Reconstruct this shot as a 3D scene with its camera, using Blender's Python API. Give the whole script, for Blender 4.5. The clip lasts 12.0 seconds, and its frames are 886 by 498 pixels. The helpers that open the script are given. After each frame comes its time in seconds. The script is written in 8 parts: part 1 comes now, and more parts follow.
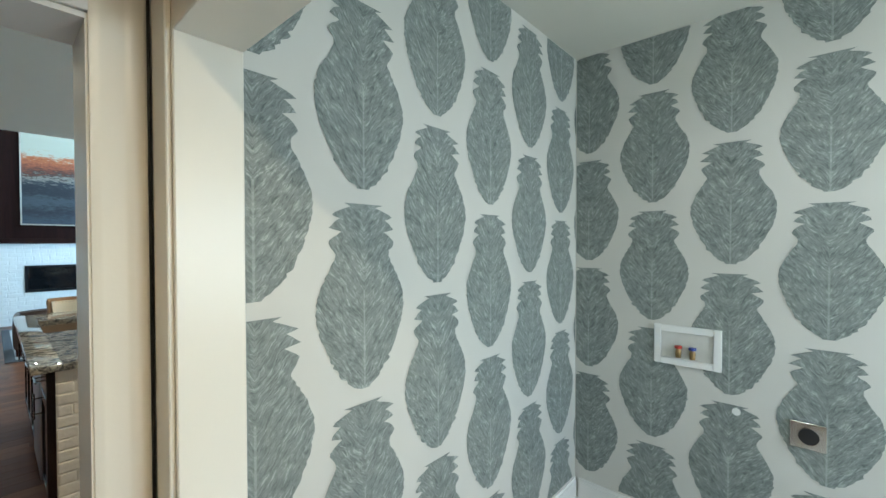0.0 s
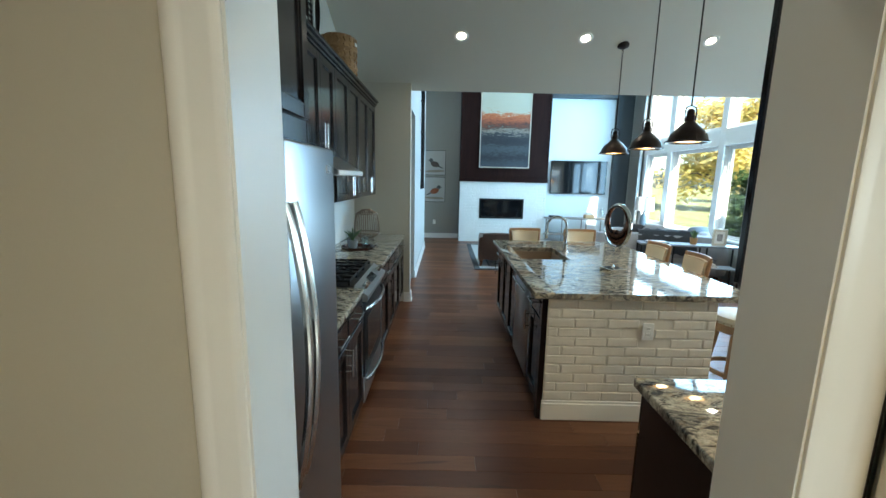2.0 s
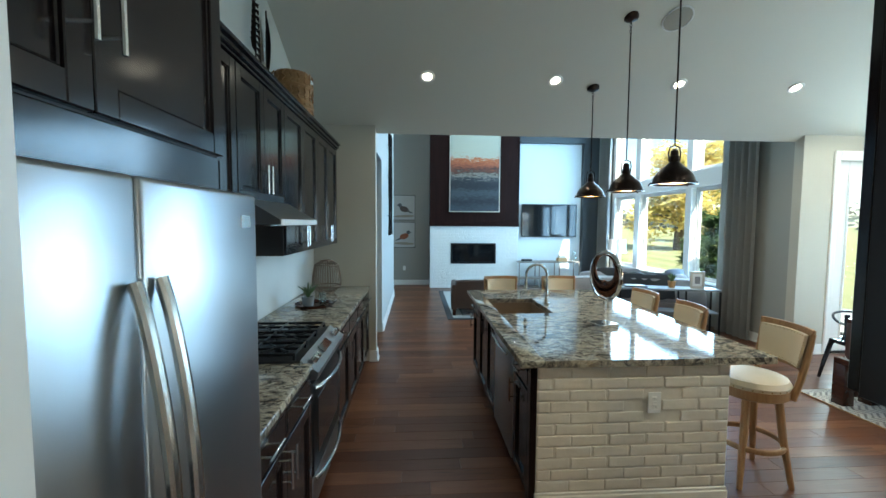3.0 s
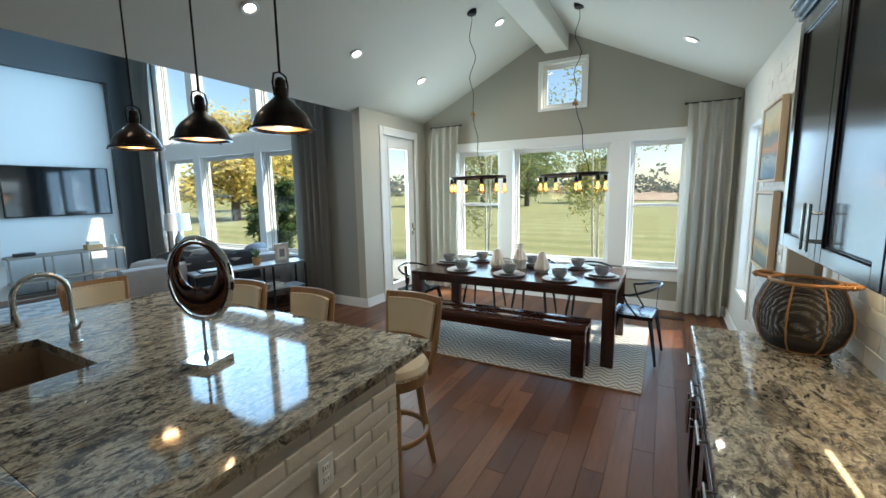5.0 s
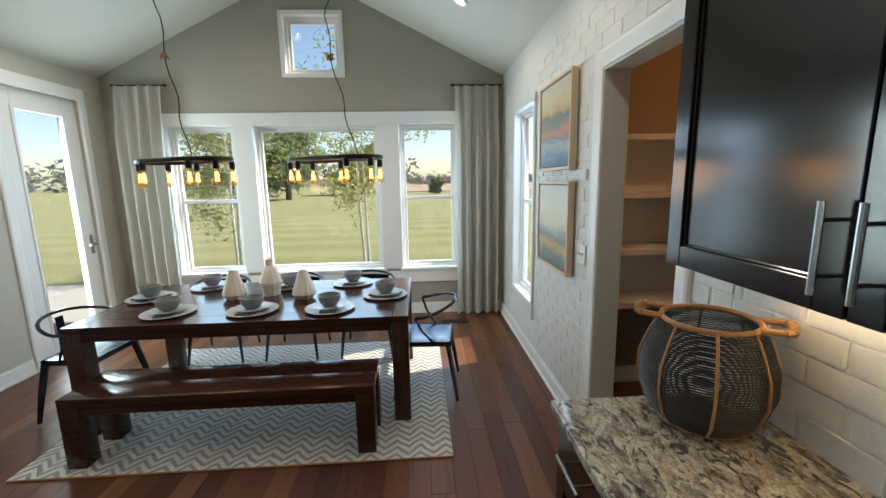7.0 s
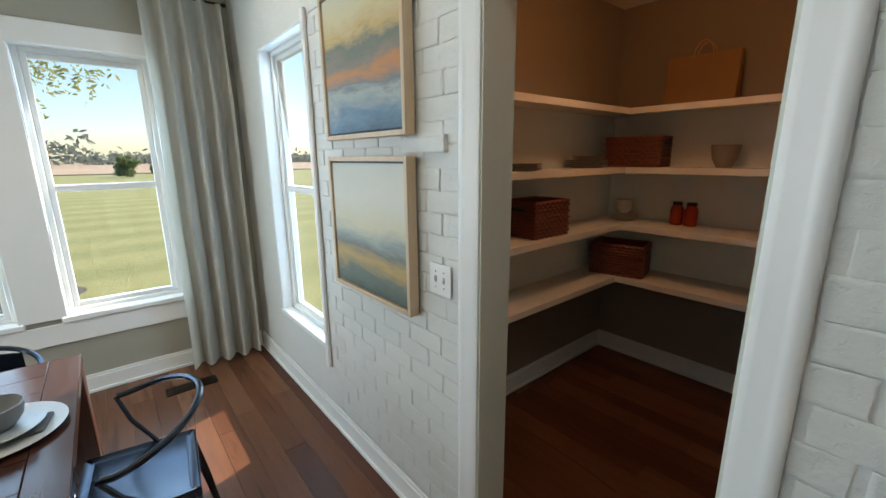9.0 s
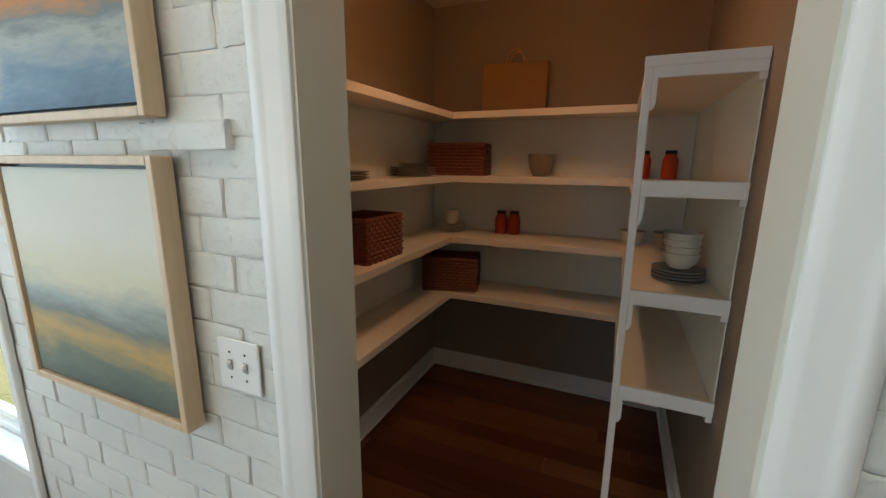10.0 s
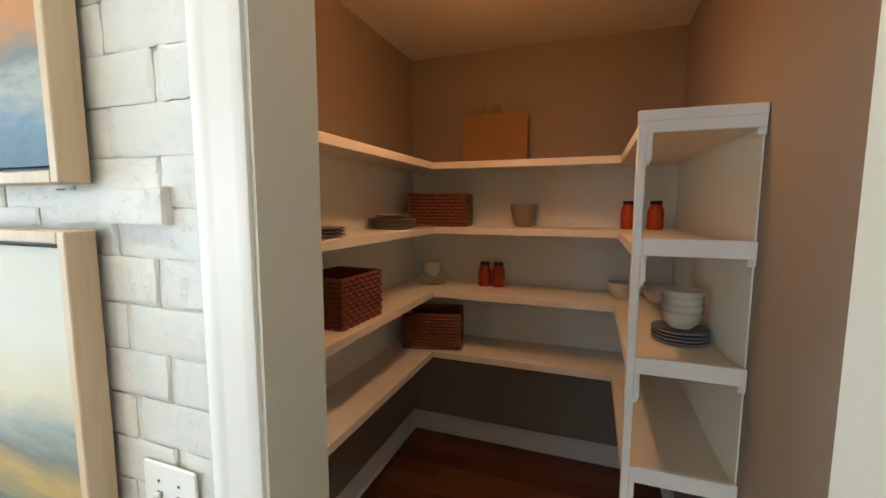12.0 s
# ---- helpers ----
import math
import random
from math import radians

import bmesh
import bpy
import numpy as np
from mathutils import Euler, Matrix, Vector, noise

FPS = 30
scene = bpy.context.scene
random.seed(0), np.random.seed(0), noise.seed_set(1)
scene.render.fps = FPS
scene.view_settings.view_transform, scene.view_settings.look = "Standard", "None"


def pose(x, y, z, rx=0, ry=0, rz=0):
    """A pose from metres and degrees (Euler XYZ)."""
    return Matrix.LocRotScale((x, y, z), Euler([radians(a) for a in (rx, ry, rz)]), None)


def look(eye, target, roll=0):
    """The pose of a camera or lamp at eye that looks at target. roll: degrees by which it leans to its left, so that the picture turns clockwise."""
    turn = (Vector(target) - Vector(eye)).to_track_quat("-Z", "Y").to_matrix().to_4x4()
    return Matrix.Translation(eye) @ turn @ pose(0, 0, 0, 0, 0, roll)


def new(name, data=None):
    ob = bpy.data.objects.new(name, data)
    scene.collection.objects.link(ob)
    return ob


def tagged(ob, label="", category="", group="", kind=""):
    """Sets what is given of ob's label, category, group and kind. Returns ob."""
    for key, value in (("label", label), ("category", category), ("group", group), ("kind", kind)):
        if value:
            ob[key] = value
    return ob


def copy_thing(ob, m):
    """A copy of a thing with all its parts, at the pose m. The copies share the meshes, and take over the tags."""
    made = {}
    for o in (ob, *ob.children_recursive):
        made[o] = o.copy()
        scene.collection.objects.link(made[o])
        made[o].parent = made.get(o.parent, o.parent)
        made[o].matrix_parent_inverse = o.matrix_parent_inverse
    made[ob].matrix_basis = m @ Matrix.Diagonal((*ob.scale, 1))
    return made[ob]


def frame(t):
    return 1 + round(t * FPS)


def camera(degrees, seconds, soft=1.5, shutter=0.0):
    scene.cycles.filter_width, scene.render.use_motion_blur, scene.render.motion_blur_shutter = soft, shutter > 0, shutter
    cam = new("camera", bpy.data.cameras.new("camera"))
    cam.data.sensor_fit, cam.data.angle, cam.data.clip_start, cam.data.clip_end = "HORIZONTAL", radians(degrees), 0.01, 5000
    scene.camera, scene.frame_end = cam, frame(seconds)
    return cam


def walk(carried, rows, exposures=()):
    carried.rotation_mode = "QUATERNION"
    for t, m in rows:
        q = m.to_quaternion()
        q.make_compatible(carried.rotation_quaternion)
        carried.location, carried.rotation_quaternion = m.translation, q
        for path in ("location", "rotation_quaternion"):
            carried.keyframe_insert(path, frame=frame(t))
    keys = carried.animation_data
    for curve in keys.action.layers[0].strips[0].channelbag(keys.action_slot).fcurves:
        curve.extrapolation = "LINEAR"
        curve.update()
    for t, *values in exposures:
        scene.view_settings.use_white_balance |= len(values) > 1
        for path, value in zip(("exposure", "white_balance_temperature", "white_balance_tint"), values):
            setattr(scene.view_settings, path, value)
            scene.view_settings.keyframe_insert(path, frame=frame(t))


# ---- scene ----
LENS = 95.0
cam = camera(LENS, 12.0)
PATH = [
    (0, (0.859, -0.415, 1.61), (2.348, 0.919, 1.577), -0.1),
    (0.5, (0.750, -0.380, 1.582), (1.853, 1.240, 1.181), 0.9),
    (1, (0.658, -0.258, 1.508), (1.294, 1.536, 0.897), 1.0),
    (1.5, (0.467, -0.004, 1.570), (0.702, 1.905, 1.023), 1.1),
    (2, (0.393, 0.156, 1.643), (0.388, 2.127, 1.304), 1.2),
    (2.5, (0.403, 0.355, 1.671), (0.354, 2.346, 1.492), 0.9),
    (2.7, (0.412, 0.435, 1.676), (0.408, 2.430, 1.538), 0.7),
    (4.3, (0.532, 1.392, 1.626), (1.667, 3.022, 1.392), -0.5),
    (4.5, (0.600, 1.470, 1.650), (1.917, 2.954, 1.404), -0.9),
    (5, (0.822, 1.740, 1.647), (2.556, 2.694, 1.368), -0.9),
    (5.5, (1.070, 1.918, 1.655), (2.993, 2.381, 1.370), -0.7),
    (6, (1.386, 1.977, 1.652), (3.359, 2.156, 1.377), -0.8),
    (6.5, (1.719, 2.031, 1.636), (3.697, 2.008, 1.340), -0.8),
    (6.7, (1.874, 1.991, 1.633), (3.849, 1.938, 1.32), -1.0),
    (8.3, (2.955, 2.096, 1.633), (4.769, 1.365, 1.213), -0.9),
    (8.5, (3.099, 2.039, 1.63), (4.845, 1.167, 1.194), -1.1),
    (9, (3.405, 1.914, 1.606), (4.904, 0.667, 1.163), -0.5),
    (9.5, (3.643, 1.772, 1.6), (4.772, 0.184, 1.151), -0.1),
    (10, (3.786, 1.577, 1.599), (4.562, -0.219, 1.188), 0.5),
    (10.5, (3.875, 1.404, 1.651), (4.422, -0.495, 1.337), 1.0),
    (11, (3.876, 1.357, 1.716), (4.326, -0.584, 1.54), 0.9),
    (11.3, (3.863, 1.362, 1.741), (4.328, -0.579, 1.609), 0.7),
    (11.5, (3.858, 1.378, 1.72), (4.363, -0.553, 1.602), 0.7),
    (12, (3.875, 1.442, 1.65), (4.557, -0.427, 1.441), 0.1),
]
walk(cam, [(t, look(e, g, r)) for t, e, g, r in PATH],
     exposures=[(0.0, 1.30, 6250, 4), (1.5, 1.24, 6350, 2), (2.5, 1.05, 6250, 0), (4.5, 0.55, 6450, 6), (5.3, 0.12, 6650, 8), (6.2, 0.06, 6850, 12), (8.5, 0.22, 6600, 10),
                (9.5, 0.15, 6700, 9), (10.0, 0.32, 6800, 9), (10.5, 0.74, 6950, 9), (11.3, 1.04, 7000, 10), (12.0, 0.96, 6900, 10)])

# ---- world, sun, large lights ----
SUN = Vector((0.31, -1.02, 0.97)).normalized()
world = bpy.data.worlds.new("world")
scene.world = world
world.use_nodes = True
wn = world.node_tree.nodes
sky = wn.new("ShaderNodeTexSky")
sky.sky_type = "NISHITA"
sky.sun_disc = False
sky.sun_elevation = math.asin(SUN.z)
sky.sun_rotation = math.atan2(SUN.x, SUN.y)
sky.altitude, sky.air_density, sky.dust_density, sky.ozone_density = 100, 1.0, 0.8, 1.4
wn["Background"].inputs["Strength"].default_value = 0.2
world.node_tree.links.new(sky.outputs[0], wn["Background"].inputs["Color"])

sun = new("sun", bpy.data.lights.new("sun", "SUN"))
sun.data.energy, sun.data.angle, sun.data.color = 7.6, radians(0.5), (1.0, 0.93, 0.82)
sun.matrix_world = look((0, 0, 30), Vector((0, 0, 30)) - SUN)


def window_light(name, centre, facing, w, h, watts, color=(0.86, 0.93, 1.0)):
    lamp = new(name, bpy.data.lights.new(name, "AREA"))
    lamp.data.shape, lamp.data.size, lamp.data.size_y = "RECTANGLE", w, h
    lamp.data.energy, lamp.data.color = watts, color
    lamp.matrix_world = look(centre, Vector(centre) + Vector(facing))
    return lamp


SKY = (0.46, 0.71, 1.0)
window_light("skylight_dining", (7.13, 3.17, 1.42), (-1, 0, -0.15), 3.2, 1.7, 64, SKY)
for mid, wide in ((9.85, 0.83), (8.44, 1.45), (7.12, 0.73)):
    window_light("skylight_living", (5.302, mid, 1.515), (-1, 0, 0), wide, 1.56, 21.0 * wide * 1.56, (0.40, 0.68, 1.0))
    window_light("skylight_living", (5.302, mid, 3.535), (-1, 0, 0), wide, 1.76, 21.0 * wide * 1.76, (0.36, 0.65, 1.0))
window_light("skylight_south", (6.03, 0.83, 1.4), (0, 1, -0.1), 0.7, 1.7, 12, SKY)
window_light("skylight_door", (6.2, 5.62, 1.3), (0, -1, -0.1), 0.5, 2.0, 46, (0.72, 0.92, 1.0))
window_light("skylight_laundry", (2.35, -2.62, 1.55), (0, 1, -0.1), 1.3, 1.0, 18, (0.72, 0.86, 1.0))


def spot_light(name, at, down, watts, color, degrees=150):
    lamp = new(name, bpy.data.lights.new(name, "SPOT"))
    lamp.data.energy, lamp.data.color, lamp.data.shadow_soft_size = watts, color, 0.05
    lamp.data.spot_size, lamp.data.spot_blend = radians(degrees), 0.7
    lamp.matrix_world = look(at, Vector(at) + Vector(down))
    return lamp


def point_light(name, at, watts, color, size=0.03):
    lamp = new(name, bpy.data.lights.new(name, "POINT"))
    lamp.data.energy, lamp.data.color, lamp.data.shadow_soft_size = watts, color, size
    lamp.location = at
    return lamp


# ---- materials ----
class Mat:
    """A node material with short helpers."""

    def __init__(self, name, color=(0.5, 0.5, 0.5), rough=0.5, metal=0.0, spec=0.5):
        self.m = bpy.data.materials.new(name)
        self.m.use_nodes = True
        self.t = self.m.node_tree
        self.n, self.l = self.t.nodes, self.t.links
        self.b = self.n["Principled BSDF"]
        self.set("Base Color", (*color, 1))
        self.set("Roughness", rough)
        self.set("Metallic", metal)
        self.set("Specular IOR Level", spec)

    def set(self, key, v):
        if hasattr(v, "links"):
            self.l.new(v, self.b.inputs[key])
        else:
            self.b.inputs[key].default_value = v

    def node(self, kind, **ins):
        nd = self.n.new(kind)
        for k, v in ins.items():
            s = nd.inputs[k.replace("_", " ")]
            if hasattr(v, "links"):
                self.l.new(v, s)
            else:
                s.default_value = v
        return nd

    def coords(self, which="Object", scale=(1, 1, 1), rot=(0, 0, 0), loc=(0, 0, 0)):
        if which == "World":
            src = self.n.new("ShaderNodeNewGeometry").outputs["Position"]
        else:
            src = self.n.new("ShaderNodeTexCoord").outputs[which]
        mp = self.n.new("ShaderNodeMapping")
        self.l.new(src, mp.inputs["Vector"])
        mp.inputs["Scale"].default_value = scale
        mp.inputs["Rotation"].default_value = rot
        mp.inputs["Location"].default_value = loc
        return mp.outputs[0]

    def noise(self, vec, scale, detail=4.0, rough=0.55, distort=0.0, out="Fac"):
        return self.node("ShaderNodeTexNoise", Vector=vec, Scale=scale, Detail=detail, Roughness=rough, Distortion=distort).outputs[out]

    def ramp(self, fac, stops):
        r = self.n.new("ShaderNodeValToRGB")
        self.l.new(fac, r.inputs[0])
        e = r.color_ramp.elements
        while len(e) < len(stops):
            e.new(0.5)
        for el, (p, c) in zip(e, stops):
            el.position = p
            el.color = (*c, 1) if len(c) == 3 else c
        return r.outputs[0]

    def math(self, op, a, b=0.0, c=0.0):
        nd = self.n.new("ShaderNodeMath")
        nd.operation = op
        for s, v in zip(nd.inputs, (a, b, c)):
            if hasattr(v, "links"):
                self.l.new(v, s)
            else:
                s.default_value = v
        return nd.outputs[0]

    def mix(self, fac, a, b, blend="MIX"):
        nd = self.n.new("ShaderNodeMix")
        nd.data_type, nd.blend_type = "RGBA", blend
        for i, v in ((0, fac), (6, a), (7, b)):
            if hasattr(v, "links"):
                self.l.new(v, nd.inputs[i])
            else:
                nd.inputs[i].default_value = (*v, 1) if isinstance(v, tuple) and len(v) == 3 else v
        return nd.outputs[2]

    def bump(self, height, strength=0.3, dist=0.01):
        nd = self.node("ShaderNodeBump", Height=height, Strength=strength, Distance=dist)
        self.l.new(nd.outputs[0], self.b.inputs["Normal"])

    def random(self):
        return self.n.new("ShaderNodeObjectInfo").outputs["Random"]


def painted(name, color, rough=0.55, grain=0.05, bump=0.08, scale=90, coords="World"):
    """Rolled or brushed paint: faint mottling and orange peel."""
    s = Mat(name, color, rough)
    v = s.coords(coords)
    big = s.noise(v, 1.3, 3)
    s.set("Base Color", s.mix(s.math("MULTIPLY", big, grain * 4), tuple(c * (1 + grain) for c in color), tuple(c * (1 - grain * 2) for c in color)))
    s.bump(s.noise(v, scale, 3), bump, 0.004)
    return s.m


def simple(name, color, rough=0.5, metal=0.0, vary=0.12, scale=12, bump=0.0, bscale=60, coords="Object", spec=0.5):
    s = Mat(name, color, rough, metal, spec)
    v = s.coords(coords)
    n = s.noise(v, scale, 5)
    s.set("Base Color", s.mix(n, tuple(c * (1 - vary) for c in color), tuple(min(1, c * (1 + vary)) for c in color)))
    s.set("Roughness", s.math("ADD", s.math("MULTIPLY", s.noise(v, scale * 2.7, 3), 0.16), rough - 0.08))
    if bump:
        s.bump(s.noise(v, bscale, 4), bump, 0.004)
    return s.m


WALL = painted("greige_wall_paint", (0.47, 0.45, 0.385), 0.6)
GABLE = painted("taupe_wall_paint", (0.34, 0.325, 0.27), 0.6)
GREY = painted("grey_wall_paint", (0.30, 0.30, 0.275), 0.6)
CEIL = painted("ceiling_paint", (0.61, 0.60, 0.535), 0.7)
TRIM = painted("white_trim_paint", (0.76, 0.76, 0.74), 0.32, 0.03, 0.05, 60)
CREAM = painted("cream_trim_paint", (0.76, 0.72, 0.64), 0.32, 0.03, 0.05, 60)
NICHE = painted("pale_niche_paint", (0.66, 0.70, 0.70), 0.6)
DARKWALL = painted("charcoal_wall_paint", (0.055, 0.062, 0.068), 0.55)
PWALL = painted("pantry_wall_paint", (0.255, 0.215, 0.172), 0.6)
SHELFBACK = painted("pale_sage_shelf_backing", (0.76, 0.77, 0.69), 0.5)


def brick_paint():
    s = Mat("painted_white_brick", (0.72, 0.72, 0.68), 0.5)
    v = s.coords("World")
    pits = s.noise(v, 38, 6, 0.7)
    base = s.mix(s.noise(v, 3.0, 4), (0.70, 0.70, 0.665), (0.61, 0.61, 0.575))
    dirt = s.ramp(pits, [(0.26, (1, 1, 1)), (0.31, (0, 0, 0))])
    s.set("Base Color", s.mix(s.math("MULTIPLY", dirt, 0.6), base, (0.48, 0.46, 0.42)))
    h = s.math("ADD", s.math("MULTIPLY", s.noise(v, 16, 3), 1.0), s.math("MULTIPLY", s.ramp(pits, [(0.25, (0, 0, 0)), (0.45, (1, 1, 1))]), 0.6))
    h = s.math("ADD", h, s.math("MULTIPLY", s.noise(v, 55, 4, 0.6), 0.55))
    s.bump(h, 0.50, 0.008)
    return s.m


BRICK = brick_paint()


def cream_brick():
    s = Mat("painted_cream_brick", (0.66, 0.61, 0.53), 0.45)
    v = s.coords("World")
    s.set("Base Color", s.mix(s.noise(v, 4.0, 4), (0.72, 0.68, 0.60), (0.60, 0.55, 0.47)))
    s.bump(s.math("ADD", s.noise(v, 14, 3), s.math("MULTIPLY", s.noise(v, 70, 4), 0.3)), 0.5, 0.007)
    return s.m


BRICK_CREAM = cream_brick()


def granite():
    s = Mat("speckled_granite", (0.5, 0.48, 0.44), 0.07)
    v = s.coords("World")
    w = s.coords("World", (1, 1.9, 1), (0, 0, 0.5))
    big = s.noise(w, 5.0, 6, 0.62, 1.3)
    med = s.noise(w, 13, 9, 0.68, 1.6)
    fine = s.noise(v, 120, 4, 0.6)
    base = s.ramp(big, [(0.28, (0.09, 0.085, 0.08)), (0.40, (0.20, 0.178, 0.142)), (0.52, (0.50, 0.45, 0.35)), (0.64, (0.27, 0.225, 0.17)), (0.78, (0.12, 0.115, 0.108))])
    blot = s.ramp(med, [(0.41, (1, 1, 1)), (0.50, (0, 0, 0))])
    c = s.mix(s.math("MULTIPLY", blot, 0.92), base, (0.035, 0.032, 0.031))
    grey = s.ramp(s.noise(w, 9, 6, 0.65, 1.2), [(0.54, (0, 0, 0)), (0.64, (1, 1, 1))])
    c = s.mix(s.math("MULTIPLY", grey, 0.5), c, (0.12, 0.118, 0.115))
    tan = s.ramp(s.noise(w, 12, 5, 0.6, 0.8), [(0.57, (0, 0, 0)), (0.66, (1, 1, 1))])
    c = s.mix(s.math("MULTIPLY", tan, 0.5), c, (0.25, 0.165, 0.09))
    sp = s.ramp(fine, [(0.36, (0.62, 0.62, 0.62)), (0.6, (1.05, 1.05, 1.05))])
    s.set("Base Color", s.mix(1.0, c, sp, "MULTIPLY"))
    s.set("Roughness", s.math("ADD", s.math("MULTIPLY", med, 0.06), 0.03))
    return s.m


GRANITE = granite()


def lacquer(name, a, b, rough=0.18):
    s = Mat(name, a, rough)
    v = s.coords("Object", (7, 7, 0.9))
    n = s.noise(v, 5, 6, 0.65)
    s.set("Base Color", s.mix(n, a, b))
    s.set("Roughness", s.math("ADD", s.math("MULTIPLY", s.noise(s.coords("Object"), 5, 3), 0.08), rough - 0.04))
    s.bump(s.noise(s.coords("Object"), 3.0, 2), 0.04, 0.004)
    return s.m


CABINET = lacquer("espresso_cabinet_lacquer", (0.009, 0.006, 0.006), (0.013, 0.008, 0.0075), 0.15)
CABINET.node_tree.nodes["Principled BSDF"].inputs["Specular IOR Level"].default_value = 0.6
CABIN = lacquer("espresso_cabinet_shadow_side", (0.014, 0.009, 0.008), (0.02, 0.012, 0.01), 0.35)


def wood(name, a, b, c, rough=0.35, scale=1.0, axis="x", gloss_noise=True, coords="Object"):
    s = Mat(name, a, rough)
    stretch = {"x": (1.2, 14, 14), "y": (14, 1.2, 14), "z": (14, 14, 1.2)}[axis]
    v = s.coords(coords, tuple(k * scale for k in stretch))
    g = s.noise(v, 2.2, 7, 0.62, 0.8)
    col = s.ramp(g, [(0.28, a), (0.5, b), (0.74, c)])
    wide = s.noise(s.coords(coords, tuple(k * scale * 0.3 for k in stretch)), 1.4, 3)
    s.set("Base Color", s.mix(s.math("MULTIPLY", wide, 0.55), col, a))
    s.set("Roughness", s.math("ADD", s.math("MULTIPLY", g, 0.2), rough - 0.1))
    s.bump(g, 0.12, 0.003)
    return s.m


def plank_wood(joined=False):
    s = Mat("reddish_brown_hardwood", (0.1, 0.04, 0.02), 0.3)
    rnd = s.n.new("ShaderNodeNewGeometry").outputs["Random Per Island"] if joined else s.random()
    off = s.node("ShaderNodeCombineXYZ", X=s.math("MULTIPLY", rnd, 37.0), Y=s.math("MULTIPLY", rnd, 91.0))
    add = s.n.new("ShaderNodeVectorMath")
    s.l.new(s.coords("Object", (1.0, 9, 9)), add.inputs[0])
    s.l.new(off.outputs[0], add.inputs[1])
    g = s.noise(add.outputs[0], 2.4, 7, 0.62, 1.0)
    knots = s.ramp(s.noise(add.outputs[0], 1.1, 3, 0.5, 2.0), [(0.28, (1, 1, 1)), (0.38, (0, 0, 0))])
    tone = s.ramp(rnd, [(0.0, (0.080, 0.027, 0.012)), (0.3, (0.132, 0.048, 0.021)), (0.65, (0.178, 0.071, 0.032)), (1.0, (0.255, 0.115, 0.056))])
    col = s.mix(s.math("MULTIPLY", g, 0.75), tone, (0.042, 0.013, 0.006))
    col = s.mix(s.math("MULTIPLY", knots, 0.6), col, (0.026, 0.009, 0.005))
    s.set("Base Color", col)
    s.set("Roughness", s.math("ADD", s.math("MULTIPLY", g, 0.20), 0.25))
    s.set("Specular IOR Level", 0.32)
    s.bump(g, 0.14, 0.003)
    return s.m


PLANK = plank_wood()
PLANK_JOINED = plank_wood(True)
JOINT = simple("dark_floor_joint", (0.02, 0.010, 0.007), 0.7)
WALNUT = wood("dark_walnut_stain", (0.024, 0.009, 0.007), (0.050, 0.018, 0.012), (0.075, 0.026, 0.015), 0.17, 1.0, "y")
PANELWOOD = wood("espresso_wood_panel", (0.010, 0.0035, 0.003), (0.017, 0.006, 0.005), (0.026, 0.009, 0.007), 0.40, 0.5, "z")
PANELWOOD.node_tree.nodes["Principled BSDF"].inputs["Specular IOR Level"].default_value = 0.12
OAK = wood("warm_oak", (0.24, 0.125, 0.055), (0.33, 0.185, 0.085), (0.42, 0.25, 0.12), 0.42, 1.3, "z")
PALEWOOD = wood("pale_maple_frame", (0.52, 0.38, 0.24), (0.62, 0.47, 0.31), (0.68, 0.54, 0.38), 0.45, 1.2, "z")


def steel(name, color=(0.56, 0.57, 0.58), rough=0.26, axis=(1, 1, 60)):
    s = Mat(name, color, rough, 1.0)
    n = s.noise(s.coords("Object", axis), 9, 4)
    s.set("Roughness", s.math("ADD", s.math("MULTIPLY", n, 0.05), rough - 0.03))
    s.set("Base Color", s.mix(n, tuple(c * 0.97 for c in color), color))
    return s.m


STEEL = steel("brushed_stainless_steel", (0.47, 0.485, 0.50), 0.30, (1.5, 1.5, 160))
NICKEL = steel("brushed_nickel", (0.62, 0.61, 0.58), 0.22, (20, 20, 20))
CHROME = steel("polished_chrome", (0.80, 0.79, 0.77), 0.07, (4, 4, 4))
BLACKMETAL = simple("black_painted_metal", (0.015, 0.015, 0.016), 0.35, 0.6, 0.2, 30)
GUNMETAL = simple("gunmetal_chair_steel", (0.05, 0.063, 0.088), 0.22, 0.85, 0.2, 20)
BRONZE = simple("oil_rubbed_bronze", (0.030, 0.020, 0.016), 0.30, 0.85, 0.3, 20)
BLACK = simple("matt_black_plastic", (0.012, 0.012, 0.013), 0.35)
BLACKGLASS = simple("black_glass", (0.006, 0.007, 0.008), 0.06)
WHITEPL = simple("white_plastic", (0.78, 0.78, 0.76), 0.35, 0, 0.03)
LEATHER = simple("cream_leather", (0.62, 0.53, 0.38), 0.42, 0, 0.08, 9, 0.25, 140)
BRASS = simple("antique_brass_nail", (0.36, 0.24, 0.11), 0.3, 0.9)
CERAMIC = simple("grey_stoneware", (0.20, 0.215, 0.225), 0.35, 0, 0.14, 40)
PLATE = simple("pale_grey_plate", (0.42, 0.44, 0.45), 0.3, 0, 0.1, 30)
WHITECER = simple("matt_white_ceramic", (0.70, 0.66, 0.60), 0.5, 0, 0.06, 8, 0.1, 60)
CREAMCER = simple("cream_stoneware", (0.55, 0.52, 0.44), 0.35, 0, 0.08, 20)
NAPKIN = simple("dark_grey_linen", (0.10, 0.11, 0.12), 0.85, 0, 0.2, 60, 0.4, 300)
BROWNSINK = simple("brown_composite_sink", (0.23, 0.16, 0.105), 0.45, 0, 0.15, 80, 0.1, 200)
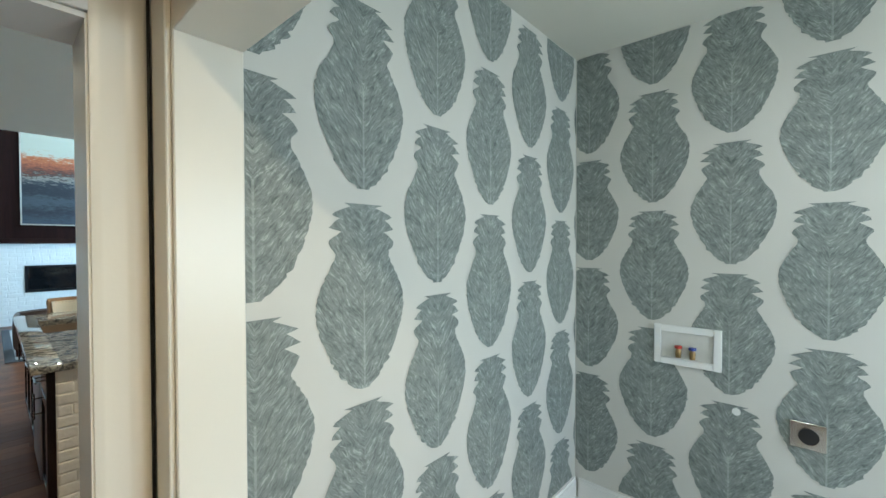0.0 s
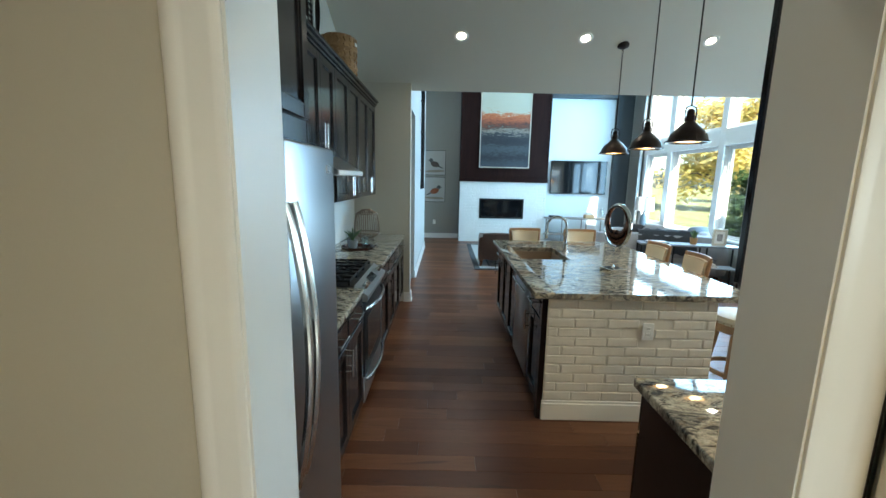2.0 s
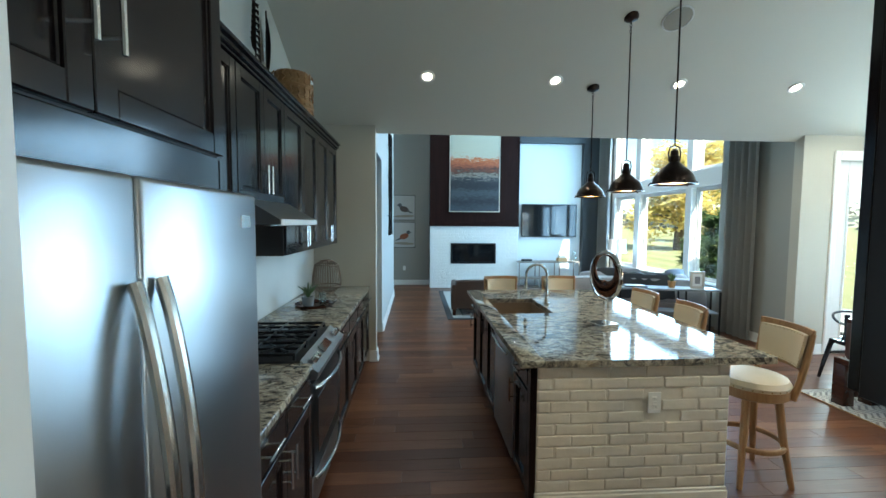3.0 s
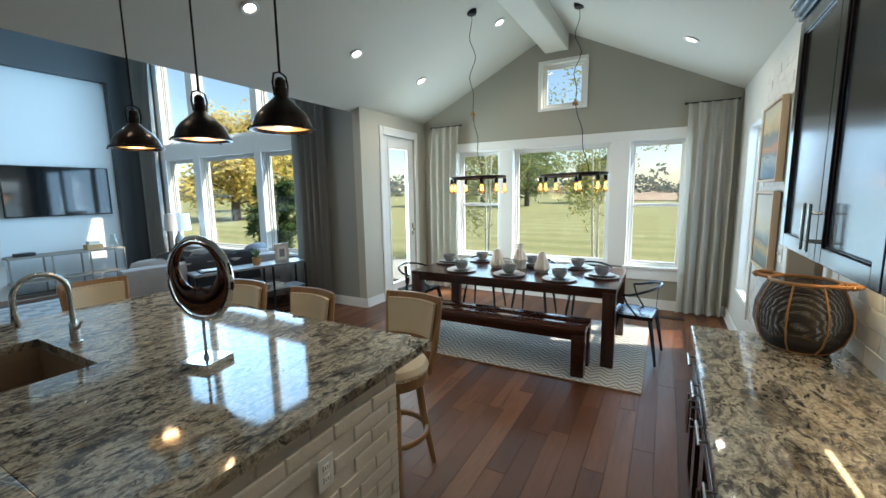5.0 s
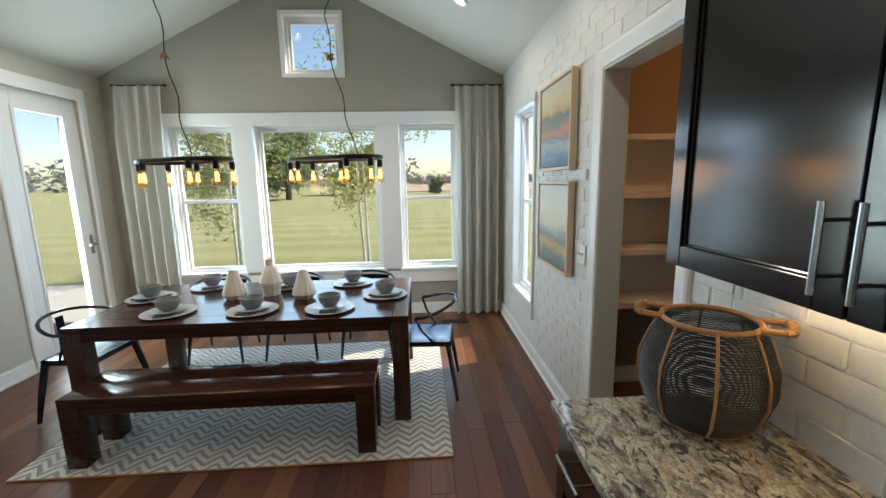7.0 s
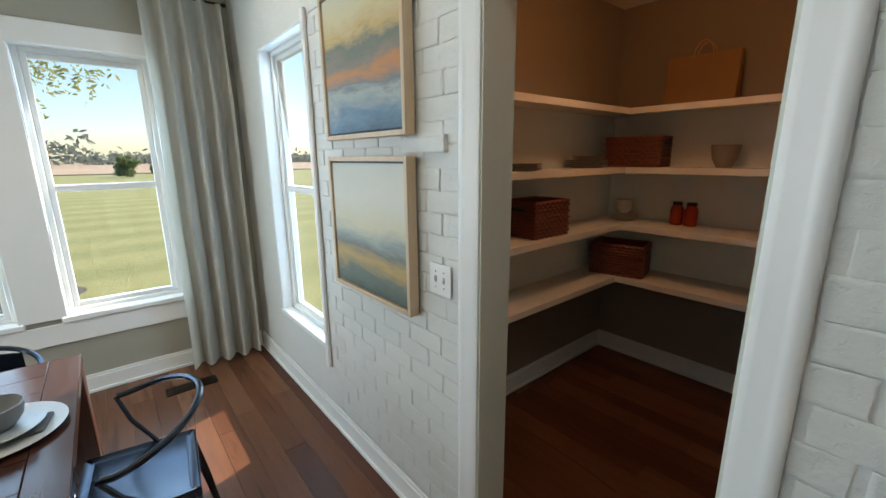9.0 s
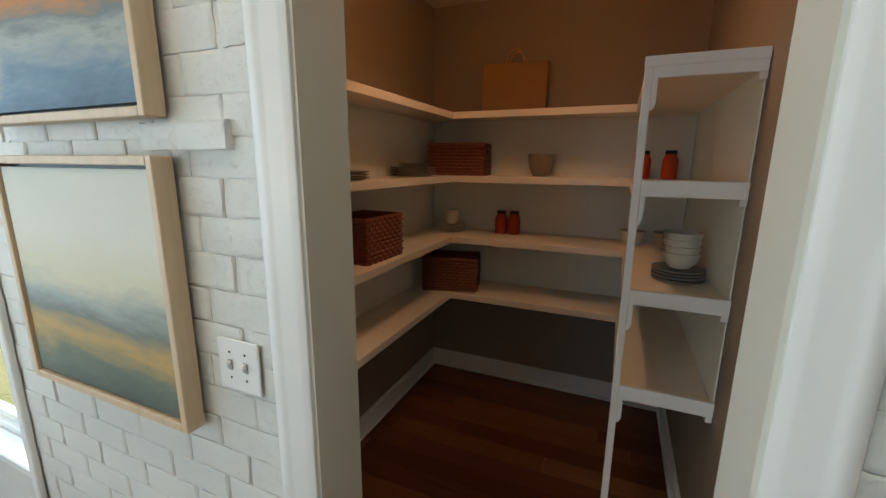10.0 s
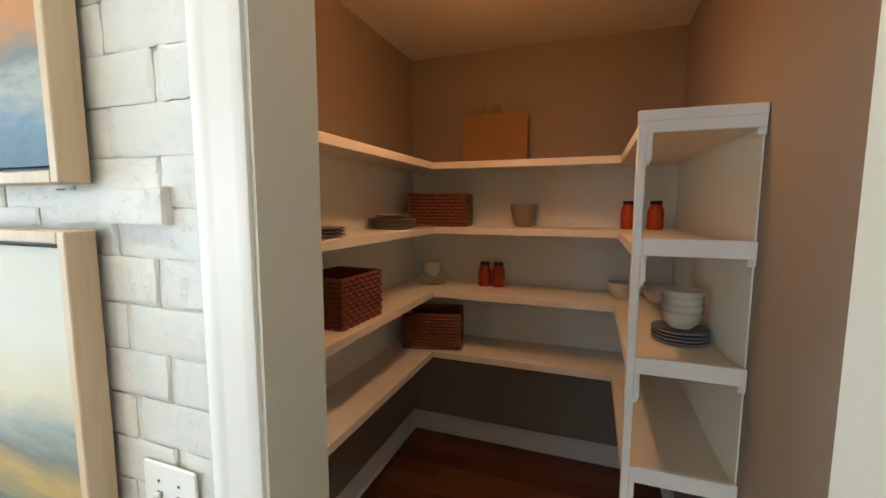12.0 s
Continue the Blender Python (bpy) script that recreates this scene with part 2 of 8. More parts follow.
PEBBLE = simple("grey_upholstery", (0.33, 0.33, 0.34), 0.9, 0, 0.12, 40, 0.4, 260)
DARKFAB = simple("charcoal_upholstery", (0.06, 0.06, 0.065), 0.9, 0, 0.2, 40, 0.4, 260)
LAMPSHADE = simple("linen_lamp_shade", (0.62, 0.58, 0.56), 0.9, 0, 0.05, 60, 0.2, 200)
GREEN = simple("succulent_green", (0.09, 0.16, 0.06), 0.5, 0, 0.3, 20)
TERRA = simple("woven_wood_pot", (0.42, 0.22, 0.09), 0.7, 0, 0.25, 40, 0.3, 90)
KRAFT = simple("kraft_paper", (0.50, 0.30, 0.14), 0.8, 0, 0.08, 10, 0.2, 40)
SHELFW = painted("shelf_white_paint", (0.72, 0.66, 0.56), 0.42, 0.03, 0.05, 60)
ORANGEGL = Mat("amber_glass", (0.42, 0.045, 0.012), 0.08).m
WICKER_RED = simple("reddish_rattan", (0.17, 0.042, 0.022), 0.45, 0, 0.6, 75, 0.6, 90)
RATTAN = simple("honey_rattan", (0.40, 0.20, 0.075), 0.5, 0, 0.3, 50, 0.3, 90)
CORD = simple("black_paper_cord", (0.026, 0.021, 0.019), 0.6, 0, 0.3, 50)
SEAGRASS = simple("woven_seagrass", (0.36, 0.20, 0.085), 0.7, 0, 0.35, 45, 0.5, 120)
SILVERFRAME = simple("champagne_frame", (0.62, 0.58, 0.50), 0.3, 0.6)


def curtain_cloth(name, a, b):
    s = Mat(name, a, 0.9)
    v = s.coords("Object", (1, 1, 1))
    weave = s.noise(s.coords("Object", (25, 25, 300)), 1.0, 3)
    slub = s.noise(s.coords("Object", (300, 300, 20)), 1.0, 3)
    s.set("Base Color", s.mix(s.math("MULTIPLY", s.math("ADD", weave, slub), 0.5), a, b))
    s.set("Subsurface Weight", 0.0)
    s.bump(s.math("ADD", weave, slub), 0.25, 0.002)
    return s.m


CURTAIN = curtain_cloth("oatmeal_linen_curtain", (0.60, 0.58, 0.52), (0.74, 0.715, 0.645))
CURTAIN2 = curtain_cloth("taupe_linen_curtain", (0.26, 0.25, 0.23), (0.38, 0.365, 0.335))


def glowing(name, color, strength):
    s = Mat(name, color, 0.4)
    s.set("Emission Color", (*color, 1))
    s.set("Emission Strength", strength)
    return s.m


BULB = glowing("warm_lamp_glow", (1.0, 0.72, 0.38), 9.0)
FILAMENT = glowing("filament_glow", (1.0, 0.50, 0.13), 9.0)
WHITELED = glowing("white_downlight", (1.0, 0.88, 0.70), 9.0)
DIFFUSER = glowing("alabaster_bowl", (1.0, 0.66, 0.28), 3.2)


def pane_glass(name, gloss=0.07, tint=(0.96, 0.98, 0.97)):
    m = bpy.data.materials.new(name)
    m.use_nodes = True
    n, l = m.node_tree.nodes, m.node_tree.links
    n.clear()
    out, mx = n.new("ShaderNodeOutputMaterial"), n.new("ShaderNodeMixShader")
    tr, gl = n.new("ShaderNodeBsdfTransparent"), n.new("ShaderNodeBsdfGlossy")
    tr.inputs[0].default_value = (*tint, 1)
    gl.inputs["Roughness"].default_value = 0.02
    mx.inputs[0].default_value = gloss
    l.new(tr.outputs[0], mx.inputs[1])
    l.new(gl.outputs[0], mx.inputs[2])
    l.new(mx.outputs[0], out.inputs[0])
    return m


GLASS = pane_glass("window_glass", 0.04)
CLEAR = pane_glass("clear_bulb_glass", 0.10)
AMBER = pane_glass("amber_bulb_glass", 0.08, (1.0, 0.86, 0.62))


# ---- mesh helpers ----
def bx(bm, lo, hi, bevel=0.0, seg=1):
    lo, hi = Vector(lo), Vector(hi)
    r = bmesh.ops.create_cube(bm, size=1)
    for v in r["verts"]:
        v.co = Vector([lo[i] + (v.co[i] + 0.5) * (hi[i] - lo[i]) for i in range(3)])
    if bevel:
        es = list({e for v in r["verts"] for e in v.link_edges})
        bmesh.ops.bevel(bm, geom=es, offset=bevel, segments=seg, affect="EDGES", profile=0.5)
    return bm


def box(lo, hi, bevel=0.0, seg=1):
    return bx(bmesh.new(), lo, hi, bevel, seg)


def lathe(profile, at=(0, 0, 0), seg=32, bm=None, wobble=None):
    """Turn a profile of (radius, height) about the upright axis."""
    bm = bm or bmesh.new()
    rings = []
    for r, z in profile:
        if r < 1e-5:
            rings.append([bm.verts.new((at[0], at[1], at[2] + z))])
        else:
            ring = []
            for i in range(seg):
                a = 2 * math.pi * i / seg
                k = wobble(a, z) if wobble else 1
                ring.append(bm.verts.new((at[0] + r * k * math.cos(a), at[1] + r * k * math.sin(a), at[2] + z)))
            rings.append(ring)
    for a, b in zip(rings, rings[1:]):
        for i in range(seg):
            j = (i + 1) % seg
            if len(a) == 1 and len(b) == 1:
                continue
            if len(a) == 1:
                bm.faces.new((a[0], b[j], b[i]))
            elif len(b) == 1:
                bm.faces.new((a[i], a[j], b[0]))
            else:
                bm.faces.new((a[i], a[j], b[j], b[i]))
    return bm


def tube(points, r, seg=8, closed=False, bm=None, cap=True, flat=1.0):
    """A round bar along points; r is one radius or one for each point."""
    bm = bm or bmesh.new()
    pts = [Vector(p) for p in points]
    n = len(pts)
    rings, up = [], None
    for i, p in enumerate(pts):
        d = (pts[(i + 1) % n] - pts[i - 1]) if closed else (pts[min(i + 1, n - 1)] - pts[max(i - 1, 0)])
        d.normalize()
        if up is None:
            up = d.orthogonal().normalized() if abs(d.z) > 0.9 else Vector((0, 0, 1))
        side = d.cross(up)
        if side.length < 1e-4:
            side = d.orthogonal()
        side.normalize()
        up = side.cross(d).normalized()
        rr = r[i] if isinstance(r, (list, tuple)) else r
        rings.append([bm.verts.new(p + side * rr * math.cos(2 * math.pi * k / seg) + up * rr * flat * math.sin(2 * math.pi * k / seg)) for k in range(seg)])
    for i in range(n if closed else n - 1):
        a, b = rings[i], rings[(i + 1) % n]
        for k in range(seg):
            bm.faces.new((a[k], a[(k + 1) % seg], b[(k + 1) % seg], b[k]))
    if cap and not closed:
        bm.faces.new(rings[0])
        bm.faces.new(list(reversed(rings[-1])))
    return bm


def prism(outline, axis, a, b, bm=None):
    """Extrude a closed 2D outline along an axis from a to b."""
    bm = bm or bmesh.new()

    def at(p, k):
        return {"x": (k, p[0], p[1]), "y": (p[0], k, p[1]), "z": (p[0], p[1], k)}[axis]
    lo = [bm.verts.new(at(p, a)) for p in outline]
    hi = [bm.verts.new(at(p, b)) for p in outline]
    n = len(outline)
    for i in range(n):
        bm.faces.new((lo[i], lo[(i + 1) % n], hi[(i + 1) % n], hi[i]))
    bm.faces.new(lo)
    bm.faces.new(hi)
    return bm


def finish(bm, name, material, smooth=True):
    bmesh.ops.recalc_face_normals(bm, faces=bm.faces)
    me = bpy.data.meshes.new(name)
    bm.to_mesh(me)
    bm.free()
    if material:
        me.materials.append(material)
    if smooth:
        for p in me.polygons:
            p.use_smooth = True
        me.set_sharp_from_angle(angle=radians(35))
    return me


def part(name, bm, material, parent, label="", smooth=True):
    ob = new(name, finish(bm, name, material, smooth))
    ob.parent = parent
    if label:
        ob["label"] = label
    return ob


def thing(name, label, category, at=(0, 0, 0), rz=0, group="", kind=""):
    """An Empty at the base of a thing that has parts."""
    ob = new(name)
    ob.empty_display_size = 0.1
    ob.matrix_basis = pose(*at, 0, 0, rz)
    return tagged(ob, label, category, group, kind)


def solid(name, bm, material, label, category, group="", kind="", smooth=True, at=None, rz=0):
    """A thing that is one mesh."""
    ob = new(name, finish(bm, name, material, smooth))
    if at:
        ob.matrix_basis = pose(*at, 0, 0, rz)
    return tagged(ob, label, category, group, kind)


def structure(name, bm, material, label, category, smooth=False):
    return solid(name, bm, material, label, category, kind="structure", smooth=smooth)


# ---- large structure ----
XW, XE, YS, YN = -0.80, 7.0, 1.0, 5.47
EAVE, PITCH = 2.81, 0.49
RIDGE_Y = (YS + YN) / 2
RIDGE_Z = EAVE + PITCH * (RIDGE_Y - YS)


def wall_with_holes(lo, hi, axis, holes):
    """A slab wall; axis is the way its length runs; holes are (a0, a1, z0, z1)."""
    bm = bmesh.new()
    i = 0 if axis == "x" else 1
    a_edges = sorted({lo[i], hi[i], *[h[0] for h in holes], *[h[1] for h in holes]})
    for a0, a1 in zip(a_edges, a_edges[1:]):
        mid = (a0 + a1) / 2
        cuts = sorted([(h[2], h[3]) for h in holes if h[0] < mid < h[1]])
        z = lo[2]
        for c0, c1 in cuts + [(hi[2], hi[2])]:
            if c0 > z + 1e-4:
                p, q = list(lo), list(hi)
                p[i], q[i], p[2], q[2] = a0, a1, z, c0
                bx(bm, p, q)
            z = max(z, c1)
    bmesh.ops.remove_doubles(bm, verts=bm.verts, dist=1e-5)
    return bm


# south wall: passage opening, pantry opening, window
PASS = (0.063, 1.017)
PANTRY = (3.585, 4.320)
SWIN = (5.65, 6.41, 0.487, 2.30)
wall_s = structure("wall_south", wall_with_holes((XW - 0.15, 0.785, 0), (1.10, 0.965, 3.0), "x", [(PASS[0], PASS[1], 0, 2.12)]),
                   WALL, "greige painted wall with a cased opening", "wall")
wall_brick = structure("wall_brick", wall_with_holes((1.10, 0.86, 0), (XE + 0.15, 0.994, 2.95), "x", [(PANTRY[0], PANTRY[1], 0, 2.20), SWIN]),
                       BRICK, "white painted brick wall with a pantry opening and window", "wall")
wall_w = structure("wall_west", prism([(0.83, 0), (YN + 0.13, 0), (YN + 0.13, EAVE), (YN, EAVE), (RIDGE_Y, RIDGE_Z + 0.1), (0.83, EAVE)], "x", XW - 0.15, XW),
                   WALL, "greige painted gable wall behind the cooking run", "wall")


def east_wall():
    holes = [(4.09, 4.83, 0.575, 2.285), (2.45, 3.87, 0.575, 2.285), (1.535, 2.215, 0.575, 2.285)]
    bm = wall_with_holes((XE, 0.985, 0), (XE + 0.16, YN + 0.13, 2.60), "y", holes)
    ys = [YS - 0.015, 2.83, 3.45, YN + 0.13]

    def roof(y):
        return EAVE + PITCH * (RIDGE_Y - YS) - PITCH * abs(y - RIDGE_Y) + 0.03
    prism([(ys[0], 2.60), (ys[1], 2.60), (ys[1], roof(ys[1])), (ys[0], roof(ys[0]))], "x", XE, XE + 0.16, bm)
    prism([(ys[2], 2.60), (ys[3], 2.60), (ys[3], roof(ys[3])), (ys[2], roof(ys[2]))], "x", XE, XE + 0.16, bm)
    prism([(ys[1], 2.60), (ys[2], 2.60), (ys[2], 2.835), (ys[1], 2.835)], "x", XE, XE + 0.16, bm)
    prism([(ys[1], 3.455), (ys[2], 3.455), (ys[2], roof(ys[2])), (RIDGE_Y, RIDGE_Z), (ys[1], roof(ys[1]))], "x", XE, XE + 0.16, bm)
    return bm


wall_e = structure("wall_east", east_wall(), GABLE, "taupe gable wall of the dining area with three windows", "wall")
structure("wall_north_door", wall_with_holes((5.30, YN, 0), (XE, YN + 0.13, EAVE + 0.05), "x", [(5.80, 6.66, 0.02, 2.50)]),
          WALL, "greige painted wall round the patio door", "wall")
structure("wall_stub", box((XW, YN, 0), (-0.06, YN + 0.13, EAVE + 0.05)), WALL, "greige wall end beside the living room opening", "wall")
structure("header_beam", box((-0.06, YN, EAVE), (5.30, YN + 0.13, EAVE + 0.5)), WALL, "plain header over the wide living room opening", "wall")


def ceiling():
    bm = bmesh.new()
    x0, x1 = XW - 0.15, XE + 0.15
    for y0, s in ((YS - 0.17, 1), (YN + 0.13, -1)):
        ya = y0
        za = EAVE - PITCH * 0.17 if s == 1 else EAVE - PITCH * 0.13
        vs = [(x0, ya, za), (x1, ya, za), (x1, RIDGE_Y, RIDGE_Z), (x0, RIDGE_Y, RIDGE_Z)]
        lo = [bm.verts.new(v) for v in vs]
        hi = [bm.verts.new((v[0], v[1], v[2] + 0.12)) for v in vs]
        bm.faces.new(lo)
        bm.faces.new(hi)
        for i in range(4):
            bm.faces.new((lo[i], lo[(i + 1) % 4], hi[(i + 1) % 4], hi[i]))
    return bm


structure("ceiling", ceiling(), CEIL, "off-white vaulted ceiling", "ceiling")
structure("ridge_beam", box((XW, RIDGE_Y - 0.165, 3.60), (XE, RIDGE_Y + 0.165, RIDGE_Z + 0.02), 0.01), CEIL, "white boxed beam along the ridge", "beam")
structure("floor", box((-4.0, -3.0, -0.12), (XE + 0.15, 12.2, -0.012)), JOINT, "dark subfloor between the hardwood planks", "floor")

# ---- remaining rooms ----
structure("wall_passage_west", box((-1.4, -2.6, 0), (-1.25, 0.78, 2.74)), WALL, "plain greige passage wall", "wall")
structure("wall_passage_south", wall_with_holes((-1.4, -2.75, 0), (3.45, -2.6, 2.74), "x", [(1.70, 3.0, 1.05, 2.05)]), WALL, "plain greige passage end wall", "wall")
structure("wall_laundry_opening", wall_with_holes((1.14, -2.6, 0), (1.285, 0.78, 2.74), "y", [(-1.05, 0.655, 0, 2.10)]), CREAM,
          "cream wall with a wide laundry opening", "wall")
structure("ceiling_passage", box((-1.4, -2.75, 2.74), (3.45, 0.778, 2.86)), CEIL, "flat white passage and laundry ceiling", "ceiling")
PAPER = painted("pale_wallpaper_ground", (0.60, 0.59, 0.55), 0.6, 0.03, 0.1, 200)
wall_paper_n = structure("wall_laundry_north", box((1.285, 0.66, 0), (3.30, 0.78, 2.74)), PAPER, "pale wallpaper with grey pineapple motifs", "wall")
wall_paper_e = structure("wall_laundry_east", box((3.30, -2.6, 0), (3.40, 0.78, 2.74)), PAPER, "pale wallpaper with grey pineapple motifs", "wall")

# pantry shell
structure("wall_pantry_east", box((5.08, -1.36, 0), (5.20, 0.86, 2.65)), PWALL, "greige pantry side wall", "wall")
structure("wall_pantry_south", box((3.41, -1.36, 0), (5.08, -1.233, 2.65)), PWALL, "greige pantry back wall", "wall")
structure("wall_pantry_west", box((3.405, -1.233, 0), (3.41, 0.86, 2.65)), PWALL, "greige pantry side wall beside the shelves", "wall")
structure("ceiling_pantry", box((3.40, -1.36, 2.65), (5.20, 0.86, 2.75)), CEIL, "flat white pantry ceiling", "ceiling")
LINER = painted("sage_grey_jamb_paint", (0.62, 0.62, 0.54), 0.5)
structure("pantry_jamb", box((4.311, 0.858, 0), (4.323, 1.0, 2.205)), LINER, "grey painted pantry jamb", "trim")
structure("pantry_jamb_west", box((3.584, 0.858, 0), (3.596, 1.0, 2.205)), LINER, "grey painted pantry jamb", "trim")
structure("pantry_jamb_head", box((3.596, 0.858, 2.19), (4.311, 1.0, 2.205)), LINER, "grey painted pantry head jamb", "trim")

# living room shell
LZ = 5.0
structure("wall_living_west", wall_with_holes((-0.22, YN + 0.13, 0), (-0.10, 10.0, LZ), "y", [(5.72, 6.78, 0, 2.60)]), painted("pale_grey_wall", (0.52, 0.54, 0.53)),
          "pale grey living room wall with a doorway", "wall")
structure("wall_side_hall", box((-2.6, YN + 0.13, 0), (-2.5, 12.0, LZ)), WALL, "greige side hall wall", "wall")
structure("wall_living_north", box((-2.5, 11.62, 0), (0.78, 11.75, LZ)), GREY, "grey living room end wall", "wall")
structure("wall_tv_niche", box((3.06, 11.44, 0), (5.46, 11.56, LZ)), NICHE, "pale painted wall of the television niche", "wall")
structure("niche_surround", wall_with_holes((3.07, 11.28, 0), (5.30, 11.44, LZ), "x", [(3.12, 4.89, 0, 3.81)]), DARKWALL, "charcoal surround of the television niche", "wall")
structure("wall_north_close", box((0.70, 11.65, 0), (5.46, 11.80, LZ)), GREY, "plain wall behind the chimney breast", "wall")
# Out of view: ceiling and closing walls added to keep the sun from leaking in.
structure("ceiling_living", box((-2.6, YN + 0.13, LZ), (5.46, 12.0, LZ + 0.15)), CEIL, "unseen flat white living room ceiling added against sun leaks", "ceiling")
structure("wall_over_header", box((-2.6, YN + 0.005, EAVE + 0.42), (5.46, YN + 0.13, LZ + 0.15)), WALL, "unseen plain wall over the header, added against sun leaks", "wall")
structure("wall_hall_close", box((-2.6, YN, 0), (XW, YN + 0.13, LZ)), WALL, "unseen plain wall closing the side hall", "wall")
LIV = [(9.40, 10.30), (7.68, 9.20), (6.72, 7.52)]
structure("wall_living_east", wall_with_holes((5.30, YN + 0.13, 0), (5.46, 11.44, LZ), "y", [(a, b, z0, z1) for a, b in LIV for z0, z1 in ((0.70, 2.33), (2.62, 4.45))]),
          GREY, "grey living room wall with two rows of windows", "wall")


# ---- windows and trim ----
def slab(axis, a0, a1, z0, z1, p0, p1, bm=None, bevel=0.0):
    """A box on a wall: a along the wall, z up, p through it."""
    bm = bm or bmesh.new()
    p0, p1 = min(p0, p1), max(p0, p1)
    if axis == "y":
        return bx(bm, (p0, a0, z0), (p1, a1, z1), bevel)
    return bx(bm, (a0, p0, z0), (a1, p1, z1), bevel)


def ring(axis, a0, a1, z0, z1, p0, p1, w, bevel=0.0):
    bm = slab(axis, a0, a0 + w, z0, z1, p0, p1, None, bevel)
    slab(axis, a1 - w, a1, z0, z1, p0, p1, bm, bevel)
    slab(axis, a0 + w, a1 - w, z0, z0 + w, p0, p1, bm, bevel)
    slab(axis, a0 + w, a1 - w, z1 - w, z1, p0, p1, bm, bevel)
    return bm


def window(name, axis, a0, a1, z0, z1, inner, outer, label, rail=None, sill=True, nose=0.035):
    w = thing(name, label, "window", kind="structure")
    d = 1 if outer > inner else -1
    f0 = inner + d * 0.07
    part("window_frame", ring(axis, a0, a1, z0, z1, f0, outer, 0.035, 0.004), TRIM, w)
    part("sash", ring(axis, a0 + 0.035, a1 - 0.035, z0 + 0.035, z1 - 0.035, f0 + d * 0.02, f0 + d * 0.055, 0.032, 0.003), TRIM, w)
    panes = [(z0 + 0.067, z1 - 0.067)]
    if rail:
        part("meeting_rail", slab(axis, a0 + 0.067, a1 - 0.067, rail - 0.022, rail + 0.022, f0 + d * 0.012, f0 + d * 0.05, None, 0.004), TRIM, w)
        panes = [(z0 + 0.067, rail - 0.022), (rail + 0.022, z1 - 0.067)]
    for q0, q1 in panes:
        ob = part("pane", slab(axis, a0 + 0.067, a1 - 0.067, q0, q1, f0 + d * 0.035, f0 + d * 0.039), GLASS, w, "", False)
        ob.visible_shadow = False
    part("jamb_lining", ring(axis, a0 - 0.001, a1 + 0.001, z0 - 0.001, z1 + 0.001, inner - d * 0.002, f0 - d * 0.002, 0.006), TRIM, w)
    if sill:
        part("window_sill", slab(axis, a0 - 0.03, a1 + 0.03, z0 - 0.03, z0 + 0.008, inner - d * nose, f0, None, 0.006), TRIM, w)
    return w


DW = [(4.09, 4.83), (2.45, 3.87), (1.535, 2.215)]
window("window_1", "y", *DW[0], 0.575, 2.285, XE, XE + 0.16, "white double-hung dining window", 1.43)
window("window_2", "y", *DW[1], 0.575, 2.285, XE, XE + 0.16, "large white fixed picture window")
window("window_3", "y", *DW[2], 0.575, 2.285, XE, XE + 0.16, "white double-hung dining window beside a curtain", 1.425)
window("window_4", "y", 2.83, 3.45, 2.835, 3.455, XE, XE + 0.16, "small square white gable window", None, False)
window("window_5", "x", *SWIN, 0.985, 0.84, "narrow white double-hung window in brick", 1.40, True, 0.014)
# Out of view: window supposed from the cool light, added to light the laundry.
window("window_12", "x", 1.70, 3.0, 1.05, 2.05, -2.6, -2.75, "unseen white laundry window supposed from cool daylight")
k = 6
for a, b in LIV:
    window("window_%d" % k, "y", a, b, 0.70, 2.33, 5.30, 5.46, "white lower living room window", None)
    window("window_%d" % (k + 1), "y", a, b, 2.62, 4.45, 5.30, 5.46, "tall white upper living room window", None, False)
    k += 2

# flat casing round the dining windows
cas = thing("trim_dining", "white flat casing round the dining windows", "trim", kind="structure")
for a0, a1 in ((4.83, 4.97), (3.87, 4.09), (2.215, 2.45), (1.40, 1.535)):
    part("casing_board", slab("y", a0, a1, 0.575, 2.285, XE - 0.018, XE - 0.002, None, 0.003), TRIM, cas)
part("head_board", slab("y", 1.40, 4.97, 2.285, 2.42, XE - 0.021, XE - 0.002, None, 0.003), TRIM, cas)
part("apron_board", slab("y", 1.40, 4.97, 0.40, 0.54, XE - 0.018, XE - 0.002, None, 0.003), TRIM, cas)
gab = thing("trim_gable", "white narrow casing of the gable window", "trim", kind="structure")
part("casing_board", ring("y", 2.79, 3.49, 2.795, 3.495, XE - 0.018, XE - 0.002, 0.045, 0.003), TRIM, gab)
liv = thing("trim_living", "pale grey mullion boards between living room windows", "trim", kind="structure")
for a0, a1 in ((9.20, 9.40), (7.52, 7.68), (10.30, 10.45), (6.55, 6.72)):
    part("mullion_board", slab("y", a0, a1, 0.60, 4.5, 5.282, 5.298, None, 0.003), TRIM, liv)
for a0, a1 in LIV:
    part("transom_board", slab("y", a0, a1, 2.33, 2.62, 5.282, 5.298, None, 0.003), TRIM, liv)
sw = thing("trim_south_window", "thin white wooden stop beside the brick window", "trim", kind="structure")
part("stop_strip", slab("x", 5.56, 5.60, 0.37, 2.34, 1.0, 1.02, None, 0.004), TRIM, sw)


def base_run(parent, axis, a0, a1, p, d, h=0.13, mat=None):
    """A skirting board with a stepped top; d is the way it stands out of the wall."""
    bm = slab(axis, a0, a1, 0, h - 0.02, p, p + d * 0.014)
    slab(axis, a0, a1, h - 0.02, h, p, p + d * 0.009, bm)
    slab(axis, a0, a1, 0, 0.018, p + d * 0.014, p + d * 0.026, bm)
    return part("board", bm, mat or TRIM, parent, "", False)


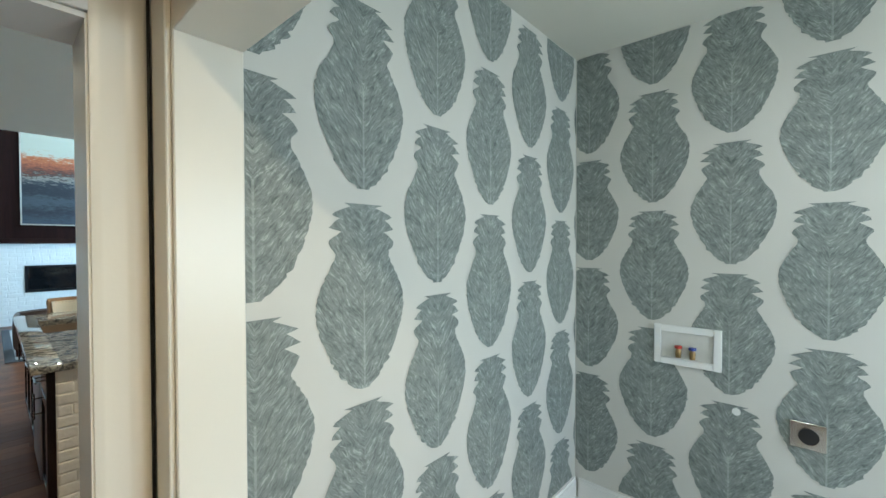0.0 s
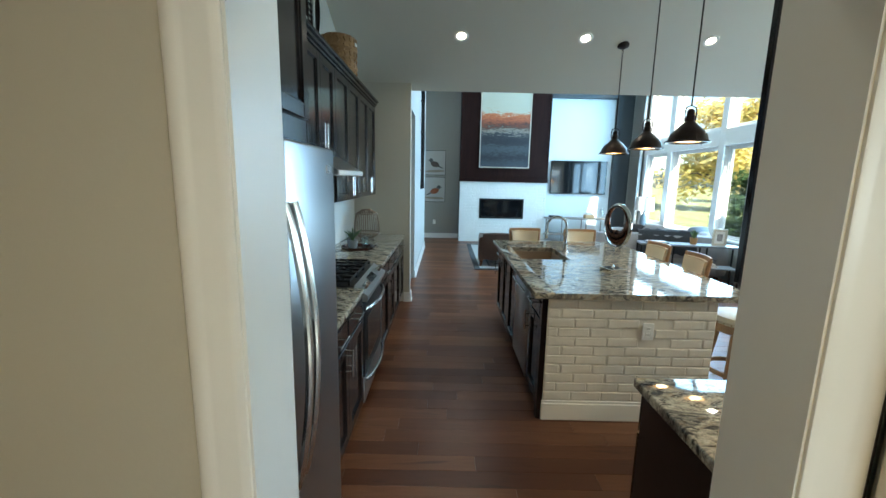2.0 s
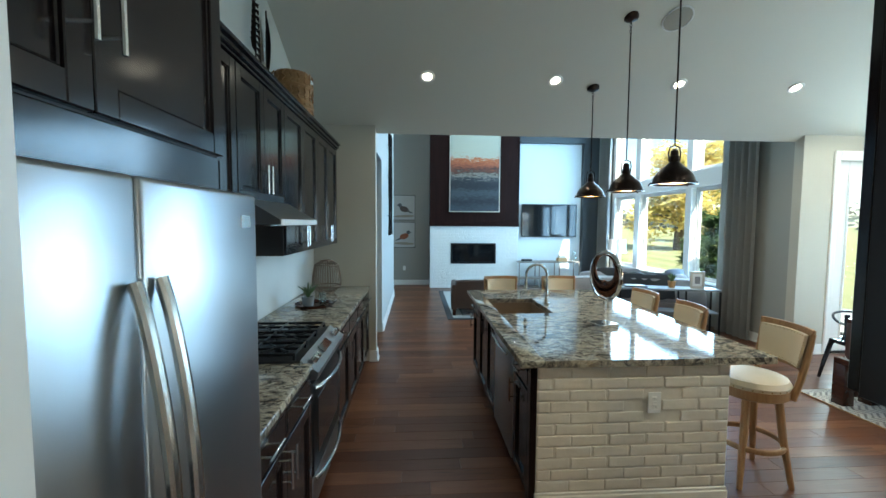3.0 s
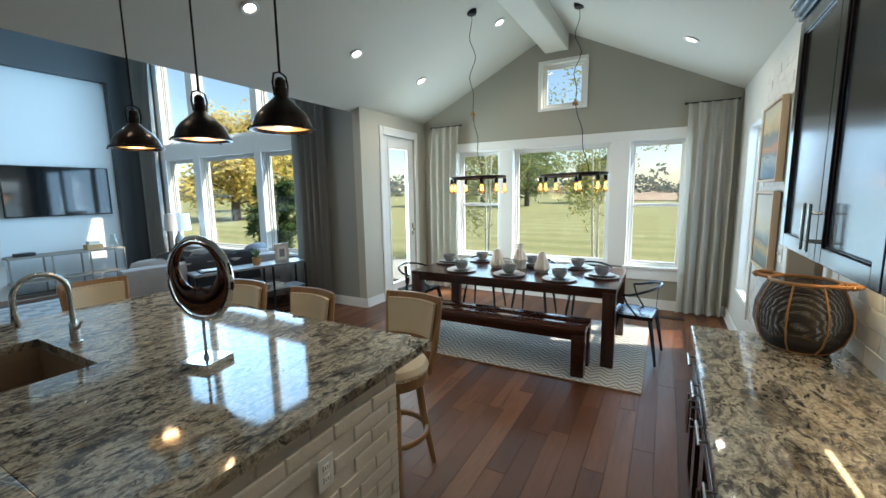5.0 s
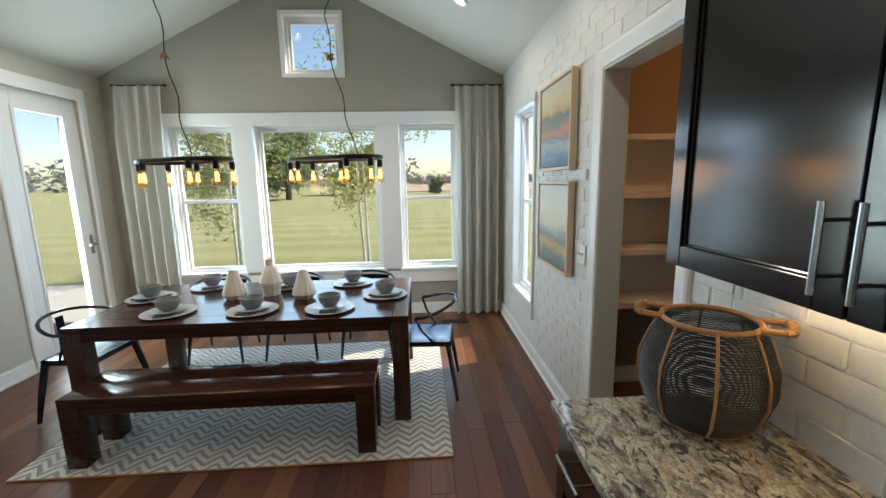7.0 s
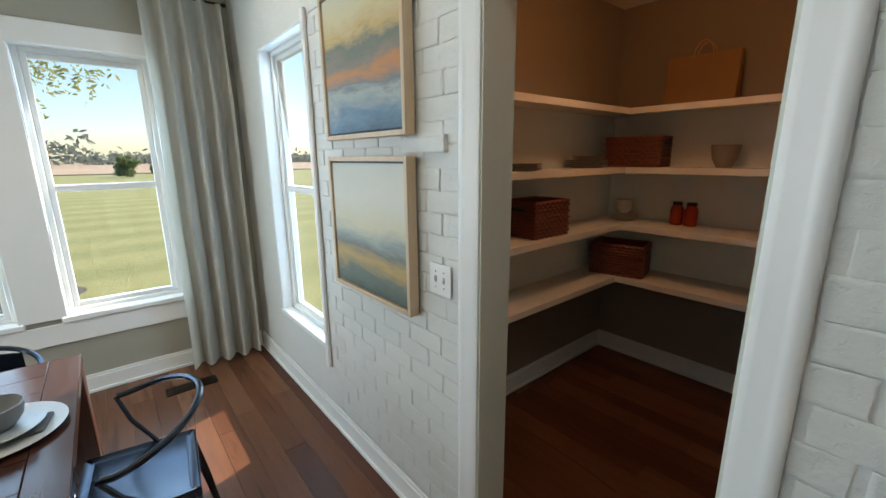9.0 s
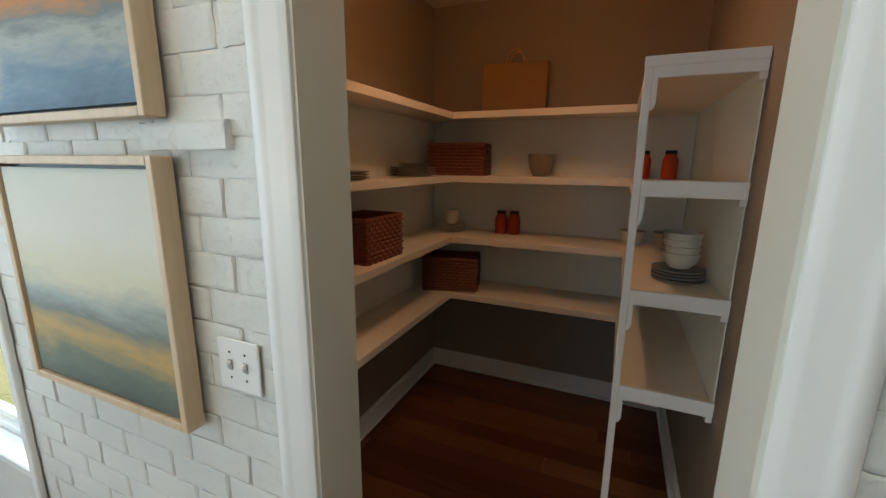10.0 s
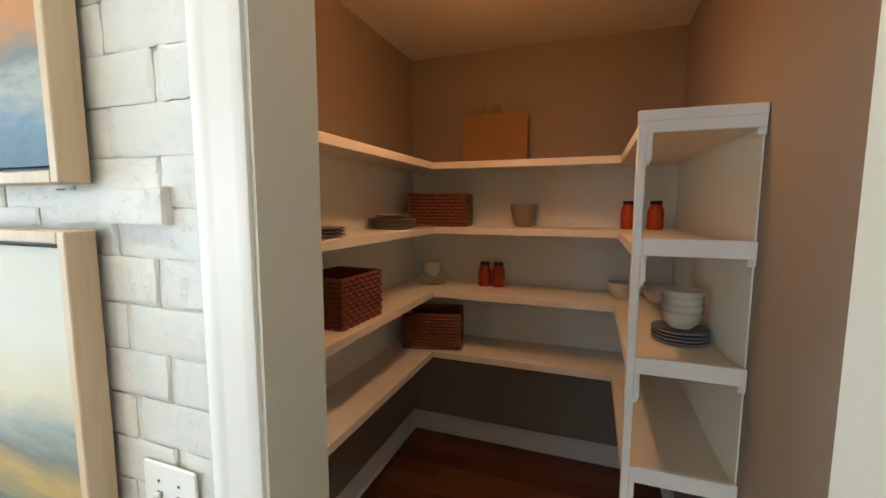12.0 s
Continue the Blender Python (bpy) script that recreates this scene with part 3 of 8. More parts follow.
bb = thing("baseboard", "white stepped skirting boards", "baseboard", kind="structure")
base_run(bb, "y", 1.02, YN, XE - 0.001, -1)
base_run(bb, "x", 4.42, XE - 0.03, 1.002, 1)
base_run(bb, "x", 5.30, 5.70, YN - 0.001, -1)
base_run(bb, "y", YN + 0.002, 6.5, 5.299, -1)
base_run(bb, "x", -0.14, -0.06, YN - 0.001, -1)
base_run(bb, "y", YN - 0.02, YN + 0.15, -0.059, 1)
base_run(bb, "y", 6.82, 10.0, -0.099, 1)
base_run(bb, "x", -2.5, 0.77, 11.619, -1)
base_run(bb, "x", 3.42, 5.08, -1.232, 1)
base_run(bb, "y", -1.20, 0.80, 5.079, -1)
base_run(bb, "y", -1.20, 0.80, 3.411, 1)
base_run(bb, "x", 1.292, 3.29, 0.659, -1, 0.14)
base_run(bb, "y", -2.6, 0.63, 3.299, -1, 0.14)


def casing(parent, axis, a0, a1, z0, z1, p, d, upright, mat):
    """Moulded door casing: one soft ogee profile run along its length."""
    prof = [(0.0, 0.0), (0.0, 0.010), (0.03, 0.0145), (0.09, 0.0175), (0.16, 0.0195), (0.24, 0.0205), (0.31, 0.0195), (0.37, 0.0175), (0.43, 0.0165),
            (0.80, 0.0150), (0.86, 0.0142), (0.91, 0.0125), (0.97, 0.0115), (1.0, 0.010), (1.0, 0.0)]
    bm = bmesh.new()
    runs = []
    for e in (0, 1):
        row = []
        for u, t in prof:
            a, z = (a0 + (a1 - a0) * u, (z0, z1)[e]) if upright else ((a0, a1)[e], z0 + (z1 - z0) * u)
            row.append(bm.verts.new((p + d * t, a, z) if axis == "y" else (a, p + d * t, z)))
        runs.append(row)
    n = len(prof)
    for k in range(n):
        bm.faces.new((runs[0][k], runs[0][(k + 1) % n], runs[1][(k + 1) % n], runs[1][k]))
    bm.faces.new(runs[0])
    bm.faces.new(list(reversed(runs[1])))
    return part("casing", bm, mat, parent)


pc = thing("trim_pantry", "white moulded casing round the pantry opening", "trim", kind="structure")
casing(pc, "x", 4.412, 4.318, 0, 2.30, 0.997, 1, True, TRIM)
casing(pc, "x", 3.500, 3.588, 0, 2.30, 0.997, 1, True, TRIM)
casing(pc, "x", 3.588, 4.318, 2.30, 2.205, 0.997, 1, False, TRIM)
kc = thing("trim_passage", "white moulded casing round the kitchen opening", "trim", kind="structure")
casing(kc, "x", -0.017, 0.070, 0, 2.20, 0.784, -1, True, TRIM)
casing(kc, "x", 1.117, 1.010, 0, 2.20, 0.784, -1, True, CREAM)
casing(kc, "x", 0.070, 1.010, 2.20, 2.125, 0.784, -1, False, TRIM)
jl = thing("jamb_passage", "white jamb lining of the kitchen opening", "trim", kind="structure")
part("side", box((0.062, 0.780, 0), (0.075, 0.970, 2.12)), TRIM, jl)
part("side", box((1.005, 0.780, 0), (1.018, 0.970, 2.12)), CREAM, jl)
part("head", box((0.075, 0.780, 2.108), (1.005, 0.970, 2.12)), TRIM, jl)
lc = thing("trim_laundry", "cream corner board and jamb of the laundry opening", "trim", kind="structure")
part("corner_board", box((1.1245, 0.656, 0), (1.139, 0.764, 2.74), 0.003), CREAM, lc)
# Solid black strip: the shade between the two trims is put into its colour.
part("shadow_gap", box((1.1175, 0.774, 0), (1.1242, 0.781, 2.74)), BLACK, lc)
part("jamb_board", box((1.136, 0.640, 0), (1.290, 0.654, 2.10), 0.003), CREAM, lc)
part("head_board", box((1.136, -1.05, 2.085), (1.290, 0.640, 2.099), 0.002), CREAM, lc)


# patio door
def patio_door():
    d = thing("door_1", "white patio door with a tall glass light", "door", kind="structure")
    y = YN
    for a0, a1 in ((5.712, 5.80), (6.66, 6.748)):
        casing(d, "x", a0, a1, 0, 2.62, y - 0.001, -1, True, TRIM)
    casing(d, "x", 5.80, 6.66, 2.62, 2.50, y - 0.001, -1, False, TRIM)
    part("leaf", ring("x", 5.80, 6.66, 0.03, 2.50, y + 0.03, y + 0.075, 0.17, 0.004), TRIM, d)
    part("glazing_bead", ring("x", 5.955, 6.505, 0.185, 2.345, y + 0.02, y + 0.08, 0.03, 0.004), TRIM, d)
    pane = part("pane", box((5.985, y + 0.045, 0.21), (6.475, y + 0.05, 2.32)), GLASS, d, "", False)
    pane.visible_shadow = False
    part("threshold", box((5.80, y + 0.0, 0.0), (6.66, y + 0.13, 0.03), 0.004), BRONZE, d, "dark metal threshold")
    h = part("lever_plate", box((6.57, y + 0.018, 0.93), (6.61, y + 0.03, 1.13), 0.004), NICKEL, d, "nickel handle plate")
    part("lever", tube([(6.59, y + 0.02, 1.03), (6.59, y - 0.03, 1.03), (6.49, y - 0.035, 1.03)], 0.009), NICKEL, h)


patio_door()

# floor register by the window wall
reg = thing("floor_register", "bronze metal floor vent set in the planks", "vent")
reg.matrix_basis = pose(6.62, 1.62, 0.0)
part("frame", ring("y", -0.16, 0.16, 0, 0.004, -0.06, 0.06, 0.001), BRONZE, reg)
for i in range(9):
    part("slat", box((-0.05, -0.14 + i * 0.032, 0.0), (0.05, -0.126 + i * 0.032, 0.006)), BRONZE, reg)


# ---- ceiling fittings ----
def on_slope(x, y):
    return EAVE + PITCH * (RIDGE_Y - YS) - PITCH * abs(y - RIDGE_Y)


def downlight(x, y):
    tilt = math.degrees(math.atan(PITCH)) * (1 if y < RIDGE_Y else -1)
    d = thing("recessed_light", "small round white recessed ceiling light, lit", "light", group="recessed lights")
    d.matrix_basis = pose(x, y, on_slope(x, y) - 0.002, tilt, 0, 0)
    part("trim_ring", lathe([(0.045, 0.0), (0.075, 0.0), (0.078, -0.006), (0.07, -0.012), (0.05, -0.010), (0.045, 0.0)], seg=24), TRIM, d)
    part("lens", lathe([(0.0, -0.008), (0.03, -0.007), (0.048, -0.002)], seg=20), WHITELED, d)


# The last four, on the south slope, are unseen and added for fill light.
for x, y in ((0.53, 4.78), (1.845, 4.78), (3.17, 4.78), (4.47, 4.78), (5.785, 4.77), (5.84, 3.66), (5.77, 1.61), (4.47, 1.61), (3.17, 1.61), (1.845, 1.61), (0.53, 1.61)):
    downlight(x, y)
    spot_light("downlight_lamp", (x, y, on_slope(x, y) - 0.03), (0, 0, -1), 25 if x > 2.5 else 10, (1.0, 0.93, 0.80))
# Living room lights sit on the unseen ceiling, added to brighten the room.
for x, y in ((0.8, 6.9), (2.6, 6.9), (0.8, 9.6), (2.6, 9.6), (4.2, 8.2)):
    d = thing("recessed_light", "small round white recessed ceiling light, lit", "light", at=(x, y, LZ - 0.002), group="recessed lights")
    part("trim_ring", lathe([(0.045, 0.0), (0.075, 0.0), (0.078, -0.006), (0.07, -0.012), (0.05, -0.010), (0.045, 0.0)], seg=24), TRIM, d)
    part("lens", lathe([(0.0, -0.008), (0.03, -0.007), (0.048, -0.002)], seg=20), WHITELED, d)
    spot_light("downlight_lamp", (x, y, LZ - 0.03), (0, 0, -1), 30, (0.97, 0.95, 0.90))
# Both out of view: a supposed passage light, and one added to brighten the laundry.
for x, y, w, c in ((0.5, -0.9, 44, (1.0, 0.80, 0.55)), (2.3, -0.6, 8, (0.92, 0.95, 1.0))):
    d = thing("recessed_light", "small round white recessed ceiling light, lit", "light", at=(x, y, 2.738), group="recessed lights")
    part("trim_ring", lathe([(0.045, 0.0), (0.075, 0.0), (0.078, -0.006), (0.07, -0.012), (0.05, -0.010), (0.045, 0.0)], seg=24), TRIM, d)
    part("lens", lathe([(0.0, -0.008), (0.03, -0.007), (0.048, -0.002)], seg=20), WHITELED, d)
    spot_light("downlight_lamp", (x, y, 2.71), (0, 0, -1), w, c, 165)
SPEAKER = simple("speaker_grille_mesh", (0.36, 0.335, 0.28), 0.6, 0, 0.1, 60)
spk = thing("ceiling_speaker", "round white flush ceiling speaker grille", "speaker")
spk.matrix_basis = pose(2.70, 4.12, on_slope(2.70, 4.12) - 0.003, -math.degrees(math.atan(PITCH)), 0, 0)
part("grille", lathe([(0.0, -0.006), (0.10, -0.005), (0.118, 0.0)], seg=32), SPEAKER, spk)
part("rim", lathe([(0.115, 0.0), (0.118, -0.007), (0.128, -0.006), (0.13, 0.0)], seg=32), TRIM, spk)

# ---- kitchen ----
def pull(parent, axis, a, z, p, d, length=0.16, upright=True):
    """A bar pull on two posts."""
    bm = bmesh.new()
    h = length / 2

    def at(u, v, w):
        return (w, u, v) if axis == "y" else (u, w, v)
    ends = [(a, z - h), (a, z + h)] if upright else [(a - h, z), (a + h, z)]
    tube([at(*ends[0], p + d * 0.034), at(*ends[1], p + d * 0.034)], 0.006, 8, bm=bm)
    for k in (0.2, 0.8):
        u = ends[0][0] + (ends[1][0] - ends[0][0]) * k
        v = ends[0][1] + (ends[1][1] - ends[0][1]) * k
        tube([at(u, v, p), at(u, v, p + d * 0.034)], 0.0045, 6, bm=bm)
    return part("handle", bm, NICKEL, parent, "brushed nickel bar handle")


def front(parent, name, axis, a0, a1, z0, z1, p, d, frame=0.06):
    """A cabinet door or drawer front with a framed, recessed panel; p is the carcass face."""
    g = 0.002
    a0, a1, z0, z1 = a0 + g, a1 - g, z0 + g, z1 - g
    door = part(name, slab(axis, a0 + frame - 0.002, a1 - frame + 0.002, z0 + frame - 0.002, z1 - frame + 0.002, p, p + d * 0.008), CABINET, parent)
    for s0, s1 in ((a0, a0 + frame), (a1 - frame, a1)):
        part("stile", slab(axis, s0, s1, z0, z1, p, p + d * 0.022, None, 0.0025), CABINET, door)
    for s0, s1 in ((z0, z0 + frame), (z1 - frame, z1)):
        part("rail", slab(axis, a0 + frame, a1 - frame, s0, s1, p, p + d * 0.0216, None, 0.0025), CABINET, door)
    part("moulding", ring(axis, a0 + frame, a1 - frame, z0 + frame, z1 - frame, p + d * 0.004, p + d * 0.015, 0.007, 0.003), CABINET, door)
    return door


def drawer_front(parent, axis, a0, a1, z0, z1, p, d):
    g = 0.002
    bm = slab(axis, a0 + g, a1 - g, z0 + g, z1 - g, p, p + d * 0.02, None, 0.004)
    slab(axis, a0 + 0.022, a1 - 0.022, z0 + 0.022, z1 - 0.022, p + d * 0.02, p + d * 0.023, bm)
    ob = part("drawer", bm, CABINET, parent)
    pull(ob, axis, (a0 + a1) / 2, (z0 + z1) / 2, p + d * 0.023, d, 0.16, False)
    return ob


def base_unit(label, axis, a0, a1, back, face, d, doors=2, drawer=True, group="base cabinets"):
    """A floor cabinet with a toe kick, drawers over doors."""
    u = thing("base_cabinet", label, "cabinet", group=group)
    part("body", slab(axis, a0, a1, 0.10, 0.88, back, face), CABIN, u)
    part("toe_kick", slab(axis, a0, a1, 0.0, 0.10, back, face - d * 0.07), BLACK, u)
    n = max(1, doors)
    w = (a1 - a0) / n
    for i in range(n):
        if drawer:
            drawer_front(u, axis, a0 + i * w, a0 + (i + 1) * w, 0.72, 0.87, face, d)
        dr = front(u, "door", axis, a0 + i * w, a0 + (i + 1) * w, 0.11, 0.71 if drawer else 0.87, face, d)
        side = a0 + (i + 1) * w - 0.035 if i % 2 == 0 else a0 + i * w + 0.035
        pull(dr, axis, side, 0.60 if drawer else 0.76, face + d * 0.022, d)
    return u


def wall_unit(label, axis, a0, a1, z0, z1, back, face, d, doors=2, handle_z=None, group="wall cabinets", crown=True):
    u = thing("wall_cabinet", label, "cabinet", group=group)
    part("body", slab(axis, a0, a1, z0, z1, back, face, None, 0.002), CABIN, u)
    w = (a1 - a0) / doors
    for i in range(doors):
        dr = front(u, "door", axis, a0 + i * w, a0 + (i + 1) * w, z0 + 0.004, z1 - 0.004, face, d)
        side = a0 + (i + 1) * w - 0.035 if i % 2 == 0 else a0 + i * w + 0.035
        pull(dr, axis, side, handle_z or z0 + 0.13, face + d * 0.022, d, 0.17)
    if crown:
        bm = bmesh.new()
        for i, (h0, h1, out) in enumerate(((0.0, 0.02, 0.012), (0.02, 0.05, 0.028), (0.05, 0.075, 0.045))):
            slab(axis, a0, a1, z1 + h0, z1 + h1, back, face + d * (0.022 + out), bm, 0.004)
        part("crown", bm, CABINET, u)
    return u


LX = -0.165  # face of the cooking run
# refrigerator
def refrigerator():
    r = thing("refrigerator", "stainless side-by-side refrigerator with ice dispenser", "refrigerator", at=(0, 0, 0))
    y0, y1, ym, x1, z1 = 0.985, 1.905, 1.362, -0.08, 1.755
    part("cabinet", box((-0.79, y0, 0.05), (x1 - 0.075, y1, z1 - 0.01), 0.004), BLACKMETAL, r, "dark grey side panel")
    part("base_grille", box((-0.77, y0 + 0.01, 0.0), (x1 - 0.09, y1 - 0.01, 0.05)), BLACK, r)
    left = part("door", box((x1 - 0.07, y0, 0.06), (x1, ym - 0.004, z1), 0.012, 3), STEEL, r, "brushed steel freezer door")
    right = part("door", box((x1 - 0.07, ym + 0.004, 0.06), (x1, y1, z1), 0.012, 3), STEEL, r, "brushed steel refrigerator door")
    for dr, y in ((left, ym - 0.036), (right, ym + 0.036)):
        pts = []
        for i in range(19):
            t = i / 18
            bow = math.sin(math.pi * t) ** 0.8
            pts.append((x1 + 0.012 + 0.055 * bow, y, 0.64 + 0.925 * t))
        part("handle", tube(pts, 0.013, 10), NICKEL, dr, "long bowed steel handle")
    d = part("dispenser", box((x1 - 0.002, 1.10, 0.78), (x1 + 0.006, 1.34, 1.16), 0.004), BLACK, left, "black ice and water dispenser")
    part("recess", box((x1 + 0.004, 1.125, 0.80), (x1 + 0.008, 1.315, 1.02), 0.002), BLACKGLASS, left)
    part("badge", box((x1 - 0.001, y1 - 0.115, 1.655), (x1 + 0.003, y1 - 0.055, 1.69)), NICKEL, right)


refrigerator()
end = thing("tall_cabinet_surround", "espresso cabinet surround framing the refrigerator", "cabinet")
part("panel", box((-0.79, 1.911, 0.0), (-0.19, 1.928, 1.86)), CABINET, end)
wall_unit("espresso cabinet over the refrigerator", "y", 0.90, 1.928, 1.87, 2.62, -0.79, -0.205, 1, 2, 2.08)
part("lower_rail", box((-0.5, 0.90, 1.765), (-0.19, 1.905, 1.868), 0.003), CABINET, end)

# cooking run, lower
base_unit("espresso base cabinet with nickel handles", "y", 1.93, 2.772, -0.79, LX, 1, 2)
base_unit("espresso base cabinet beside the range", "y", 3.55, 4.50, -0.79, LX, 1, 2)
base_unit("espresso base cabinet by the wall end", "y", 4.50, YN - 0.005, -0.79, LX, 1, 2)


def worktop(name, lo, hi, label, hole=None):
    w = thing(name, label, "countertop")
    if hole:
        (hx0, hx1, hy0, hy1) = hole
        bm = bx(bmesh.new(), lo, (hx0, hi[1], hi[2]), 0.006, 2)
        for p, q in (((hx1, lo[1], lo[2]), hi), ((hx0, lo[1], lo[2]), (hx1, hy0, hi[2])), ((hx0, hy1, lo[2]), (hx1, hi[1], hi[2]))):
            bx(bm, p, q)
    else:
        bm = box(lo, hi, 0.008, 3)
    part("slab", bm, GRANITE, w)
    return w


worktop("countertop", (-0.79, 1.93, 0.88), (-0.13, 2.772, 0.918), "polished speckled granite countertop beside the refrigerator")
worktop("countertop", (-0.79, 3.545, 0.88), (-0.13, YN - 0.004, 0.918), "polished speckled granite countertop past the range")
bs = structure("backsplash", box((XW + 0.002, 1.93, 0.92), (XW + 0.012, YN - 0.004, 1.43)), BRICK, "white painted brick backsplash", "backsplash")


def gas_range():
    y0, y1 = 2.778, 3.540
    r = thing("range", "black and stainless slide-in gas range", "range")
    part("body", box((-0.78, y0, 0.06), (LX - 0.01, y1, 0.90)), BLACKMETAL, r)
    part("cooktop", box((-0.78, y0, 0.90), (-0.20, y1, 0.925), 0.006, 2), BLACK, r, "black enamel cooktop")
    pan = prism([(-0.20, 0.93), (-0.20, 0.82), (-0.115, 0.82), (-0.105, 0.86)], "y", y0, y1)
    control = part("control_panel", pan, STEEL, r, "sloped steel control panel")
    for y in (2.86, 2.92, 3.40, 3.46):
        c = Vector((-0.148, y, 0.902))
        n = Vector((0.6, 0, 0.8))
        part("knob", tube([c, c + n * 0.03], [0.021, 0.017], 14), NICKEL, control)
    part("display", prism([(-0.1745, 0.9175), (-0.131, 0.8855), (-0.130, 0.8875), (-0.1735, 0.9195)], "y", 3.05, 3.26), BLACKGLASS, control)
    door = part("oven_door", box((LX - 0.02, y0 + 0.004, 0.27), (LX + 0.03, y1 - 0.004, 0.80), 0.008, 2), BLACKMETAL, r)
    part("window", box((LX + 0.028, y0 + 0.10, 0.36), (LX + 0.034, y1 - 0.10, 0.68), 0.002), BLACKGLASS, door, "dark oven window")
    for name, z, par, bow in (("handle", 0.755, door, 0.06), ("handle", 0.235, r, 0.05)):
        pts = [(LX + 0.025 + bow * math.sin(math.pi * i / 14) ** 0.6, y0 + 0.05 + (y1 - y0 - 0.1) * i / 14, z) for i in range(15)]
        part(name, tube(pts, 0.013, 8), NICKEL, par, "bowed steel handle")
    part("drawer", box((LX - 0.02, y0 + 0.004, 0.08), (LX + 0.025, y1 - 0.004, 0.255), 0.006, 2), STEEL, r, "steel storage drawer")
    for cx, cy in ((-0.62, 2.95), (-0.62, 3.37), (-0.36, 2.95), (-0.36, 3.37), (-0.49, 3.16)):
        part("burner", lathe([(0.0, 0.018), (0.03, 0.018), (0.034, 0.010), (0.048, 0.008), (0.05, 0.0)], (cx, cy, 0.925), 18), BLACKMETAL, r)
    for g0, g1 in ((2.80, 3.035), (3.045, 3.275), (3.285, 3.52)):
        bm = bmesh.new()
        for x in (-0.74, -0.49, -0.24):
            bx(bm, (x - 0.006, g0, 0.945), (x + 0.006, g1, 0.962), 0.003)
        for y in (g0 + 0.006, (g0 + g1) / 2, g1 - 0.006):
            bx(bm, (-0.74, y - 0.006, 0.945), (-0.24, y + 0.006, 0.962), 0.003)
        for x in (-0.74, -0.24):
            for y in (g0 + 0.006, g1 - 0.006):
                bx(bm, (x - 0.007, y - 0.007, 0.925), (x + 0.007, y + 0.007, 0.950))
        for cx in (-0.62, -0.36):
            cy = (g0 + g1) / 2
            for a in range(4):
                ang = math.pi / 4 + a * math.pi / 2
                tube([(cx + 0.03 * math.cos(ang), cy + 0.03 * math.sin(ang), 0.957), (cx + 0.10 * math.cos(ang), cy + 0.10 * math.sin(ang), 0.957)], 0.006, 6, bm=bm)
        part("grate", bm, BLACKMETAL, r, "cast iron pan grate")


gas_range()

# cooking run, upper
UX = -0.50
wall_unit("tall espresso wall cabinet", "y", 1.93, 2.772, 1.43, 2.50, -0.79, UX - 0.022, 1, 2)
wall_unit("short espresso wall cabinet over the hood", "y", 2.778, 3.540, 1.80, 2.50, -0.79, UX - 0.022, 1, 2)
wall_unit("tall espresso wall cabinet", "y", 3.545, 4.48, 1.43, 2.50, -0.79, UX - 0.022, 1, 2)
wall_unit("tall espresso wall cabinet by the wall end", "y", 4.48, 5.41, 1.43, 2.50, -0.79, UX - 0.022, 1, 2)


def hood():
    h = thing("range_hood", "stainless under-cabinet range hood", "range hood")
    part("canopy", prism([(-0.79, 1.66), (-0.29, 1.66), (-0.29, 1.685), (-0.48, 1.80), (-0.79, 1.80)], "y", 2.78, 3.538), STEEL, h)
    part("control_strip", box((-0.52, 2.80, 1.80), (-0.497, 3.5, 1.845), 0.003), BLACKMETAL, h)
    part("filter", box((-0.74, 2.83, 1.652), (-0.36, 3.49, 1.661)), NICKEL, h)
    part("lip", box((-0.30, 2.78, 1.655), (-0.284, 3.538, 1.69), 0.004), WHITEPL, h)


hood()


def seagrass_basket():
    b = thing("wicker_basket", "tall round seagrass basket on the wall cabinets", "basket", at=(-0.62, 4.15, 2.577))
    prof = [(0.0, 0.0), (0.15, 0.0)] + [(0.15 + 0.012 * math.sin(i * 1.1) + 0.012 * (i % 2), 0.02 + i * 0.028) for i in range(11)] + [(0.135, 0.33), (0.13, 0.31), (0.13, 0.05)]
    part("body", lathe(prof, seg=36, wobble=lambda a, z: 1 + 0.03 * math.sin(a * 18 + z * 110)), SEAGRASS, b)
    for i in range(18):
        a = i * 2 * math.pi / 18
        pts = [((0.163 + 0.006 * (-1) ** j) * math.cos(a + 0.12 * (j % 2)), (0.163 + 0.006 * (-1) ** j) * math.sin(a + 0.12 * (j % 2)), 0.01 + j * 0.028) for j in range(12)]
        part("strand", tube(pts, 0.007, 5), SEAGRASS, b)
    part("tag", box((0.155, -0.03, 0.25), (0.166, 0.03, 0.28), 0.002), WHITEPL, b, "small pale tag")


seagrass_basket()


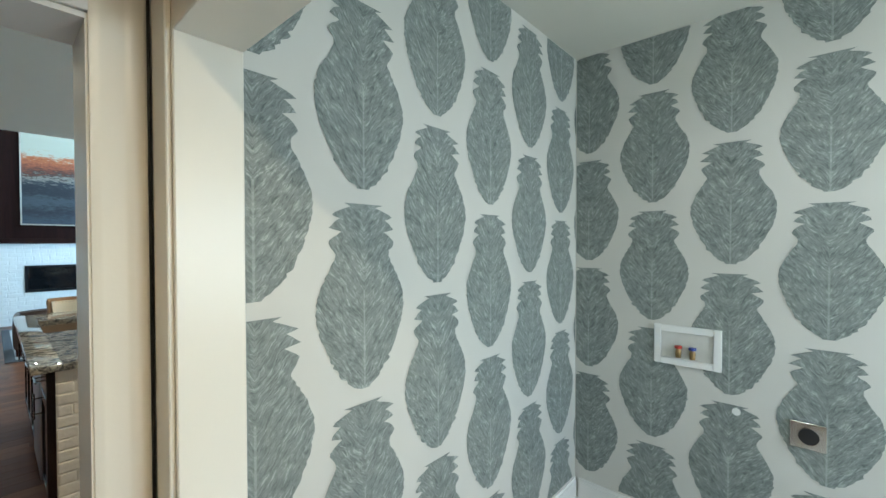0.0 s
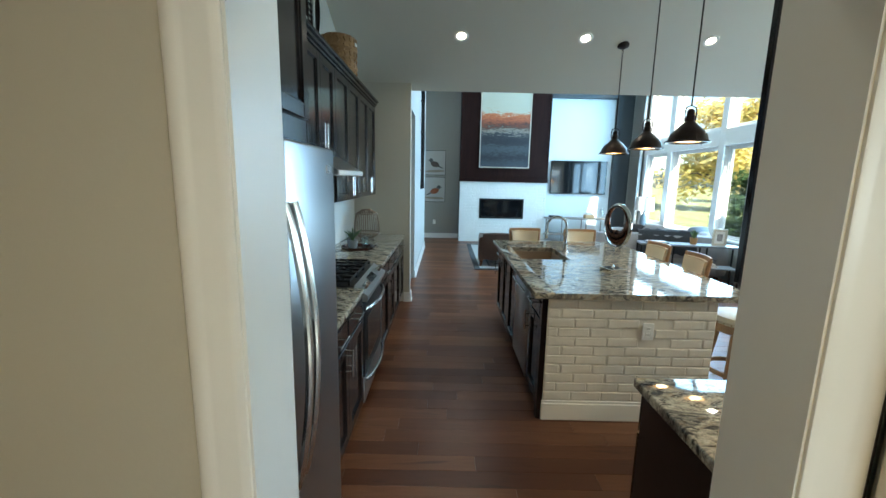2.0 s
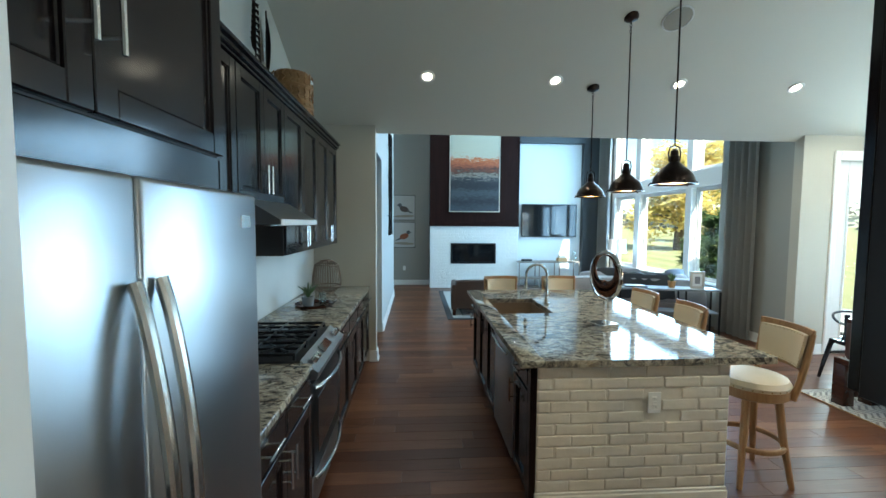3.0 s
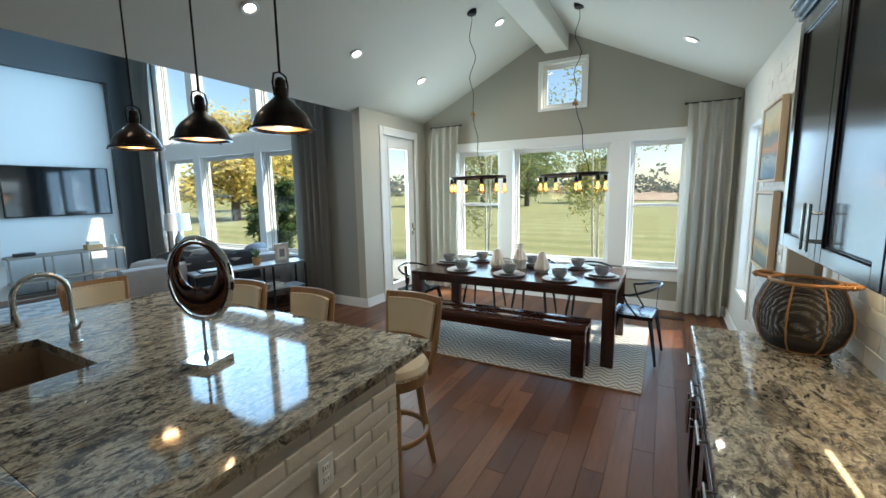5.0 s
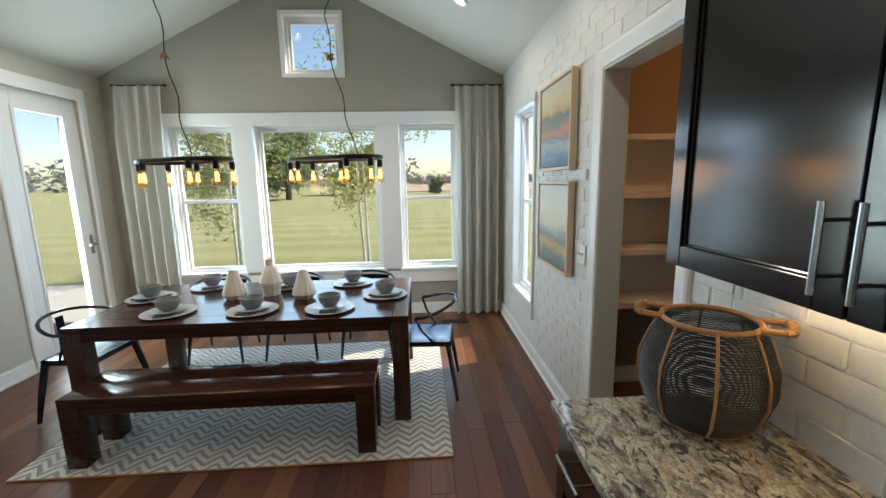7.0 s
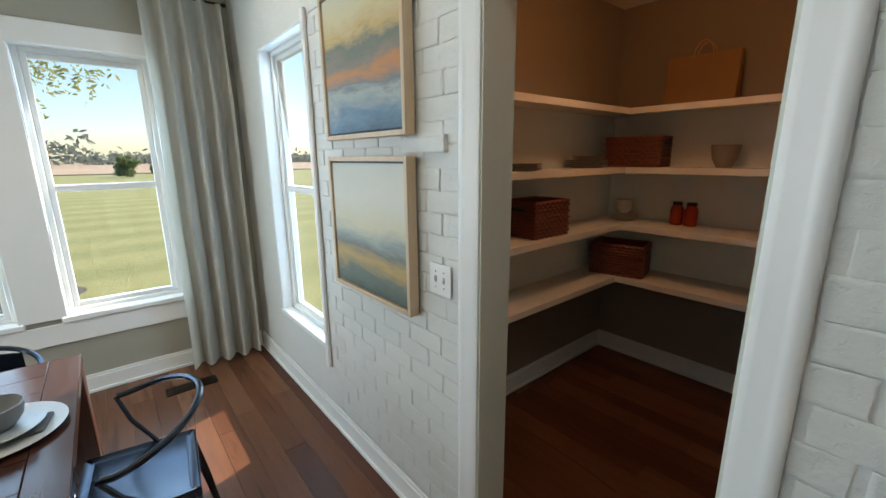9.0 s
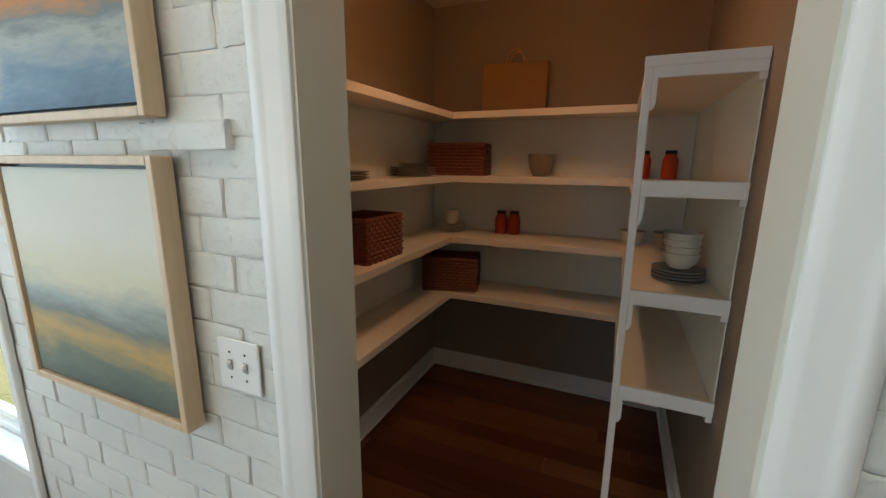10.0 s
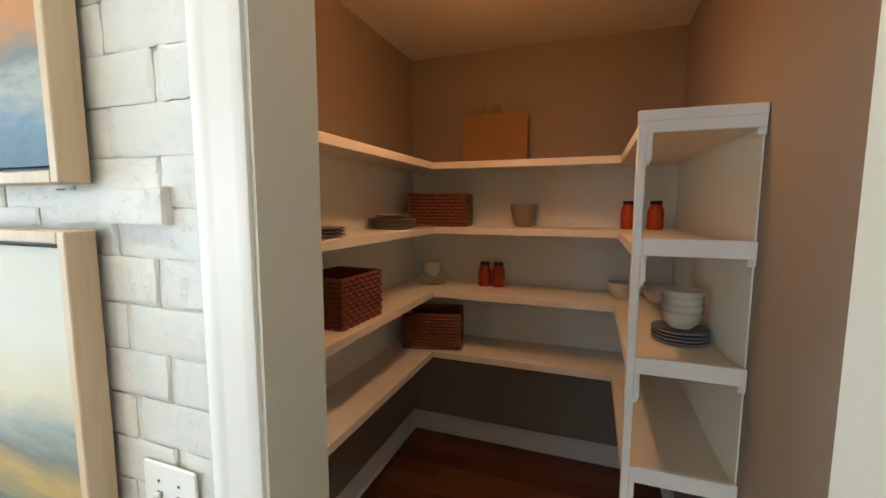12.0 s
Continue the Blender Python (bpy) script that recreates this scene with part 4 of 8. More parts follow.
# metal botanical stems standing on the wall cabinets
def botanical(y, z0, z1, kind):
    x = -0.755
    b = thing("botanical_sculpture", "dark metal wall stem with cut leaves above the cabinets", "wall art", group="botanical stems")
    h = z1 - z0
    part("stem", tube([(x, y, z0), (x, y + 0.006, z0 + h * 0.5), (x, y, z1)], 0.006, 6), BRONZE, b)
    if kind == 0:
        for i in range(9):
            z = z0 + h * (0.36 + 0.062 * i)
            l = 0.095 - 0.006 * i
            for s in (-1, 1):
                part("leaf", tube([(x, y, z), (x + 0.008, y + s * l * 0.55, z + l * 0.25 * (1 - 1.4 * (s > 0))), (x + 0.004, y + s * l, z + l * 0.75 * (1 - 1.6 * (s > 0)))], [0.004, 0.014, 0.003], 6, flat=0.3), BRONZE, b)
    else:
        pts, rad = [], []
        for i in range(11):
            t = i / 10
            pts.append((x, y + 0.012 + 0.02 * math.sin(3 * t), z0 + h * (0.30 + 0.62 * t)))
            rad.append(0.006 + 0.036 * math.sin(math.pi * (0.08 + 0.9 * t)) ** 0.8)
        part("leaf", tube(pts, rad, 10, flat=0.3), BRONZE, b)


botanical(3.73, 2.653, 3.37, 0)
botanical(3.96, 2.653, 3.32, 1)

# tray, plant and vase on the far counter
WIRE = simple("brown_grey_wire", (0.17, 0.12, 0.085), 0.5, 0.2, 0.2, 40)
def counter_still_life():
    t = thing("tray", "round dark wooden tray on the granite", "tray", at=(-0.50, 4.30, 0.918))
    part("base", lathe([(0.0, 0.0), (0.16, 0.0), (0.175, 0.025), (0.168, 0.027), (0.155, 0.008), (0.0, 0.008)], seg=32), WALNUT, t)
    part("handle", tube([(0.17, -0.05, 0.02), (0.19, -0.04, 0.05), (0.19, 0.04, 0.05), (0.17, 0.05, 0.02)], 0.005, 6), BLACKMETAL, t)
    p = thing("potted_plant", "small green plant in a dark pot on the tray", "plant", at=(-0.55, 4.28, 0.926))
    part("pot", lathe([(0.0, 0.0), (0.045, 0.0), (0.055, 0.08), (0.048, 0.08), (0.044, 0.06), (0.0, 0.06)], seg=20), CERAMIC, p)
    random.seed(5)
    for i in range(22):
        a, l = random.uniform(0, 6.28), random.uniform(0.06, 0.13)
        pts = [(0, 0, 0.06), (l * 0.35 * math.cos(a), l * 0.35 * math.sin(a), 0.06 + l * 0.8), (l * 0.8 * math.cos(a), l * 0.8 * math.sin(a), 0.06 + l * 1.1)]
        part("leaf", tube(pts, [0.003, 0.013, 0.002], 6, flat=0.25), GREEN, p)
    for x, y in ((-0.44, 4.36), (-0.42, 4.27)):
        c = thing("tumbler", "clear drinking glass on the tray", "glass", at=(x, y, 0.926), group="tumblers")
        part("bowl", lathe([(0.0, 0.0), (0.03, 0.0), (0.035, 0.11), (0.032, 0.11), (0.028, 0.006), (0.0, 0.006)], seg=18), CLEAR, c)
    v = thing("wire_vase", "brown ribbed wire vase on the granite", "vase", at=(-0.55, 5.05, 0.918))
    prof = [(0.075, 0.0), (0.155, 0.07), (0.145, 0.20), (0.125, 0.30), (0.055, 0.345)]
    for i in range(34):
        a = i * 2 * math.pi / 34
        part("rib", tube([(r * math.cos(a), r * math.sin(a), z) for r, z in prof], 0.0035, 5), WIRE, v)
    for r, z in (prof[0], prof[1], prof[3], prof[4]):
        part("hoop", tube([(r * math.cos(k * math.pi / 14), r * math.sin(k * math.pi / 14), z) for k in range(28)], 0.006, 6, True), WIRE, v)


counter_still_life()

# ---- island ----
IX0, IX1, IY0, IY1 = 1.06, 2.228, 2.768, 5.04
isl = thing("island", "kitchen island with a painted brick end", "island")
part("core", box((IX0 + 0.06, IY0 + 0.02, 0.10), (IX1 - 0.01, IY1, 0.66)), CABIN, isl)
part("toe_kick", box((IX0 + 0.09, IY0 + 0.03, 0.0), (IX1 - 0.03, IY1 - 0.03, 0.10)), BLACK, isl)
part("end_panel", box((IX0 + 0.0, IY0 + 0.002, 0.0), (1.098, IY0 + 0.06, 0.88)), CABINET, isl)
brick_end = part("brick_backing", box((1.098, IY0 + 0.003, 0.13), (IX1, IY0 + 0.05, 0.88)), BRICK_CREAM, isl)
part("brick_side_backing", box((IX1 - 0.02, IY0 + 0.05, 0.0), (IX1, IY1, 0.88)), CREAM, isl)
part("skirting", box((1.09, IY0 - 0.015, 0.0), (IX1 + 0.012, IY0 + 0.002, 0.125), 0.004), CREAM, isl)
part("skirting_cap", box((1.09, IY0 - 0.010, 0.125), (IX1 + 0.008, IY0 + 0.002, 0.145), 0.004), CREAM, isl)
part("far_end", box((IX0 + 0.06, IY1 - 0.02, 0.0), (IX1, IY1, 0.88)), CABINET, isl)


def island_unit(y0, y1, doors, drawer, label):
    return base_unit(label, "y", y0, y1, IX0 + 0.055, IX0 + 0.022, -1, doors, drawer, "island cabinets")


island_unit(2.82, 3.16, 1, True, "narrow espresso island cabinet with drawer")
dw = thing("dishwasher", "built-in dishwasher with a stainless front", "dishwasher")
part("front", box((IX0 - 0.006, 3.17, 0.11), (IX0 + 0.02, 3.76, 0.86), 0.006, 2), STEEL, dw)
part("kick_plate", box((IX0 + 0.05, 3.17, 0.0), (IX0 + 0.06, 3.76, 0.10)), BLACK, dw)
part("handle", tube([(IX0 - 0.035, 3.22, 0.80), (IX0 - 0.045, 3.46, 0.80), (IX0 - 0.035, 3.71, 0.80)], 0.009, 8), NICKEL, dw, "steel bar handle")
island_unit(3.77, 4.62, 2, False, "espresso island sink cabinet")
island_unit(4.63, 5.03, 1, True, "espresso island cabinet by the far end")
SINK = (1.13, 1.58, 3.90, 4.57)
worktop("island_countertop", (0.995, 2.728, 0.882), (2.478, 5.105, 0.922), "large polished speckled granite island countertop", SINK)


def sink():
    s = thing("sink", "brown composite undermount sink in the island", "sink")
    x0, x1, y0, y1 = SINK
    bm = box((x0 - 0.012, y0 - 0.012, 0.70), (x1 + 0.012, y1 + 0.012, 0.712))
    bx(bm, (x0 - 0.012, y0 - 0.012, 0.712), (x0 + 0.004, y1 + 0.012, 0.881))
    bx(bm, (x1 - 0.004, y0 - 0.012, 0.712), (x1 + 0.012, y1 + 0.012, 0.881))
    bx(bm, (x0, y0 - 0.012, 0.712), (x1, y0 + 0.004, 0.881))
    bx(bm, (x0, y1 - 0.004, 0.712), (x1, y1 + 0.012, 0.881))
    part("basin", bm, BROWNSINK, s)
    part("drain", lathe([(0.0, 0.002), (0.03, 0.002), (0.042, 0.005), (0.045, 0.0)], ((x0 + x1) / 2, (y0 + y1) / 2, 0.712), 20), NICKEL, s, "steel drain ring")


sink()


def faucet():
    f = thing("faucet", "brushed nickel gooseneck kitchen faucet", "faucet", at=(1.645, 4.30, 0.922))
    part("base", lathe([(0.0, 0.0), (0.028, 0.0), (0.028, 0.012), (0.020, 0.018), (0.020, 0.10), (0.015, 0.12), (0.0, 0.12)], seg=20), NICKEL, f)
    pts = [(0, 0, 0.10), (0, 0, 0.24)]
    for i in range(15):
        a = math.pi * i / 14
        pts.append((-0.10 + 0.10 * math.cos(a), 0, 0.27 + 0.10 * math.sin(a)))
    pts += [(-0.20, 0, 0.24), (-0.20, 0, 0.20)]
    neck = part("neck", tube(pts, 0.012, 12), NICKEL, f)
    part("spray_head", tube([(-0.20, 0, 0.215), (-0.20, 0, 0.15), (-0.20, 0, 0.14)], [0.014, 0.017, 0.012], 12), NICKEL, neck)
    part("lever", tube([(0, 0.0, 0.075), (0.0, -0.05, 0.09), (0.0, -0.10, 0.13)], [0.010, 0.007, 0.006], 8), NICKEL, f)


faucet()


def ring_sculpture():
    m = thing("ring_sculpture", "polished dark metal ring ornament on a square base", "sculpture", at=(1.80, 3.46, 0.922), rz=14)
    part("base", box((-0.075, -0.075, 0.0), (0.075, 0.075, 0.028), 0.003), CHROME, m, "mirror-polished square base")
    part("stem", tube([(0, 0, 0.028), (0, 0, 0.20)], 0.006, 10), CHROME, m)
    part("collar", lathe([(0.0, 0.0), (0.014, 0.0), (0.012, 0.015), (0.0, 0.018)], (0, 0, 0.028), 14), CHROME, m)
    n, nn = 56, 14
    bm = bmesh.new()
    dims = []
    for i in range(n):
        a = 2 * math.pi * i / n
        k = 0.5 - 0.5 * math.sin(a)
        wdt = 0.014 + 0.118 * k ** 1.3
        rr = 0.150 - wdt * 0.5
        cy, cz = rr * math.cos(a), 0.375 + (rr + 0.012) * math.sin(a)
        dims.append([bm.verts.new((0.014 * math.sin(b) * (1 + 0.3 * k), cy + wdt * 0.5 * math.cos(b) * math.cos(a), cz + wdt * 0.5 * math.cos(b) * math.sin(a))) for b in [2 * math.pi * j / nn for j in range(nn)]])
    for i in range(n):
        p, q = dims[i], dims[(i + 1) % n]
        for j in range(nn):
            bm.faces.new((p[j], p[(j + 1) % nn], q[(j + 1) % nn], q[j]))
    part("ring", bm, simple("dark_copper_polish", (0.16, 0.075, 0.05), 0.12, 1.0, 0.3, 6), m, "dark copper crescent inside the hoop")
    rim = [(0.0, 0.162 * math.cos(2 * math.pi * i / 56), 0.375 + 0.176 * math.sin(2 * math.pi * i / 56)) for i in range(56)]
    part("rim", tube(rim, 0.007, 8, True, flat=1.9), CHROME, m, "bright polished outer band")


ring_sculpture()


def outlet(parent_name, axis, a, z, p, d, label, group="wall outlets", w=0.075):
    o = thing(parent_name, label, "outlet", group=group)
    part("plate", slab(axis, a - w / 2, a + w / 2, z - 0.06, z + 0.06, p, p + d * 0.006, None, 0.002), WHITEPL, o)
    n = max(1, round(w / 0.06))
    for i in range(n):
        c = a - w / 2 + w * (i + 0.5) / n
        for dz in (-0.022, 0.022):
            f = part("socket", slab(axis, c - 0.016, c + 0.016, z + dz - 0.014, z + dz + 0.014, p + d * 0.006, p + d * 0.009, None, 0.003), WHITEPL, o)
            for q in (-0.006, 0.006):
                part("slot", slab(axis, c + q - 0.0012, c + q + 0.0012, z + dz - 0.004, z + dz + 0.006, p + d * 0.009, p + d * 0.0094), BLACK, f)
    return o


outlet("wall_outlet", "x", 1.772, 0.663, IY0 - 0.012, -1, "white outlet on the cream brick island")
outlet("wall_outlet", "x", 2.60, 1.175, 1.004, 1, "white outlet on the brick over the counter", w=0.12)
sw = thing("light_switch", "white double toggle switch plate on painted brick", "switch")
part("plate", slab("x", 4.452, 4.572, 1.105, 1.225, 1.004, 1.010, None, 0.002), WHITEPL, sw)
for x in (4.489, 4.535):
    part("slot", slab("x", x - 0.006, x + 0.006, 1.153, 1.177, 1.010, 1.0115), simple("grey_switch_slot", (0.35, 0.35, 0.35), 0.5), sw)
    part("toggle", slab("x", x - 0.004, x + 0.004, 1.163, 1.175, 1.0115, 1.022, None, 0.0015), WHITEPL, sw)
    for z in (1.135, 1.195):
        part("screw", tube([(x, 1.010, z), (x, 1.0112, z)], 0.003, 8), NICKEL, sw)

# ---- sideboard counter ----
worktop("countertop", (1.12, 0.99, 0.882), (3.297, 1.592, 0.920), "polished speckled granite counter along the brick wall")
for a0, a1, n in ((1.14, 1.86, 2), (1.86, 2.58, 2), (2.58, 3.285, 2)):
    base_unit("espresso base cabinet along the brick wall", "x", a0, a1, 1.0, 1.545, 1, n)
wall_unit("espresso wall cabinet over the granite counter", "x", 1.20, 2.205, 1.37, 2.36, 1.0, 1.241, 1, 2)
wall_unit("espresso wall cabinet beside the pantry", "x", 2.21, 3.255, 1.37, 2.36, 1.0, 1.241, 1, 2)
ucl = thing("under_cabinet_light", "slim warm light bar under the wall cabinets", "light")
part("housing", box((1.30, 1.045, 1.352), (3.10, 1.085, 1.369), 0.002), WHITEPL, ucl)
part("diffuser", box((1.32, 1.05, 1.348), (3.08, 1.08, 1.352)), glowing("warm_strip_glow", (1.0, 0.74, 0.42), 14.0), ucl)


def rattan_basket():
    b = thing("rattan_basket", "round open black cord basket with honey rattan bands", "basket", at=(3.16, 1.18, 0.920))
    prof = [(0.115, 0.008), (0.150, 0.05), (0.172, 0.12), (0.170, 0.19), (0.145, 0.26), (0.122, 0.305)]

    def rad(z):
        for (r0, z0), (r1, z1) in zip(prof, prof[1:]):
            if z0 <= z <= z1:
                return r0 + (r1 - r0) * (z - z0) / (z1 - z0)
        return prof[-1][0]
    bm = bmesh.new()
    for i in range(44):
        z = 0.012 + i * 0.0066
        r = rad(z)
        tube([(r * math.cos(k * math.pi / 20), r * math.sin(k * math.pi / 20), z + 0.0006 * math.sin(k * 0.6 + i)) for k in range(40)], 0.0025, 5, True, bm)
    part("cord_weave", bm, CORD, b, "thin black cord wound in rings")
    for i in range(8):
        a = i * math.pi / 4 + 0.3
        part("upright", tube([((r + 0.004) * math.cos(a), (r + 0.004) * math.sin(a), z) for r, z in prof], 0.0042, 6), RATTAN, b, "honey rattan upright")
    for r, z, t in ((0.113, 0.008, 0.006), (0.122, 0.307, 0.008)):
        part("hoop", tube([(r * math.cos(k * math.pi / 24), r * math.sin(k * math.pi / 24), z) for k in range(48)], t, 8, True), RATTAN, b, "honey rattan hoop")
    for turn in (0.9, 0.9 + math.pi):
        pts = []
        for q in range(13):
            out = 0.122 + 0.062 * min(1.0, 1.7 * math.sin(math.pi * q / 12))
            a = turn + (q - 6) * 0.068
            pts.append((out * math.cos(a), out * math.sin(a), 0.309 + 0.006 * math.sin(math.pi * q / 12)))
        loop = part("handle", tube(pts, 0.0095, 8), RATTAN, b, "looped rattan handle")
        for q in range(2, 11):
            c, d = Vector(pts[q]), (Vector(pts[q + 1]) - Vector(pts[q - 1])).normalized()
            u = d.orthogonal().normalized()
            w = d.cross(u)
            part("wrap", tube([c + (u * math.cos(k * 0.785) + w * math.sin(k * 0.785)) * 0.0105 + d * 0.002 * math.sin(k * 0.785) for k in range(8)], 0.003, 5, True), RATTAN, loop)
    part("floor", lathe([(0.0, 0.006), (0.112, 0.006), (0.112, 0.002), (0.0, 0.002)], seg=30), CORD, b)


rattan_basket()


# ---- pendants over the island ----
def pendant(x, y, first=None):
    z = 1.972
    top = on_slope(x, y)
    p = thing("pendant_lamp", "dark bronze dome pendant lamp over the island, lit", "lamp", at=(x, y, 0), group="island pendants")
    shade = [(0.024, z + 0.202), (0.031, z + 0.195), (0.032, z + 0.155), (0.041, z + 0.144), (0.057, z + 0.129), (0.082, z + 0.106), (0.110, z + 0.080), (0.129, z + 0.052), (0.139, z + 0.021), (0.143, z + 0.005),
             (0.156, z + 0.003), (0.156, z - 0.009), (0.142, z - 0.010), (0.135, z + 0.012), (0.122, z + 0.044), (0.100, z + 0.071), (0.070, z + 0.097), (0.035, z + 0.124)]
    sh = part("shade", lathe(shade, seg=40), BRONZE, p)
    part("diffuser", lathe([(0.0, z - 0.004), (0.08, z - 0.002), (0.136, z + 0.007)], seg=32), glowing("ribbed_pendant_glow", (1.0, 0.52, 0.16), 0.75), sh, "glowing ribbed glass")
    part("socket", lathe([(0.0, z + 0.245), (0.014, z + 0.245), (0.026, z + 0.232), (0.028, z + 0.198), (0.0, z + 0.198)], seg=20), BRONZE, p)
    yk = [(-0.038, 0, z + 0.152), (-0.046, 0, z + 0.215), (-0.036, 0, z + 0.258), (0, 0, z + 0.272), (0.036, 0, z + 0.258), (0.046, 0, z + 0.215), (0.038, 0, z + 0.152)]
    part("yoke", tube(yk, 0.005, 8), BRONZE, p, "looped metal yoke")
    for a in (0.4, 0.4 + 2 * math.pi / 3, 0.4 + 4 * math.pi / 3):
        part("clip", tube([(0.146 * math.cos(a), 0.146 * math.sin(a), z + 0.012), (0.164 * math.cos(a), 0.164 * math.sin(a), z - 0.012)], 0.006, 6), BRONZE, sh)
    part("rod", tube([(0, 0, z + 0.272), (0, 0, top - 0.16)], 0.006, 8), BRONZE, p)
    bm = bmesh.new()
    for i in range(5):
        c = Vector((0, 0, top - 0.145 + i * 0.027))
        ax = Vector((1, 0, 0)) if i % 2 else Vector((0, 1, 0))
        tube([c + ax * 0.009 * math.cos(q * math.pi / 5) + Vector((0, 0, 0.017 * math.sin(q * math.pi / 5))) for q in range(10)], 0.0025, 5, True, bm)
    part("chain", bm, BRONZE, p)
    part("canopy", lathe([(0.0, -0.035), (0.02, -0.035), (0.055, -0.018), (0.062, -0.002), (0.062, 0.035), (0.0, 0.035)], (0, 0, top), 24), BRONZE, p)
    return p


for y in (4.87, 4.13, 3.45):
    pendant(2.285, y)
    point_light("pendant_bulb", (2.285, y, 1.96), 2.2, (1.0, 0.70, 0.40), 0.05)

# ---- bar stools ----
def bar_stool():
    s = thing("bar_stool", "oak swivel bar stool with cream leather and nailhead trim", "stool", group="island stools")
    part("cushion", lathe([(0.0, 0.70), (0.14, 0.70), (0.195, 0.685), (0.212, 0.655), (0.205, 0.632), (0.0, 0.63)], seg=36), LEATHER, s, "round cream leather seat cushion")
    part("seat_ring", lathe([(0.0, 0.565), (0.19, 0.565), (0.205, 0.575), (0.207, 0.632), (0.0, 0.632)], seg=36), OAK, s, "round oak seat rail")
    for i in range(26):
        a = 2 * math.pi * i / 26
        part("nail", lathe([(0.0, 0.004), (0.005, 0.002), (0.006, 0.0)], (0, 0, 0), 6), BRASS, s).matrix_basis = pose(0.2085 * math.cos(a), 0.2085 * math.sin(a), 0.642, 0, 90, math.degrees(a))
    for a in (45, 135, 225, 315):
        c, q = math.cos(radians(a)), math.sin(radians(a))
        part("leg", tube([(0.145 * c, 0.145 * q, 0.57), (0.18 * c, 0.18 * q, 0.3), (0.235 * c, 0.235 * q, 0.0)], [0.024, 0.022, 0.016], 8), OAK, s)
    ringp = [(0.19 * math.cos(k * math.pi / 18), 0.19 * math.sin(k * math.pi / 18), 0.25) for k in range(36)]
    part("foot_ring", tube(ringp, 0.013, 8, True, flat=1.5), OAK, s, "curved oak foot ring")
    # back stands at +x, curved in plan, raked
    def bent(w0, w1, z0, z1, t0, t1, name, mat, label="", n=12):
        bm = bmesh.new()
        rows = []
        for j in range(7):
            v = j / 6
            z = z0 + (z1 - z0) * v
            w = w0 + (w1 - w0) * v
            row = []
            for i in range(n + 1):
                u = -1 + 2 * i / n
                y = u * w
                x = 0.205 + 0.05 * (z - 0.62) / 0.4 - 0.045 * u * u
                row.append((x, y, z))
            rows.append(row)
        f = [[bm.verts.new((x + t0, y, z)) for x, y, z in r] for r in rows]
        b = [[bm.verts.new((x + t1, y, z)) for x, y, z in r] for r in rows]
        for j in range(6):
            for i in range(n):
                bm.faces.new((f[j][i], f[j][i + 1], f[j + 1][i + 1], f[j + 1][i]))
                bm.faces.new((b[j][i], b[j][i + 1], b[j + 1][i + 1], b[j + 1][i]))
        for i in range(n):
            bm.faces.new((f[0][i], f[0][i + 1], b[0][i + 1], b[0][i]))
            bm.faces.new((f[6][i], f[6][i + 1], b[6][i + 1], b[6][i]))
        for j in range(6):
            bm.faces.new((f[j][0], f[j + 1][0], b[j + 1][0], b[j][0]))
            bm.faces.new((f[j][n], f[j + 1][n], b[j + 1][n], b[j][n]))
        return part(name, bm, mat, s, label)
    bent(0.185, 0.205, 0.76, 1.03, -0.006, 0.012, "back_frame", OAK, "curved oak back frame")
    bent(0.158, 0.176, 0.785, 0.995, -0.026, -0.004, "back_pad", LEATHER, "cream leather inner back pad")
    bent(0.158, 0.176, 0.785, 0.995, 0.010, 0.028, "back_panel", LEATHER, "cream leather outer back panel")
    for sg in (-1, 1):
        part("back_post", tube([(0.150, sg * 0.15, 0.575), (0.175, sg * 0.175, 0.72), (0.195, sg * 0.188, 0.86), (0.215, sg * 0.198, 1.01)], [0.020, 0.020, 0.018, 0.014], 8), OAK, s)
    nails = []
    for i in range(13):
        u = -1 + 2 * i / 12
        nails += [(u * 0.172, 0.985), (u * 0.158, 0.795)]
    for i in range(9):
        z = 0.81 + i * 0.02
        w = 0.158 + 0.018 * (z - 0.785) / 0.21
        nails += [(w, z), (-w, z)]
    for y, z in nails:
        u = y / (0.158 + 0.018 * (z - 0.785) / 0.21)
        x = 0.205 + 0.05 * (z - 0.62) / 0.4 - 0.045 * u * u
        for k in (0.028, -0.026):
            part("nail", lathe([(0.0, 0.003), (0.0045, 0.0)], (0, 0, 0), 6), BRASS, s).matrix_basis = pose(x + k, y, z, 0, 90 if k > 0 else -90, 0)
    return s


st = bar_stool()
st.matrix_basis = pose(2.645, 3.09, 0.0, 0, 0, -4)
for x, y, rz in ((2.45, 3.745, -4), (2.44, 4.37, 3), (1.46, 5.26, 92), (2.16, 5.26, 86)):
    copy_thing(st, pose(x, y, 0.0, 0, 0, rz))


